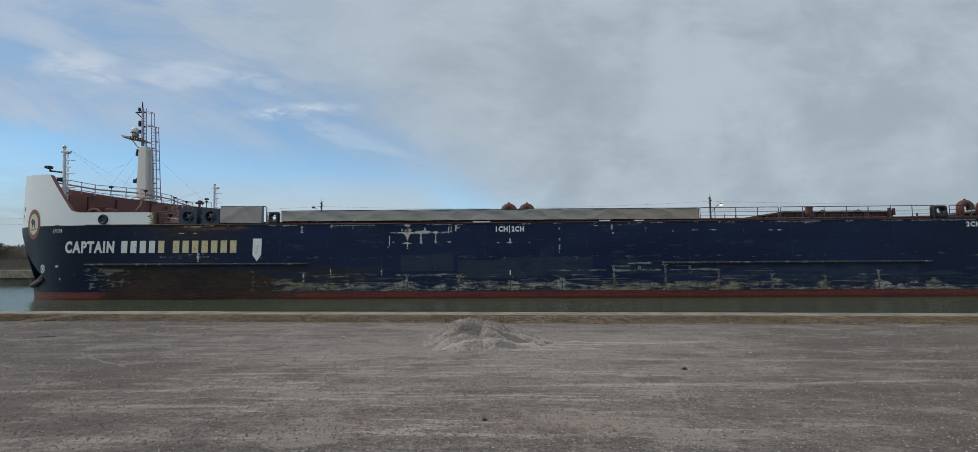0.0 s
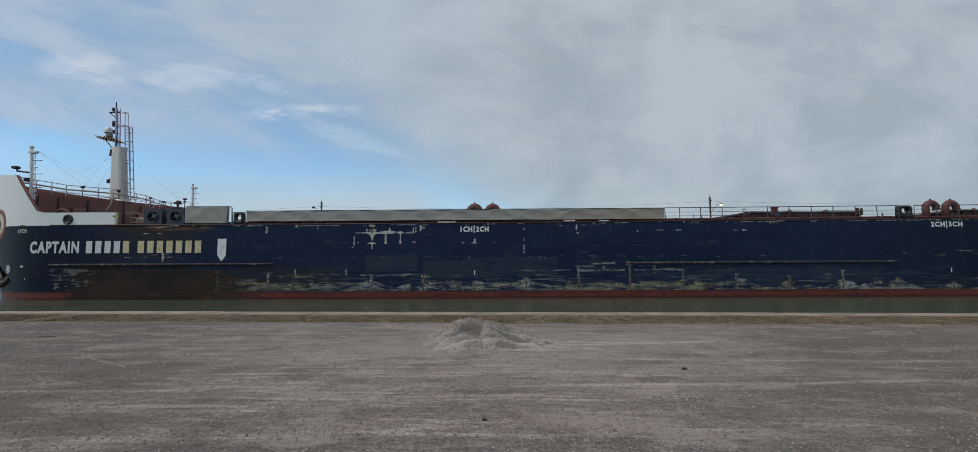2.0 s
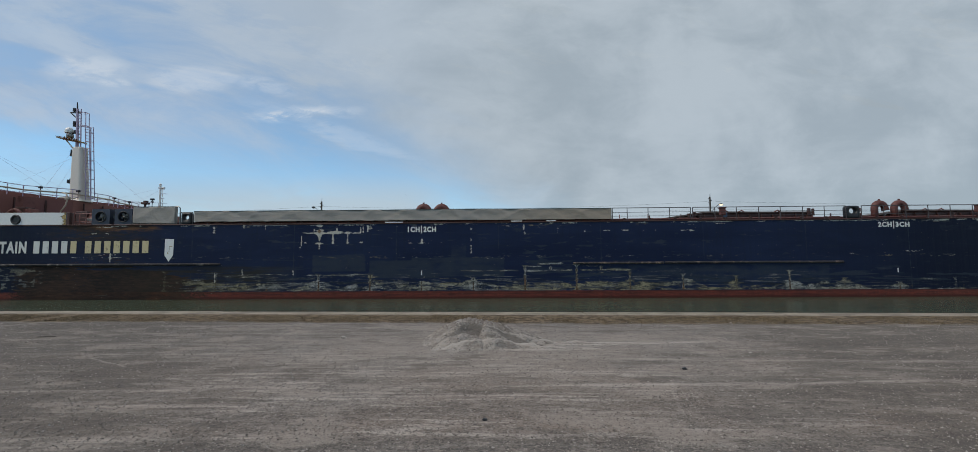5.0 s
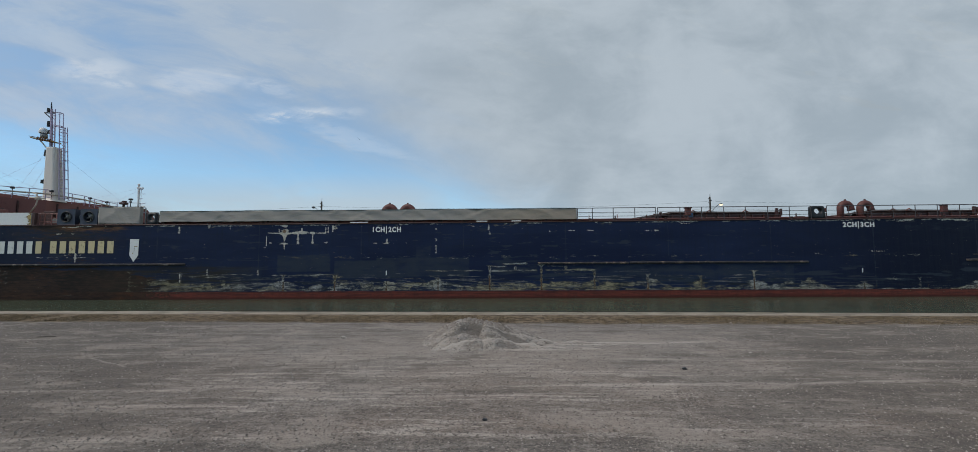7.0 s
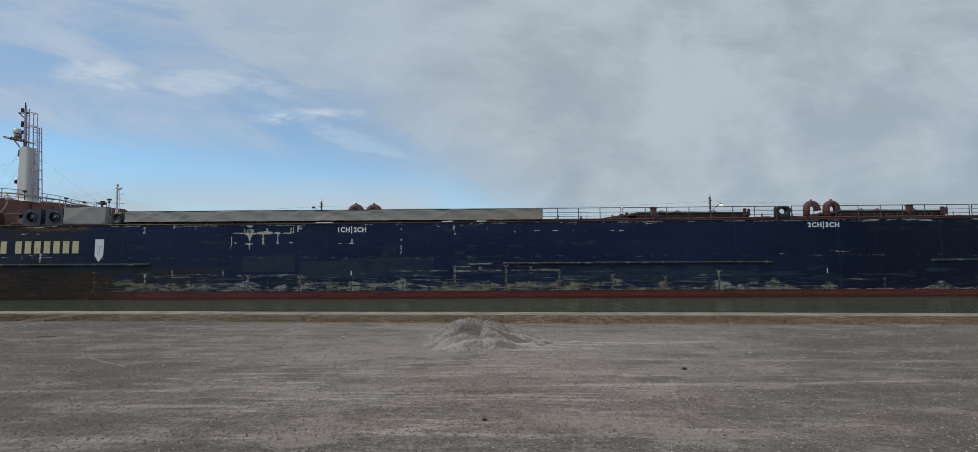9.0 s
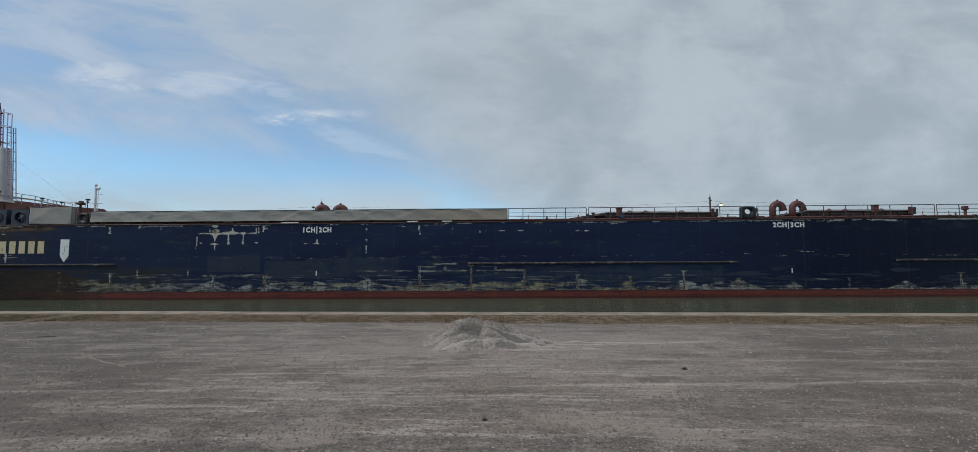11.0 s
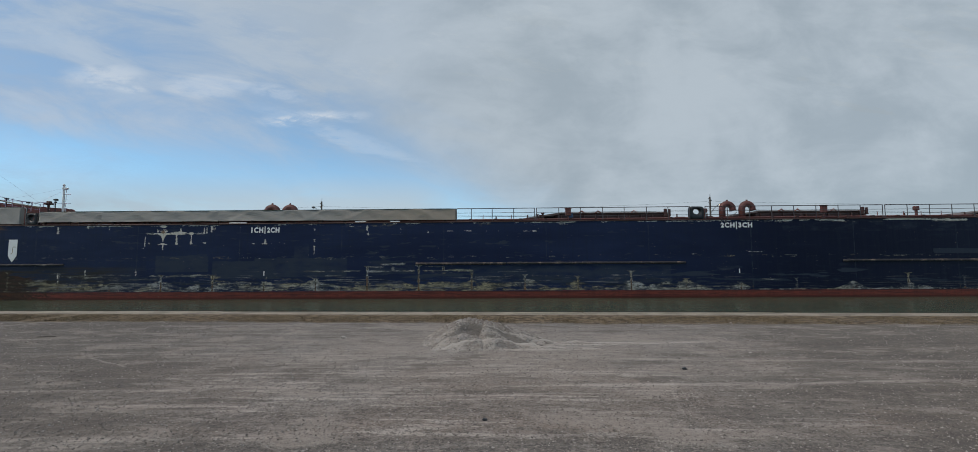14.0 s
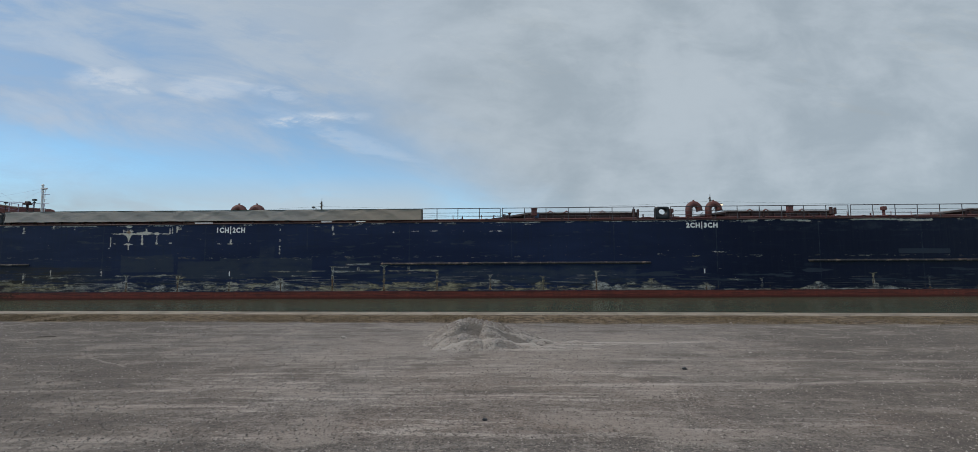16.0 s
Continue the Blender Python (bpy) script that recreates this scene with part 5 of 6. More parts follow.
for dx, dy in ((1.40, 0.12), (1.28, -0.22)):
    bar("cage_bar", mast, mast_at(dx, dy, 8.9), mast_at(dx - 0.25, dy, 16.2), 0.04, RAIL_LILAC)
for i, z in enumerate(np.arange(9.1, 16.2, 0.31)):
    o = bar("rung", ladder, mast_at(0.85 - 0.018 * (z - 8.9), -0.28, z), mast_at(0.89 - 0.018 * (z - 8.9), 0.28, z), 0.025, RAIL_LILAC)
    if i % 3 == 0:
        pts = [mast_at(0.87 - 0.018 * (z - 8.9) + (0.53 - 0.017 * (z - 8.9)) * math.sin(a), -0.28 * math.cos(a), z) for a in np.linspace(0, math.pi, 9)]
        part("cage_hoop", tube(bmesh.new(), pts, 0.024, 5), RAIL_LILAC, mast)
for z in (16.3, 17.62):
    pts = [mast_at(0.05 + 0.62 * math.sin(a), -0.3 * math.cos(a), z) for a in np.linspace(0, math.pi, 9)]
    part("cage_hoop", tube(bmesh.new(), pts, 0.035, 5), RAIL_LILAC, mast)
for dy in (-0.2, 0.2):
    bar("cage_bar", mast, mast_at(0.66, dy, 16.25), mast_at(0.66, dy, 17.65), 0.035, RAIL_LILAC)
bar("ladder_step", mast, mast_at(0.0, 0, 16.3), mast_at(1.1, 0, 16.1), 0.045, RAIL_LILAC)
for z in (10.5, 12.5, 14.0):
    bar("ladder_bracket", mast, mast_at(0.6, 0, z), mast_at(1.0, 0, z), 0.04, RAIL_LILAC)

# arch and locker before the bulkhead
part("pipe_arch", tube(bmesh.new(), [(-33.45 + 0.62 * math.cos(a), 3.0, 6.28 + 0.72 * math.sin(a)) for a in np.linspace(0, math.pi, 13)], 0.16, 8), BROWN, ship, "red-brown arched pipe", True)
part("locker", box(bmesh.new(), -33.0, -32.3, 3.2, 3.9, 5.4, 7.15, 0.05), BROWN, ship, "red-brown deck locker")
part("locker", box(bmesh.new(), -29.6, -29.1, 3.6, 4.1, 5.4, 6.85, 0.05), BROWN_DARK, ship)

# small bent davit at the forecastle's after edge
bm = bmesh.new()
tube(bm, [(-32.15, 5.6, 7.15), (-31.75, 5.6, 7.75), (-31.62, 5.6, 8.35), (-31.75, 5.6, 8.72), (-32.1, 5.6, 8.85)], 0.06, 8)
tube(bm, [(-32.35, 5.6, 8.42), (-30.95, 5.6, 8.30)], 0.055, 8)
box(bm, -31.78, -31.42, 5.45, 5.75, 8.20, 8.46, 0.04)
part("davit", bm, BEIGE, ship, "small weathered beige davit with a bent arm", True)

# stays
head = (-34.7, 1.9, 11.6)
for a, b in ((head, mast_at(-0.9, -0.9, 8.9)), (head, (-34.6, 10.0, 9.2)), (mast_at(-0.6, 0, 13.2), (-38.5, 6.0, 8.8)), (mast_at(-0.6, 0, 12.6), (-39.5, 12.0, 8.8)), (mast_at(-0.6, 0, 14.0), (-40.5, 11.5, 8.8)), (mast_at(0.6, 0, 13.5), (-31.0, 18.0, 7.2)), ((-34.4, 20.6, 11.7), (-35.0, 14.0, 9.3)), ((-34.4, 20.6, 11.5), (-36.2, 19.0, 9.6))):
    part("stay_wire", tube(bmesh.new(), [a, b], 0.006, 4), RAIL_LILAC, ship)

# ---- gear on the fore deck behind the low bulwark ----
def winch(x, y):
    bm = bmesh.new()
    box(bm, x - 0.9, x + 0.9, y - 0.55, y + 0.55, 5.4, 5.75, 0.04)
    for s in (-0.75, 0.75):
        box(bm, x + s - 0.08, x + s + 0.08, y - 0.4, y + 0.4, 5.7, 6.75, 0.05)
    w = part("mooring_winch", bm, BROWN, ship, "red-brown mooring winch")
    part("drum", lathe(bmesh.new(), [(0.01, -0.72), (0.58, -0.72), (0.58, -0.66), (0.32, -0.62), (0.32, 0.62), (0.58, 0.66), (0.58, 0.72), (0.01, 0.72)], pose(x, y, 6.45, 0, 90, 0), 24), BROWN, w, smooth=False)


winch(-31.6, 5.0)
winch(-29.2, 7.5)
for x, y, h in ((-33.2, 3.6, 1.9), (-30.4, 4.0, 1.2), (-27.3, 2.6, 1.4)):
    bm = bmesh.new()
    box(bm, x - 0.45, x + 0.45, y - 0.4, y + 0.4, 5.4, 5.4 + h, 0.05)
    part("locker", bm, BROWN_DARK, ship, "red-brown deck locker")
bm = bmesh.new()
box(bm, -26.42, -26.2, 0.0, 0.25, 5.45, 6.46, 0.02)
part("bulwark_post", bm, BROWN_DARK, ship)
railing([(x, 0.3, 5.48) for x in (-26.1, -25.7, -25.2, -24.75)], 0.9, BROWN, r=0.03)
bm = bmesh.new()
tube(bm, [(-26.2, 1.2, 5.6), (-25.4, 1.2, 6.3), (-24.8, 1.3, 6.3)], 0.12, 8)
tube(bm, [(-25.9, 1.6, 5.4), (-25.9, 1.6, 6.6)], 0.16, 8)
part("deck_pipework", bm, BROWN, ship, "red-brown pipework")
bm = bmesh.new()
box(bm, -28.0, -24.4, 4.5, 9.5, 5.4, 7.1, 0.06)
part("deck_house", bm, BROWN, ship, "low red-brown steel deckhouse")
bm = bmesh.new()
box(bm, -25.9, -24.9, 1.0, 1.9, 5.45, 6.1, 0.04)
part("locker", bm, STEEL, ship, "grey steel box")


for x, y, h, w in ((-26.3, 1.6, 1.15, 0.16), (-25.6, 2.0, 0.85, 0.22), (-24.95, 1.3, 0.95, 0.14), (-23.05, 0.9, 0.72, 0.18)):      # capped pipes and a vent among the gear
    part("deck_vent", lathe(bmesh.new(), [(w * 0.55, 0.0), (w * 0.55, h - 0.16), (w, h - 0.14), (w, h - 0.02), (w * 0.6, h + 0.03), (0.01, h + 0.04)], pose(x, y, 5.42), 12), BROWN_DARK, ship, "short dark red vent pipe", True)
for xa, za, xb, zb in ((-26.3, 6.1, -25.0, 6.05), (-26.1, 5.85, -24.7, 5.8), (-25.9, 5.5, -25.2, 6.5)):
    bar("deck_rod", ship, (xa, 1.45, za), (xb, 1.45, zb), 0.045, BROWN_DARK)


def fan_unit(x0, x1, z0, z1, y0=0.15):
    """Square fan housing with a round opening, blades and hub."""
    cx, cz, r, n = (x0 + x1) / 2, (z0 + z1) / 2 + 0.02, 0.36, 32
    bm = bmesh.new()
    circ = [(cx + r * math.cos(a), cz + r * math.sin(a)) for a in (2 * math.pi * k / n + math.pi / 4 for k in range(n))]
    sq = []
    for k in range(n):
        a = 2 * math.pi * k / n + math.pi / 4
        c, s = math.cos(a), math.sin(a)
        q = max(abs(c), abs(s))
        sq.append((cx + c / q * (x1 - x0) / 2, (z0 + z1) / 2 + s / q * (z1 - z0) / 2))
    rings = [[bm.verts.new((x, yy, z)) for x, z in pts] for pts, yy in ((circ, y0 + 0.5), (circ, y0), (sq, y0), (sq, y0 + 0.95))]
    for a, b in zip(rings, rings[1:]):
        for k in range(n):
            bm.faces.new((a[k], a[(k + 1) % n], b[(k + 1) % n], b[k]))
    bm.faces.new(rings[-1][::-1])
    bm.faces.new(rings[0])
    bmesh.ops.recalc_face_normals(bm, faces=bm.faces[:])
    unit = part("fan_unit", bm, NAVY, ship, "dark navy ventilation fan housing")
    part("shroud", lathe(bmesh.new(), [(0.35, -0.02), (0.36, 0.05), (0.40, 0.06), (0.42, 0.0)], pose(cx, y0, cz, 90, 0, 0), 32), BLACK, unit, smooth=True)
    for k in range(5):
        bm = bmesh.new()
        pts = [(0.06, -0.05, 0.05), (0.325, -0.12, 0.10), (0.34, 0.06, 0.02), (0.06, 0.05, 0.0)]
        m = pose(cx, y0 + 0.12, cz) @ Matrix.Rotation(2 * math.pi * k / 5 + 0.3, 4, "Y")
        a = [bm.verts.new(m @ Vector((x, d, z))) for x, z, d in pts]
        b = [bm.verts.new(m @ Vector((x, d + 0.03, z))) for x, z, d in pts]
        bm.faces.new(a), bm.faces.new(b[::-1])
        for i in range(4):
            bm.faces.new((a[i], b[i], b[(i + 1) % 4], a[(i + 1) % 4]))
        part("blade", bm, STEEL, unit)
    part("hub", lathe(bmesh.new(), [(0.001, 0.1), (0.09, 0.08), (0.10, -0.1)], pose(cx, y0 + 0.12, cz, 90, 0, 0), 14), STEEL, unit, smooth=True)
    for s in (x0 + 0.15, x1 - 0.15):
        bm = bmesh.new()
        box(bm, s - 0.06, s + 0.06, y0 + 0.1, y0 + 0.85, 5.42, z0 + 0.01)
        part("foot", bm, NAVY, unit)


fan_unit(-24.66, -23.33, 5.50, 6.72)
fan_unit(-22.95, -21.66, 5.50, 6.72)
part("valve", lathe(bmesh.new(), [(0.01, -0.2), (0.14, -0.18), (0.16, 0.0), (0.14, 0.18), (0.01, 0.2)], pose(-23.05, 0.5, 6.15, 0, 90, 0), 14), STEEL, ship, "grey steel valve", True)


HEM = paint("dark_green_hem", (0.035, 0.055, 0.05), (0.09, 0.08, 0.06), 0.3, 2.0, 0.8)


def tarpaulin(x0, x1, zb, zt, y0, depth, seed, label):
    """Canvas drawn over deck gear: folds, a sagging ridge and an uneven hem. zb and zt are pairs, fore and aft."""
    n = int((x1 - x0) / 0.07) + 2
    xs_ = np.linspace(x0, x1, n)
    f = (xs_ - x0) / (x1 - x0)
    b, t = zb[0] + (zb[1] - zb[0]) * f, zt[0] + (zt[1] - zt[0]) * f
    hem = b + 0.05 * (fbm(xs_ * 1.1 + seed, 0 * xs_, 3) - 0.5) + 0.006 * np.sin(xs_ * 5.0)
    top = t + 0.015 * (fbm(xs_ * 0.5 + seed, 0 * xs_ + 4, 3) - 0.5)
    cols = []
    prof = [(0.0, 0.0), (0.012, 0.1), (0.02, 0.2), (0.025, 0.3), (0.03, 0.4), (0.03, 0.5), (0.03, 0.6), (0.03, 0.7), (0.03, 0.8), (0.03, 0.87), (0.03, 0.93), (0.035, 0.985), (0.06, 1.0), (0.6, 1.0), (1.0, 1.0), (1.25, 0.99)]
    for dy, fz in prof:
        y = y0 + dy * depth * 0.8 - 0.05 * (fbm(xs_ * 0.8 + seed, 0 * xs_ + fz * 2.2, 3) - 0.5) * (1 if dy < 0.2 else 0)
        pleat = 1 - np.abs(2 * fbm(xs_ * 0.55 + fz * 0.9 + seed * 3, 0 * xs_ + fz * 0.25, 2) - 1)
        y = y - (0.10 * np.clip(pleat - 0.72, 0, 1) * (1.1 - fz) if dy < 0.1 else 0)
        y = y + (0.02 * np.sin(xs_ * 2.1 + fz * 4 + seed) if dy < 0.1 else 0)
        if dy < 0.04:      # creases pulled slantwise from the upper corners and lashings
            crease = 0.5 + 0.5 * np.sin(xs_ * 3.4 + fz * 3.1 + 2.4 * fbm(xs_ * 0.6 + seed, 0 * xs_ + fz, 2) + seed)
            counter = 0.5 + 0.5 * np.sin(xs_ * 2.3 - fz * 3.8 + 3.0 * fbm(xs_ * 0.45 + seed, 0 * xs_ + 7, 2))
            y = y - (0.045 * crease ** 5 + 0.035 * counter ** 6) * fbm(xs_ * 0.35 + seed, 0 * xs_ + 2, 2)
        cols.append(np.stack([xs_, y, hem + (top - hem) * fz], -1))
    cols.append(np.stack([xs_, 0 * xs_ + y0 + depth * 1.02, hem], -1))
    P = np.array(cols)
    me = grid_mesh("tarpaulin", P, CANVAS)
    bm = bmesh.new()
    bm.from_mesh(me)
    for i in (0, n - 1):       # closed ends
        bm.faces.new([bm.verts.new(P[j, i]) for j in range(P.shape[0])])
    bmesh.ops.remove_doubles(bm, verts=bm.verts[:], dist=0.0005)
    bmesh.ops.recalc_face_normals(bm, faces=bm.faces[:])
    bpy.data.meshes.remove(me)
    sheet = part("tarpaulin", bm, CANVAS, ship, label)
    part("hem_rope", tube(bmesh.new(), [(a, y0 + 0.02, c + 0.012) for a, c in zip(xs_[::10], top[::10])] + [(x1, y0 + 0.02, float(top[-1]) + 0.012)], 0.028, 5), HEM, sheet, "dark green rope along the upper hem")
    return sheet


t1 = tarpaulin(-21.58, -18.45, (5.64, 5.62), (6.86, 6.86), 0.15, 0.28, 3.0, "grey canvas cover over deck machinery")
t2 = tarpaulin(-17.02, 14.05, (5.74, 5.80), (6.50, 6.60), 0.12, 0.7, 9.0, "long grey-beige canvas cover along the deck edge")
for x in np.arange(-16.8, 14.0, 2.6):   # lashing seams and stanchions under the hem
    bm = bmesh.new()
    box(bm, x - 0.05, x + 0.05, 0.3, 0.4, float(deck_z(x)) - 0.08, 5.9)
    part("stanchion", bm, BROWN_DARK, t2)
for x in (-21.3, -20.3, -19.3, -18.6):
    bm = bmesh.new()
    box(bm, x - 0.06, x + 0.06, 0.4, 0.5, 5.42, 5.75)
    part("stanchion", bm, BROWN_DARK, t1)
part("hoop_pipe", tube(bmesh.new(), [(-18.6, 0.35, 6.90), (-18.35, 0.35, 6.90), (-18.22, 0.35, 6.78), (-18.2, 0.35, 5.45)], 0.04, 8), STEEL, ship, "bent grey steel pipe")
railing([(-18.05, 0.2, 5.48), (-17.15, 0.2, 5.48)], 0.95, RAIL_GREY)


for xa, xb in ((-2.75, -1.45), (6.6, 7.4), (9.2, 9.9)):      # thin pale strips for the white slits below the canvas
    bm = bmesh.new()
    box(bm, xa, xb, 0.03, 0.10, float(deck_z(xa)) + 0.03, float(deck_z(xa)) + 0.12, 0.01)
    part("edge_strip", bm, WHITE, ship, "thin pale strip along the deck edge")


def chock(x0, x1, z0, z1, y0=0.1):
    """Closed mooring chock: arched casting with an oval hole."""
    cx, cz, n = (x0 + x1) / 2, z0 + (z1 - z0) * 0.60, 32
    hw, hh = (x1 - x0) / 2, (z1 - z0)
    hole, outer = [], []
    for k in range(n):
        a = 2 * math.pi * k / n
        c, s = math.cos(a), math.sin(a)
        hole.append((cx + 0.50 * hw * c, cz + 0.03 + 0.20 * hh * s))
        q = (abs(c) ** 7 + abs(s) ** 7) ** (1 / 7)
        outer.append((cx + hw * c / q, (z0 + z1) / 2 + hh / 2 * s / q))
    bm = bmesh.new()
    mid = [((a + c) / 2, (b + d) / 2) for (a, b), (c, d) in zip(hole, outer)]
    rings = [[bm.verts.new((x, y, z)) for x, z in pts] for pts, y in ((hole, y0 + 0.08), (mid, y0), (outer, y0 + 0.1), (outer, y0 + 0.35), (mid, y0 + 0.45), (hole, y0 + 0.37))]
    for i in range(6):
        a, b = rings[i], rings[(i + 1) % 6]
        for k in range(n):
            bm.faces.new((a[k], a[(k + 1) % n], b[(k + 1) % n], b[k]))
    bmesh.ops.recalc_face_normals(bm, faces=bm.faces[:])
    part("mooring_chock", bm, BLACK, ship, "black cast mooring chock with an oval hole", True)


chock(-18.0, -17.22, 5.46, 6.42)
chock(31.42, 32.50, 5.68, 6.72)


def gooseneck(x, lift=0.0):
    """Bent vent pipe with a flared mouth and a flange at the deck."""
    z0 = float(deck_z(x)) - 0.08
    zc = z0 + 0.95 + lift
    pts = [(x, 1.0, z0)] + [(x, 1.0, zc)] + [(x + 0.40 - 0.40 * math.cos(a), 1.0, zc + 0.40 * math.sin(a)) for a in np.linspace(0.2, math.pi, 13)]
    end = Vector(pts[-1])
    pts += [tuple(end + Vector((0.03, 0, -0.14)))]
    g = part("gooseneck_vent", tube(bmesh.new(), pts, [0.235] * (len(pts) - 1) + [0.255], 16), PIPE_RED, ship, "faded red gooseneck vent pipe", True)
    part("flange", lathe(bmesh.new(), [(0.20, 0.12), (0.32, 0.12), (0.32, 0.06), (0.20, 0.05)], pose(x, 1.0, z0), 18), PIPE_RED, g)
    part("lug", box(bmesh.new(), x + 0.34, x + 0.46, 0.95, 1.05, zc + 0.60, zc + 0.72, 0.02), PIPE_RED, g)
    # black disc across the pipe end paints its unlit inside
    part("mouth", lathe(bmesh.new(), [(0.001, 0.0), (0.19, 0.0)], Matrix.Translation(Vector(pts[-1]) + Vector((0.004, 0, -0.012))) @ Vector((0.2, 0, -0.98)).to_track_quat("Z", "Y").to_matrix().to_4x4(), 16), BLACK, g)


for x, lift in ((34.26, 0.0), (35.76, 0.0), (-0.44, 0.07), (0.93, 0.05)):
    gooseneck(x, lift)
bar("brace", ship, (35.0, 1.0, 6.05), (35.35, 1.0, 6.35), 0.03, STEEL)

# ---- rails, deck pipe and hatches aft of the canvas ----
for seg in ((14.1, 15.2, 16.75, 18.35, 19.9), (20.05, 21.7, 23.3, 24.95, 26.55, 28.2, 29.8, 31.4), np.arange(32.55, 46, 1.642), np.arange(45.86, 65, 1.65)):
    railing([(float(x), 0.10, float(deck_z(x)) - 0.03) for x in seg], 1.02, RAIL_GREY, bars=(1.0, 0.68, 0.40), r=0.027)
part("deck_pipe", tube(bmesh.new(), [(x, 0.55, float(deck_z(x)) + 0.17) for x in np.arange(-26, 63, 4.0)], 0.075, 8), PIPE_RED, ship, "faded red fire main along the deck edge", True)
part("deck_pipe", tube(bmesh.new(), [(x, 0.95, float(deck_z(x)) + 0.10) for x in np.arange(14, 63, 4.0)], 0.11, 8), BROWN, ship, "", True)
for x in np.arange(-17.0, 62, 1.885):
    z = float(deck_z(x))
    bm = bmesh.new()
    box(bm, x - 0.05, x + 0.05, 0.40, 1.1, z - 0.08, z + 0.10)
    box(bm, x - 0.03, x + 0.16, 0.43, 0.67, z + 0.07, z + 0.265, 0.02)
    part("pipe_support", bm, BROWN_DARK, ship)
for x, w, h in ((17.2, 0.5, 0.25), (19.6, 0.6, 0.3), (30.9, 0.7, 0.28), (33.1, 0.5, 0.3), (40.2, 0.4, 0.25), (48.0, 0.6, 0.22), (52.5, 0.5, 0.2), (27.0, 0.4, 0.32)):
    z = float(deck_z(x))
    bm = bmesh.new()
    box(bm, x - w / 2, x + w / 2, 0.5, 0.9, z - 0.08, z + h, 0.03)
    tube(bm, [(x - w * 0.3, 0.7, z + h - 0.02), (x - w * 0.3, 0.7, z + h + 0.22)], 0.05, 8)
    part("bollard", bm, BROWN_DARK, ship, "dark red mooring bitt")
for x, h in ((20.2, 0.62), (20.45, 0.55), (20.62, 0.72)):
    z = float(deck_z(x))
    part("sounding_pipe", lathe(bmesh.new(), [(0.07, -0.1), (0.07, h - 0.1), (0.13, h - 0.08), (0.13, h), (0.01, h + 0.02)], pose(x, 1.1, z), 10), BROWN_DARK, ship, "short dark red vent pipe")


def hatch(x0, x1, y0=3.4):
    """Hatch coaming with stays, a grey cover, a sloped ramp at its fore end and fittings."""
    z0 = float(deck_z(x0)) - 0.08
    zc, zt = z0 + 0.96, z0 + 1.07
    h = part("hatch_coaming", box(bmesh.new(), x0 + 0.9, x1, y0, 19.5, z0, zc, 0.03), BROWN_DARK, ship, "dark red-brown hatch coaming")
    part("hatch_cover", box(bmesh.new(), x0 + 1.0, x1 + 0.12, y0 - 0.18, 19.7, zc, zt, 0.04), HATCH_GREY, ship, "grey steel hatch cover")
    bm = bmesh.new()
    v = [bm.verts.new(p) for p in ((x0 - 2.1, y0 - 0.1, z0 + 0.58), (x0 + 1.0, y0 - 0.1, zt), (x0 + 1.0, y0 - 0.1, zc - 0.04), (x0 - 2.1, y0 - 0.1, z0 + 0.50))]
    w = [bm.verts.new((q.co.x, 19.5, q.co.z)) for q in v]
    bm.faces.new(v), bm.faces.new(w[::-1])
    for i in range(4):
        bm.faces.new((v[i], w[i], w[(i + 1) % 4], v[(i + 1) % 4]))
    part("ramp", bm, HATCH_GREY, h)
    for k, x in enumerate(np.arange(x0 + 1.2, x1, 0.92)):
        bm = bmesh.new()
        v = [bm.verts.new((x - 0.02, y, z)) for y, z in ((y0, zc - 0.05), (y0 - 0.14, zc - 0.05), (y0 - 0.35, z0), (y0, z0))]
        w = [bm.verts.new((q.co.x + 0.04, q.co.y, q.co.z)) for q in v]
        bm.faces.new(v), bm.faces.new(w[::-1])
        for i in range(4):
            bm.faces.new((v[i], w[i], w[(i + 1) % 4], v[(i + 1) % 4]))
        part("coaming_stay", bm, BROWN_DARK, h)
    part("coaming_rib", box(bmesh.new(), x0 + 0.9, x1, y0 - 0.12, y0 - 0.004, z0 + 0.46, z0 + 0.52), BROWN_DARK, h)
    for x, w, hh, m in ((x1 - 0.35, 0.22, 0.5, BROWN_DARK), (x1 - 0.02, 0.16, 0.42, BROWN_DARK)):
        part("hatch_fitting", box(bmesh.new(), x - w / 2, x + w / 2, y0 - 0.35, y0 - 0.19, z0 + 0.72, zt + hh * 0.5, 0.02), m, h)
    for x in (x0 + 2.8, x0 + 4.1, x0 + 7.0):
        part("cleat", tube(bmesh.new(), [(x - 0.2, y0 - 0.25, zt - 0.05), (x, y0 - 0.3, zt + 0.1), (x + 0.22, y0 - 0.25, zt - 0.02)], 0.05, 6), BROWN, h)
    bm = bmesh.new()
    v = [bm.verts.new(p) for p in ((x1, y0, zc), (x1 + 0.55, y0, z0), (x1, y0, z0))]
    w = [bm.verts.new((q.co.x, y0 + 0.2, q.co.z)) for q in v]
    bm.faces.new(v), bm.faces.new(w[::-1])
    for i in range(3):
        bm.faces.new((v[i], w[i], w[(i + 1) % 3], v[(i + 1) % 3]))
    part("end_stay", bm, BROWN, h)


hatch(21.2, 31.1)
hatch(37.3, 47.0)
hatch(56.8, 66.5)
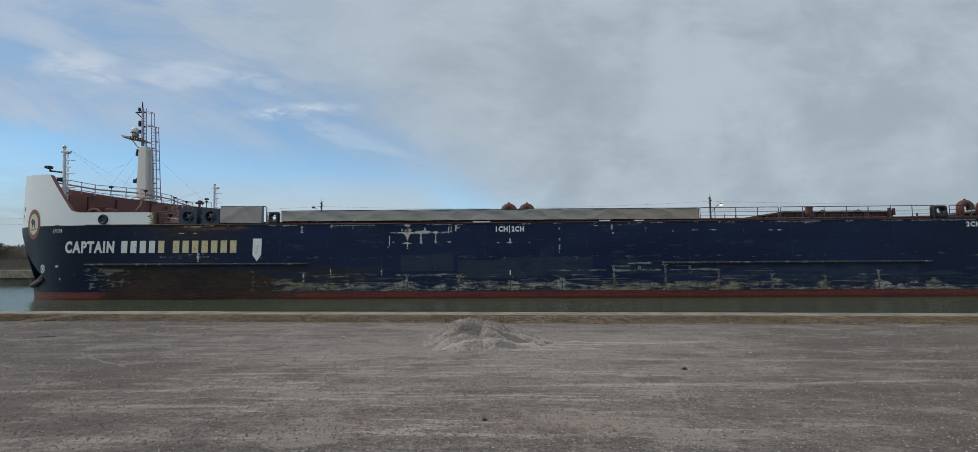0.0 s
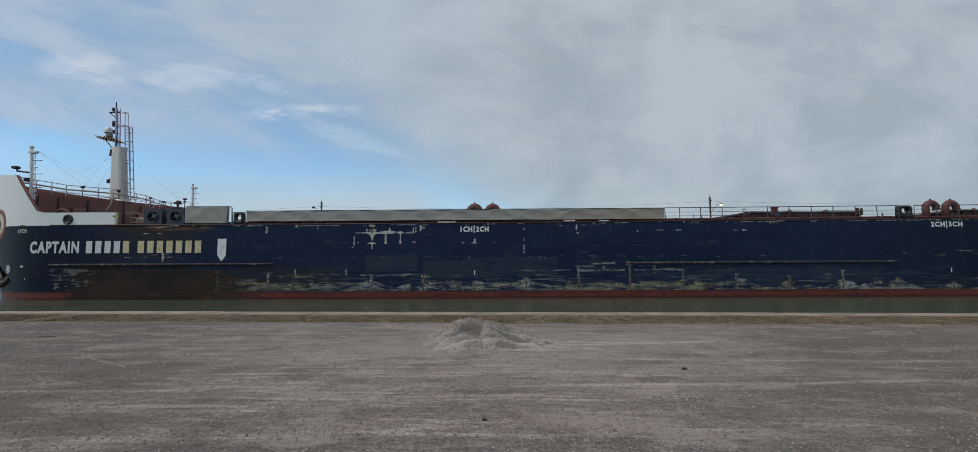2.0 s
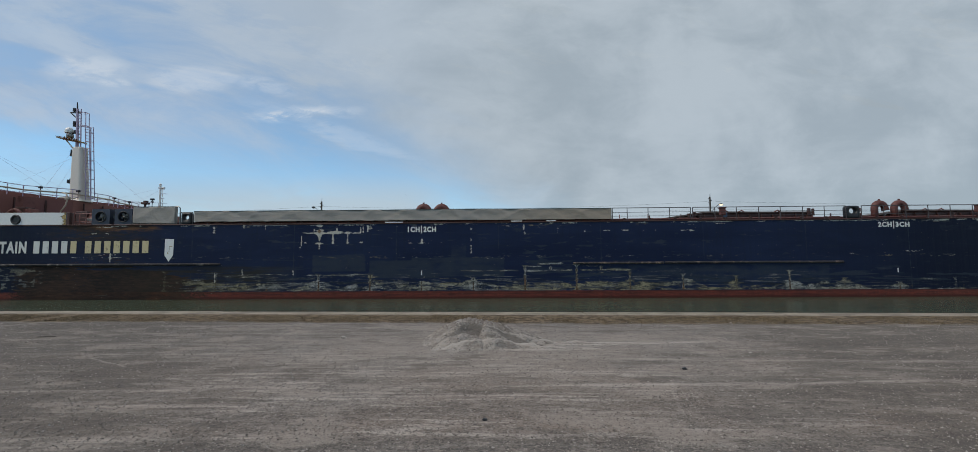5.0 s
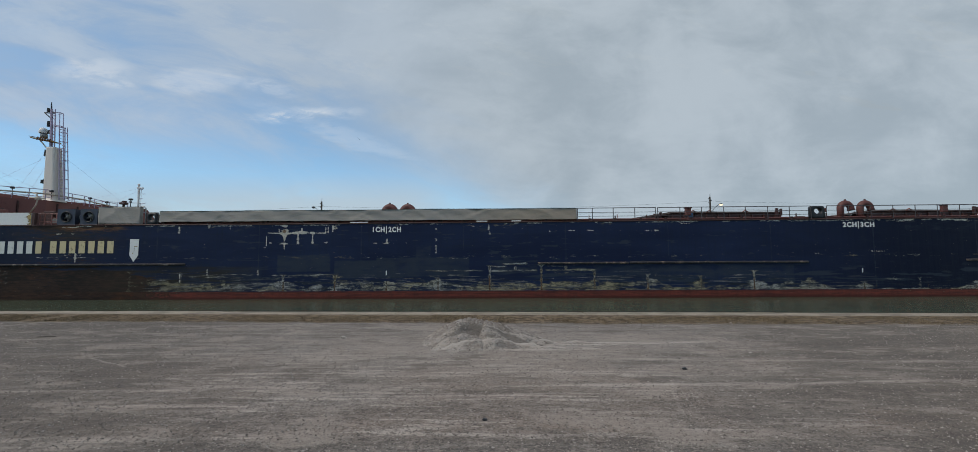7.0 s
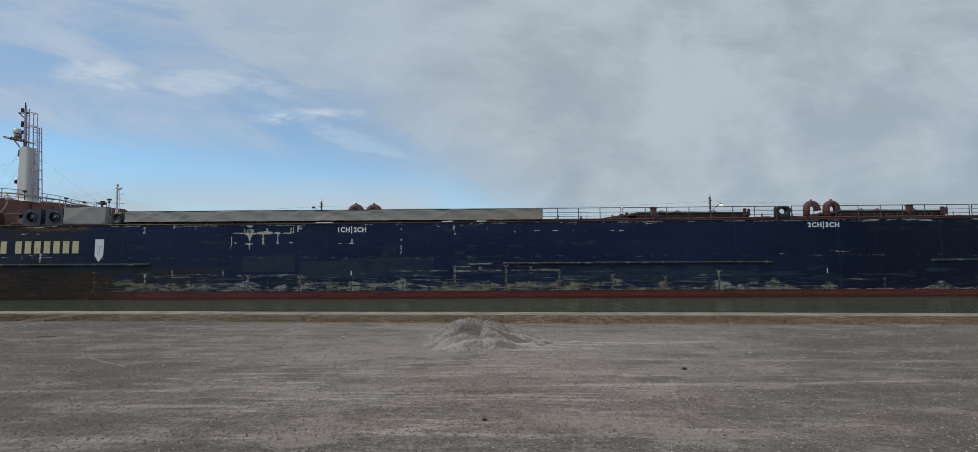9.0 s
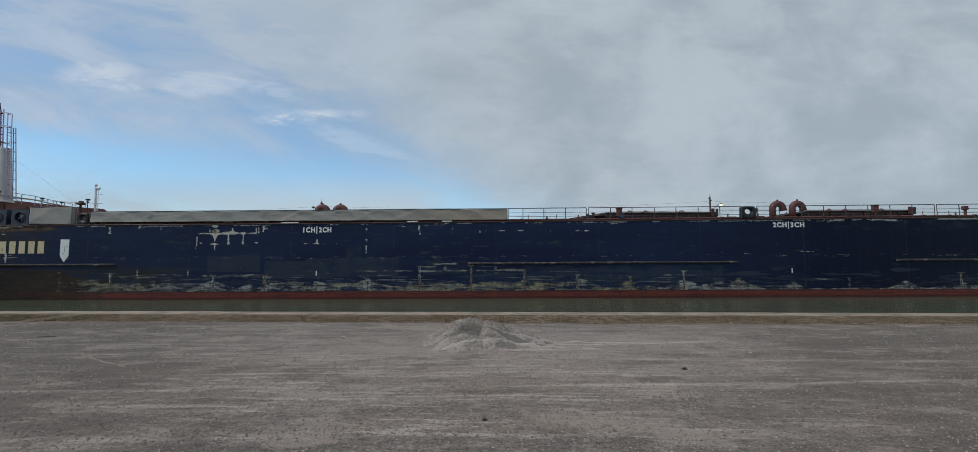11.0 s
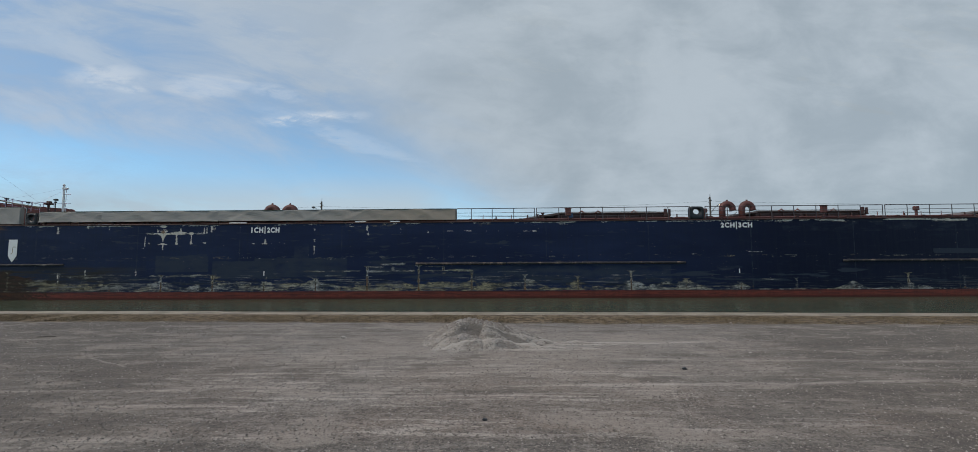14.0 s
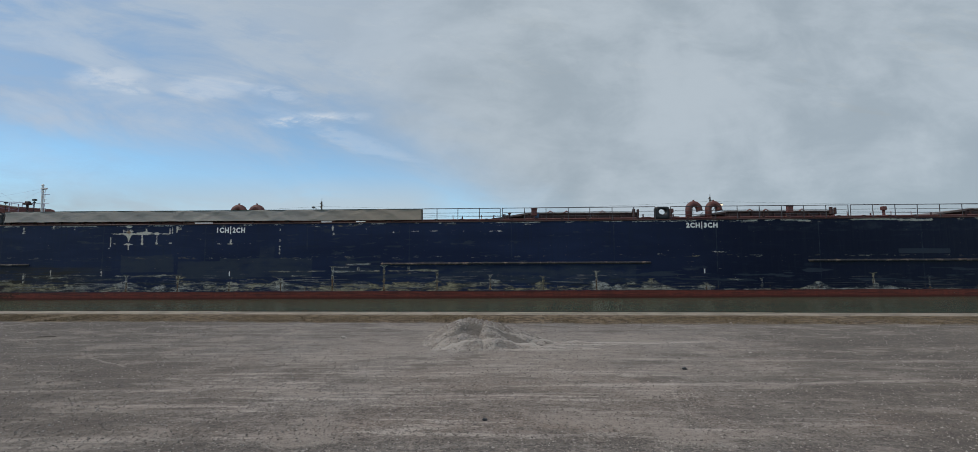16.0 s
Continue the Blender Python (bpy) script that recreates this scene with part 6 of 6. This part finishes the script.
# junction boxes on posts behind the rail, a faded blue panel
for x, zb, zt in ((22.45, 6.10, 6.65), (41.62, 6.25, 6.80)):
    bm = bmesh.new()
    box(bm, x - 0.20, x + 0.20, 0.36, 0.62, zb, zt, 0.03)
    box(bm, x - 0.24, x + 0.24, 0.33, 0.65, zt - 0.05, zt + 0.015, 0.01)
    tube(bm, [(x, 0.5, float(deck_z(x)) - 0.08), (x, 0.5, zb + 0.02)], 0.06, 8)
    part("junction_box", bm, PIPE_RED, ship, "faded red junction box on a post")
bm = bmesh.new()
box(bm, 22.52, 22.82, 0.50, 0.56, 5.97, 6.27, 0.01)
tube(bm, [(22.66, 0.54, 5.56), (22.66, 0.54, 6.0)], 0.025, 6)
part("valve_sign", bm, BLUE_SIGN, ship, "faded blue panel on a short post")
# standpipe with a box head between the hatches, mushroom vents
for x, y, h, w in ((32.85, 0.9, 0.74, 0.36), (50.1, 2.2, 0.92, 0.32)):
    z = float(deck_z(x)) - 0.08
    bm = bmesh.new()
    tube(bm, [(x, y, z), (x, y, z + h)], 0.10, 10)
    box(bm, x - w / 2, x + w / 2, y - w / 2, y + w / 2, z + h - 0.06, z + h + 0.26, 0.05)
    part("vent_head", bm, PIPE_RED, ship, "faded red vent with a box head")
part("valve_body", tube(bmesh.new(), [(32.5, 0.8, 5.95), (33.3, 0.8, 5.95), (33.5, 0.8, 5.85)], 0.09, 8), PIPE_RED, ship)
for x in (49.4, 51.6, 53.1, 54.8, 16.0, 18.4):   # thin stanchions farther in
    z = float(deck_z(x))
    part("stanchion", tube(bmesh.new(), [(x, 5.0, z - 0.08), (x, 5.0, z + 1.0)], 0.03, 6), BROWN, ship)

# ================= the far bank =================
WOOD = paint("grey_pole_wood", (0.10, 0.085, 0.07), (0.05, 0.042, 0.036), 0.5, 2.0, 0.9)
BARK = paint("bare_scrub_bark", (0.13, 0.095, 0.068), (0.07, 0.055, 0.042), 0.5, 1.5, 0.95, streak=False)
TWIG = paint("bare_twigs", (0.32, 0.24, 0.18), (0.20, 0.15, 0.115), 0.5, 0.6, 0.95, streak=False)


def street_lamp(x, y, z, arm, arm_z, lit):
    """Tall pole with an arm and a lamp head, and fittings at its top."""
    p = tagged(new("street_lamp"), "tall grey pole with a lamp arm on the far bank", "street lamp", "poles on the far bank")
    p.location = (x, y, FAR_Z)
    part("pole", tube(bmesh.new(), [(0, 0, -0.2), (0, 0, z - FAR_Z)], [0.20, 0.13], 10), WOOD, p)
    h = arm_z - FAR_Z
    part("arm", tube(bmesh.new(), [(0, 0, h - 1.6), (arm * 0.4, 0, h - 0.6), (arm * 0.8, 0, h)], 0.05, 6), STEEL, p)
    head = part("lamp_head", lathe(bmesh.new(), [(0.01, 0.22), (0.20, 0.18), (0.30, 0.0), (0.26, -0.04)], pose(arm, 0, h), 14), STEEL, p, smooth=True)
    part("lens", lathe(bmesh.new(), [(0.26, -0.03), (0.20, -0.14), (0.01, -0.18)], pose(arm, 0, h), 14), LAMP_GLOW if lit else STEEL, head, "warm glowing lens" if lit else "")
    for dx, dz, w in ((-0.16, -0.30, 0.12), (0.17, -0.62, 0.14), (-0.18, -0.95, 0.10)):
        part("pole_fitting", box(bmesh.new(), dx - w, dx + w, -0.07, 0.07, z - FAR_Z + dz - 0.10, z - FAR_Z + dz + 0.06, 0.02), STEEL, p)
    part("pole_tip", tube(bmesh.new(), [(0, 0, z - FAR_Z - 0.05), (0.06, 0, z - FAR_Z + 0.55)], 0.035, 6), STEEL, p)
    return p


street_lamp(-29.2, 80.0, 13.45, -1.4, 12.4, False)
street_lamp(38.6, 80.0, 14.0, 1.9, 12.65, True)
for z0, z1 in ((12.6, 13.2), (11.4, 11.9)):
    pts = [(-29.2 + 67.8 * f, 80.0, z0 + (z1 - z0) * f - 2.2 * (f - f * f) * 1.4) for f in np.linspace(0, 1, 24)]
    cable = part("overhead_cable", tube(bmesh.new(), pts, 0.012, 4), BLACK)
    tagged(cable, "thin dark overhead cable between two poles", "cable", "overhead cables")
    pts = [(-140 + 110.8 * f, 80.0 + 20 * (1 - f), z0 - 3 * (f - f * f)) for f in np.linspace(0, 1, 24)]
    cable = part("overhead_cable", tube(bmesh.new(), pts, 0.012, 4), BLACK)
    tagged(cable, "thin dark overhead cable between two poles", "cable", "overhead cables")
    pts = [(38.6 + 100.0 * f, 80.0, z1 - 3 * (f - f * f)) for f in np.linspace(0, 1, 24)]
    cable = part("overhead_cable", tube(bmesh.new(), pts, 0.012, 4), BLACK)
    tagged(cable, "thin dark overhead cable between two poles", "cable", "overhead cables")


def bare_tree(seed, height):
    """Leafless scrub tree: trunk and limbs, and a ragged crown of fine twigs."""
    r = random.Random(seed)
    t = tagged(new("tree"), "bare brown leafless scrub tree on the far bank", "tree", "scrub trees on the far bank")
    wood, twigs = bmesh.new(), bmesh.new()

    def grow(p, d, length, rad, depth):
        q = p + d * length
        if depth <= 2:
            tube(wood, [p, (p + q) / 2 + Vector((r.uniform(-1, 1), r.uniform(-1, 1), 0)) * length * 0.05, q], [rad, rad * 0.8, rad * 0.6], 5, False)
        else:
            side = Vector((r.uniform(-1, 1), r.uniform(-1, 1), 0.2)).normalized() * 0.06
            for _ in range(5):
                e = q + Vector((r.gauss(0, 1), r.gauss(0, 1), r.gauss(0, 0.8))) * length * 0.35
                twigs.faces.new([twigs.verts.new(v) for v in (p - side, p + side, e)])
        if depth < 5:
            for _ in range(r.randint(2, 4) if depth else 5):
                nd = (d + Vector((r.gauss(0, 0.55), r.gauss(0, 0.55), r.uniform(-0.25, 0.40)))).normalized()
                grow(p + (q - p) * r.uniform(0.55, 1.0), nd, length * (r.uniform(1.3, 2.0) if depth == 0 else r.uniform(0.55, 0.8)), rad * 0.55, depth + 1)

    grow(Vector((0, 0, -0.2)), Vector((0, 0, 1)), height * 0.12, height * 0.018, 0)
    part("trunk", wood, BARK, t)
    part("crown", twigs, TWIG, t)
    return t


trees = [bare_tree(s, h) for s, h in ((3, 7.0), (8, 5.6), (15, 6.3))]
r = random.Random(5)
spots = [(-190 + 3.4 * i + r.uniform(-1.2, 1.2), 113 + r.uniform(-6, 16)) for i in range(30)] + [(-160 + 1.5 * i + r.uniform(-1, 1), 118 + r.uniform(-8, 22)) for i in range(36)]
for i, (x, y) in enumerate(spots):
    m = pose(x, y, FAR_Z + 1.9, 0, 0, r.uniform(0, 360)) @ Matrix.Scale(r.uniform(0.9, 1.3), 4)
    if i < 3:
        trees[i].matrix_basis = m
    else:
        c = copy_thing(trees[i % 3], m)
        c.scale = m.to_scale()

# dense thicket behind the scrub trees
rng = np.random.default_rng(41)
N = 46000
tx, ty = -260 + 215 * rng.random(N), 110 + 22 * rng.random(N)
top = 3.6 + 3.0 * fbm(tx * 0.10, 0 * tx, 4) + 1.2 * (fbm(tx * 0.9, ty * 0.2, 2) - 0.5)
tz = FAR_Z + 1.6 + (top - 1.6) * rng.random(N) ** 0.7
a, lean, size = rng.random(N) * 6.283, rng.normal(size=(N, 2)) * 0.35, 0.35 + 0.75 * rng.random(N)
ux, uy = np.cos(a) * 0.09, np.sin(a) * 0.09
V = np.stack([np.stack([tx - ux, ty - uy, tz - size], -1), np.stack([tx + ux, ty + uy, tz - size], -1), np.stack([tx + lean[:, 0], ty + lean[:, 1], tz + size * 0.6], -1)], 1).reshape(-1, 3)
me = bpy.data.meshes.new("thicket")
me.from_pydata(V.tolist(), [], np.arange(len(V)).reshape(-1, 3).tolist())
me.materials.append(TWIG)
tagged(new("thicket", me), "dense brown leafless thicket on the far bank", "woods", kind="stuff")

# ================= near ground: heap, loose stones, dry grass =================
def heap_material():
    n = Nodes("heap_gravel")
    p = n.coords()
    big = n.noise(p, 2.2, 5, 0.65)
    grit = n.noise(p, 24, 4, 0.7)
    cell = n.voronoi(p, 30, "Color")
    s = n.xyz(cell)[0]
    c = n.mix(n.step(big, 0.40, 0.60), (0.218, 0.186, 0.158), (0.385, 0.338, 0.292))
    c = n.mix(n.step(s, 0.5, 1.0, 0.0, 0.6), c, (0.36, 0.335, 0.31))
    c = n.mix(n.step(grit, 0.47, 0.33, 0.0, 0.8), c, (0.065, 0.056, 0.048))
    slide = n.noise(p, 6.0, 6, 0.7, 0.6, (1.0, 0.7, 2.2))
    c = n.mix(n.step(slide, 0.46, 0.37, 0.0, 0.62), c, (0.085, 0.071, 0.060))
    c = n.mix(n.step(slide, 0.56, 0.64, 0.0, 0.6), c, (0.37, 0.33, 0.29))
    x, y, z = n.xyz(p)
    c = n.mix(n.step(n.add(n.attr("damp_shade"), n.mul(n.add(slide, -0.5), 1.5)), 0.34, 0.66, 0.0, 0.65), c, (0.100, 0.087, 0.074))      # damp earth in the hollow, and gully shade put into the colour
    c = n.mix(n.step(n.add(n.attr("dust_light"), n.mul(n.add(grit, -0.5), 0.5)), 0.62, 1.05, 0.0, 0.8), c, (0.45, 0.400, 0.350))      # pale dust on the tails, and crest light put into the colour
    return n.surface(c, 0.95, 0.0, n.bump(n.add(grit, n.mul(n.voronoi(p, 30), -0.6)), 0.9, 0.04))


HEAP = heap_material()
hx, hy = np.meshgrid(np.arange(-2.2, 6.2, 0.04), np.arange(7.6, 11.0, 0.04), indexing="ij")
wob = fbm(hx * 1.7, hy * 1.7, 3) - 0.5


def windrow(yc, crest, wide):
    """A ridge along x with a sharp crest at depth yc."""
    return crest - np.abs(hy + 0.10 * wob - yc) * crest / np.maximum(wide, 0.01)


def seam(xa, ya, xb, yb, wide):
    """Nearness to a line across the heap, 0 to 1."""
    f = np.clip(((hx - xa) * (xb - xa) + (hy - ya) * (yb - ya)) / ((xb - xa) ** 2 + (yb - ya) ** 2), 0, 1)
    return np.exp(-(np.hypot(hx + 0.10 * wob - xa - f * (xb - xa), hy + 0.10 * wob - ya - f * (yb - ya)) / wide) ** 2)


cone = 0.50 - 0.47 * np.hypot(np.maximum(np.abs(hx + 0.40) - 0.22, 0) / np.where(hx > -0.40, 1.30, 0.80), (hy - 9.75) / 1.0) - 0.13 * wob
crest1 = np.interp(hx, (-1.2, -0.8, -0.35, -0.05, 0.35, 0.9, 2.6), (0.0, 0.10, 0.20, 0.25, 0.17, 0.08, 0.0))
crest2 = np.interp(hx, (-0.45, -0.1, 0.4, 1.0, 1.5, 4.8), (0.0, 0.40, 0.26, 0.12, 0.07, 0.0))
spur = windrow(8.92 + 0.10 * np.sin(hx * 2.0 + 0.6), crest1, np.clip(0.36 - 0.1 * hx, 0.18, 0.40))
tail = windrow(9.38 + 0.04 * np.sin(hx * 1.4), crest2, np.clip(0.58 - 0.36 * hx, 0.16, 0.60))
hollow = 0.09 * np.exp(-(((hx + 0.28) / 0.34) ** 2 + ((hy - 9.42) / 0.20) ** 2)) + 0.06 * seam(-1.2, 9.62, -0.62, 9.75, 0.10) + 0.05 * seam(0.15, 9.30, 0.95, 9.02, 0.10)
lump = np.maximum(np.maximum(cone - hollow, spur), np.maximum(tail, -0.03))
lump = lump - 0.05 * np.exp(-((np.minimum(np.abs(cone - spur), np.abs(cone - tail)) / 0.06) ** 2)) * (lump > 0.05)      # furrow between the tipped loads
on = np.clip(lump / 0.12, 0, 1)
fan = np.arctan2(hy - 9.9, hx + 0.1)
rill = 1 - np.abs(2 * fbm(fan * 5.0 + 5, np.hypot(hx, hy - 9.9) * 0.9, 3) - 1)
lump = lump + on * (0.12 * (rill - 0.75) + 0.05 * (fbm(hx * 6, hy * 6, 4) - 0.5))
# damp hollow, then painted shade along the gullies
damp_shade = np.clip(1.1 * np.exp(-(((hx + 0.30) / 0.36) ** 2 + ((hy - 9.44) / 0.19) ** 2)) + 0.9 * seam(-1.25, 9.60, -0.60, 9.80, 0.10) + 0.9 * seam(0.10, 9.42, 1.0, 9.08, 0.11) + 0.6 * seam(-0.9, 9.1, -0.45, 9.3, 0.09) + 0.5 * seam(0.0, 8.85, 0.6, 8.72, 0.10), 0, 1)
# dusty tails, with the ridges painted lighter along their crests
dust_light = np.clip(np.exp(-((crest1 - spur) / 0.05) ** 2) * sstep(spur - cone, -0.04, 0.02) * sstep(crest1, 0.02, 0.06) + np.exp(-((crest2 - tail) / 0.045) ** 2) * sstep(tail - cone, -0.03, 0.02) * sstep(crest2, 0.015, 0.05) + 0.5 * np.exp(-((cone - 0.46) / 0.08) ** 2) * (hy > 9.6), 0, 1)
heap_z = QUAY_Z + ground_relief(hx, hy) - 0.022 + lump
heap = new("gravel_mound", grid_mesh("gravel_mound", np.stack([hx, hy, heap_z], -1), HEAP, {"damp_shade": damp_shade, "dust_light": dust_light}))
tagged(heap, "low mound of pale grey crushed gravel on the lot", "gravel mound")


def stone_material():
    n = Nodes("loose_stone")
    g = n.t.nodes.new("ShaderNodeNewGeometry")
    v = g.outputs["Random Per Island"]
    p = n.coords()
    c = n.mix(n.step(v, 0.0, 0.45), (0.105, 0.090, 0.078), (0.215, 0.186, 0.162))
    c = n.mix(n.step(v, 0.66, 0.95, 0.0, 1.0), c, (0.38, 0.340, 0.300))
    c = n.mix(n.step(n.noise(p, 40, 3), 0.5, 0.7, 0.0, 0.4), c, (0.12, 0.10, 0.085))
    return n.surface(c, 0.92)


STONE = stone_material()


def scatter(name, x, y, z, size, material, label, category):
    """Many small angular stones as one mesh."""
    n = len(x)
    base = np.array([(1, 0, 0), (0, 1, 0), (-1, 0, 0), (0, -1, 0), (0.15, 0.1, 0.75), (0, 0, -0.6)], float)
    tri = np.array([(0, 1, 4), (1, 2, 4), (2, 3, 4), (3, 0, 4), (1, 0, 5), (2, 1, 5), (3, 2, 5), (0, 3, 5)])
    a = rng.random(n) * 6.283
    jit = 0.7 + 0.6 * rng.random((n, 6, 1))
    V = base[None] * jit * size[:, None, None]
    V[..., 1] *= (0.6 + 0.5 * rng.random((n, 1)))
    c, s = np.cos(a)[:, None], np.sin(a)[:, None]
    W = np.stack([V[..., 0] * c - V[..., 1] * s + x[:, None], V[..., 0] * s + V[..., 1] * c + y[:, None], V[..., 2] + z[:, None]], -1)
    F = (tri[None] + 6 * np.arange(n)[:, None, None]).reshape(-1, 3)
    me = bpy.data.meshes.new(name)
    me.from_pydata(W.reshape(-1, 3).tolist(), [], F.tolist())
    me.materials.append(material)
    return tagged(new(name, me), label, category, kind="stuff")


N = 90000
depth = 3.4 + 9.6 * rng.random(N) ** 1.5
sx = (rng.random(N) * 2 - 1) * (depth * 1.12 + 0.6)
keep = depth + 0.0600 * sx < 14.0
sx, depth = sx[keep], depth[keep]
scatter("loose_gravel", sx, depth, QUAY_Z + ground_relief(sx, depth) + 0.002, 0.003 + 0.012 * rng.random(len(sx)) ** 3.5, STONE, "scattered loose gravel stones", "gravel")
N = 10000
depth = 4.6 + 8.4 * rng.random(N) ** 0.62
sx = (rng.random(N) * 2 - 1) * (depth * 1.1 + 0.6)
keep = depth + 0.0600 * sx < 12.9
sx, depth = sx[keep], depth[keep]
scatter("scattered_stones", sx, depth, QUAY_Z + ground_relief(sx, depth) + 0.003, (0.004 + 0.015 * rng.random(len(sx)) ** 2.4) * (0.55 + 0.06 * depth), STONE, "larger dark and pale stones strewn on the lot", "gravel")
N = 700
a, q = rng.random(N) * 6.283, np.sqrt(rng.random(N))
gx, gy = -0.3 + 1.35 * q * np.cos(a), 9.45 + 0.95 * q * np.sin(a)
gi, gj = ((gx + 2.2) / 0.04).astype(int), ((gy - 7.6) / 0.04).astype(int)
scatter("heap_stones", gx, gy, heap_z[gi, gj] + 0.004, 0.006 + 0.022 * rng.random(N) ** 3.0, STONE, "loose stones lying on the gravel heap", "gravel")


def rock(x, y, s, material, label):
    bm = bmesh.new()
    bmesh.ops.create_icosphere(bm, subdivisions=2, radius=s)
    for v in bm.verts:
        v.co *= 0.8 + 0.5 * noise.noise(v.co / s * 1.3 + Vector((x, y, 0)))
        v.co.z *= 0.6
    o = part("rock", bm, material)
    o.location = (x, y, QUAY_Z + float(ground_relief(np.array(x), np.array(y))) + s * 0.22)
    return tagged(o, label, "rock", "loose rocks on the lot")


stick = part("stick", tube(bmesh.new(), [(-10.05, 10.40, QUAY_Z + 0.015), (-9.85, 10.42, QUAY_Z + 0.02), (-9.65, 10.44, QUAY_Z + 0.015)], [0.008, 0.014, 0.009], 6), WOOD)
tagged(stick, "short dark broken stick lying on the gravel", "stick")
rock(-3.19, 10.23, 0.075, STONE, "small pale rock lying on the gravel")
rock(2.93, 7.09, 0.045, BLACK, "small dark rock lying on the gravel")
rock(0.02, 8.75, 0.06, STONE, "small pale rock beside the gravel heap")
rock(-0.05, 4.86, 0.035, BLACK, "small dark brown clod on the gravel")
rock(4.6, 8.3, 0.035, STONE, "small pale rock lying on the gravel")
rock(-2.1, 7.4, 0.03, STONE, "small pale rock lying on the gravel")


def grass_material():
    n = Nodes("dead_grass")
    g = n.t.nodes.new("ShaderNodeNewGeometry")
    v = g.outputs["Random Per Island"]
    c = n.mix(v, (0.080, 0.058, 0.032), (0.235, 0.175, 0.100))
    return n.surface(c, 0.95)


N = 52000
bx = (rng.random(N) * 2 - 1) * 21
clump = fbm(bx * 0.9 + 50, 0 * bx, 3)
bs = 12.6 + 1.75 * rng.random(N) + 0.7 * (rng.random(N) < 0.05)
keep = rng.random(N) < sstep(clump, 0.15, 0.5)
bx, bs = bx[keep], bs[keep]
by = bs - 0.0600 * bx
hgt = (0.010 + 0.034 * rng.random(len(bx)) ** 2) * (0.8 + 0.5 * sstep(fbm(bx * 1.4 + 9, 0 * bx, 3), 0.4, 0.7))
ang = rng.random(len(bx)) * 6.283
lean = 0.07 * rng.normal(size=(len(bx), 2))
dx, dy = np.cos(ang) * 0.014, np.sin(ang) * 0.014
V = np.stack([np.stack([bx - dx, by - dy, 0 * bx + QUAY_Z - 0.02], -1), np.stack([bx + dx, by + dy, 0 * bx + QUAY_Z - 0.02], -1), np.stack([bx + lean[:, 0], by + lean[:, 1], QUAY_Z + hgt], -1)], 1).reshape(-1, 3)
me = bpy.data.meshes.new("dry_grass")
me.from_pydata(V.tolist(), [], np.arange(len(V)).reshape(-1, 3).tolist())
me.materials.append(grass_material())
tagged(new("dry_grass", me), "short dead brown grass beside the coping", "grass", kind="stuff")


# ================= two small birds overhead =================
FEATHER = paint("dark_feathers", (0.020, 0.018, 0.017), (0.045, 0.040, 0.036), 0.3, 30.0, 0.8, streak=False, bump=0.0)


def bird(name="bird"):
    """A small bird in gliding flight, head towards -y: body with tail, and two swept wings."""
    b = tagged(new(name), "small dark bird gliding high over the ship", "bird", "birds in flight")
    part("body", tube(bmesh.new(), [(0, y, z) for y, z in ((-0.09, 0.004), (-0.07, 0.008), (-0.03, 0.0), (0.03, 0.0), (0.08, 0.004), (0.13, 0.006))], [0.006, 0.020, 0.030, 0.027, 0.012, 0.018], 8), FEATHER, b, smooth=True)
    for side in (-1, 1):
        bm = bmesh.new()
        up = [bm.verts.new((side * x, y, z)) for x, y, z in ((0.012, -0.030, 0.008), (0.045, -0.030, 0.034), (0.080, 0.015, 0.060), (0.048, 0.016, 0.030), (0.012, 0.025, 0.008))]
        lo = [bm.verts.new(v.co - Vector((0, 0, 0.006))) for v in up]
        bm.faces.new(up), bm.faces.new(lo[::-1])
        for i in range(5):
            bm.faces.new((up[i], lo[i], lo[(i + 1) % 5], up[(i + 1) % 5]))
        bmesh.ops.recalc_face_normals(bm, faces=bm.faces[:])
        part("wing", bm, FEATHER, b)
    return b


birds = [bird(), bird()]

# ================= what moves =================
def motions():
    # the ship glides ahead, slowing a little; the clouds drift away over it
    walk(ship, [(t, pose(1.559 - 1.30517 * t + 0.00104 * t * t, 34.0 - 0.0029 * (1.559 - 1.30517 * t), 0, 0, 0, -0.167)) for t in (0.0, 2.0, 4.0, 6.0, 8.0, 10.0, 12.0, 14.0, 16.0)])
    # the birds cross the lot from beyond the ship, one close behind the other
    for b, lag, aside in ((birds[0], 0.0, 0.0), (birds[1], 0.022, 0.08)):
        walk(b, [(t, pose(-16.73 + aside + 1.543 * (t - lag - 8.2), 32.0 - 27.05 * (t - lag - 8.2), 20.40, 0, 0, 3.3)) for t in (0.0, 8.0, 16.0)])
    walk(cloud_layer, [(0.0, pose(0, 0, 152.5)), (16.0, pose(3.5, 26.5, 152.5))])


motions()
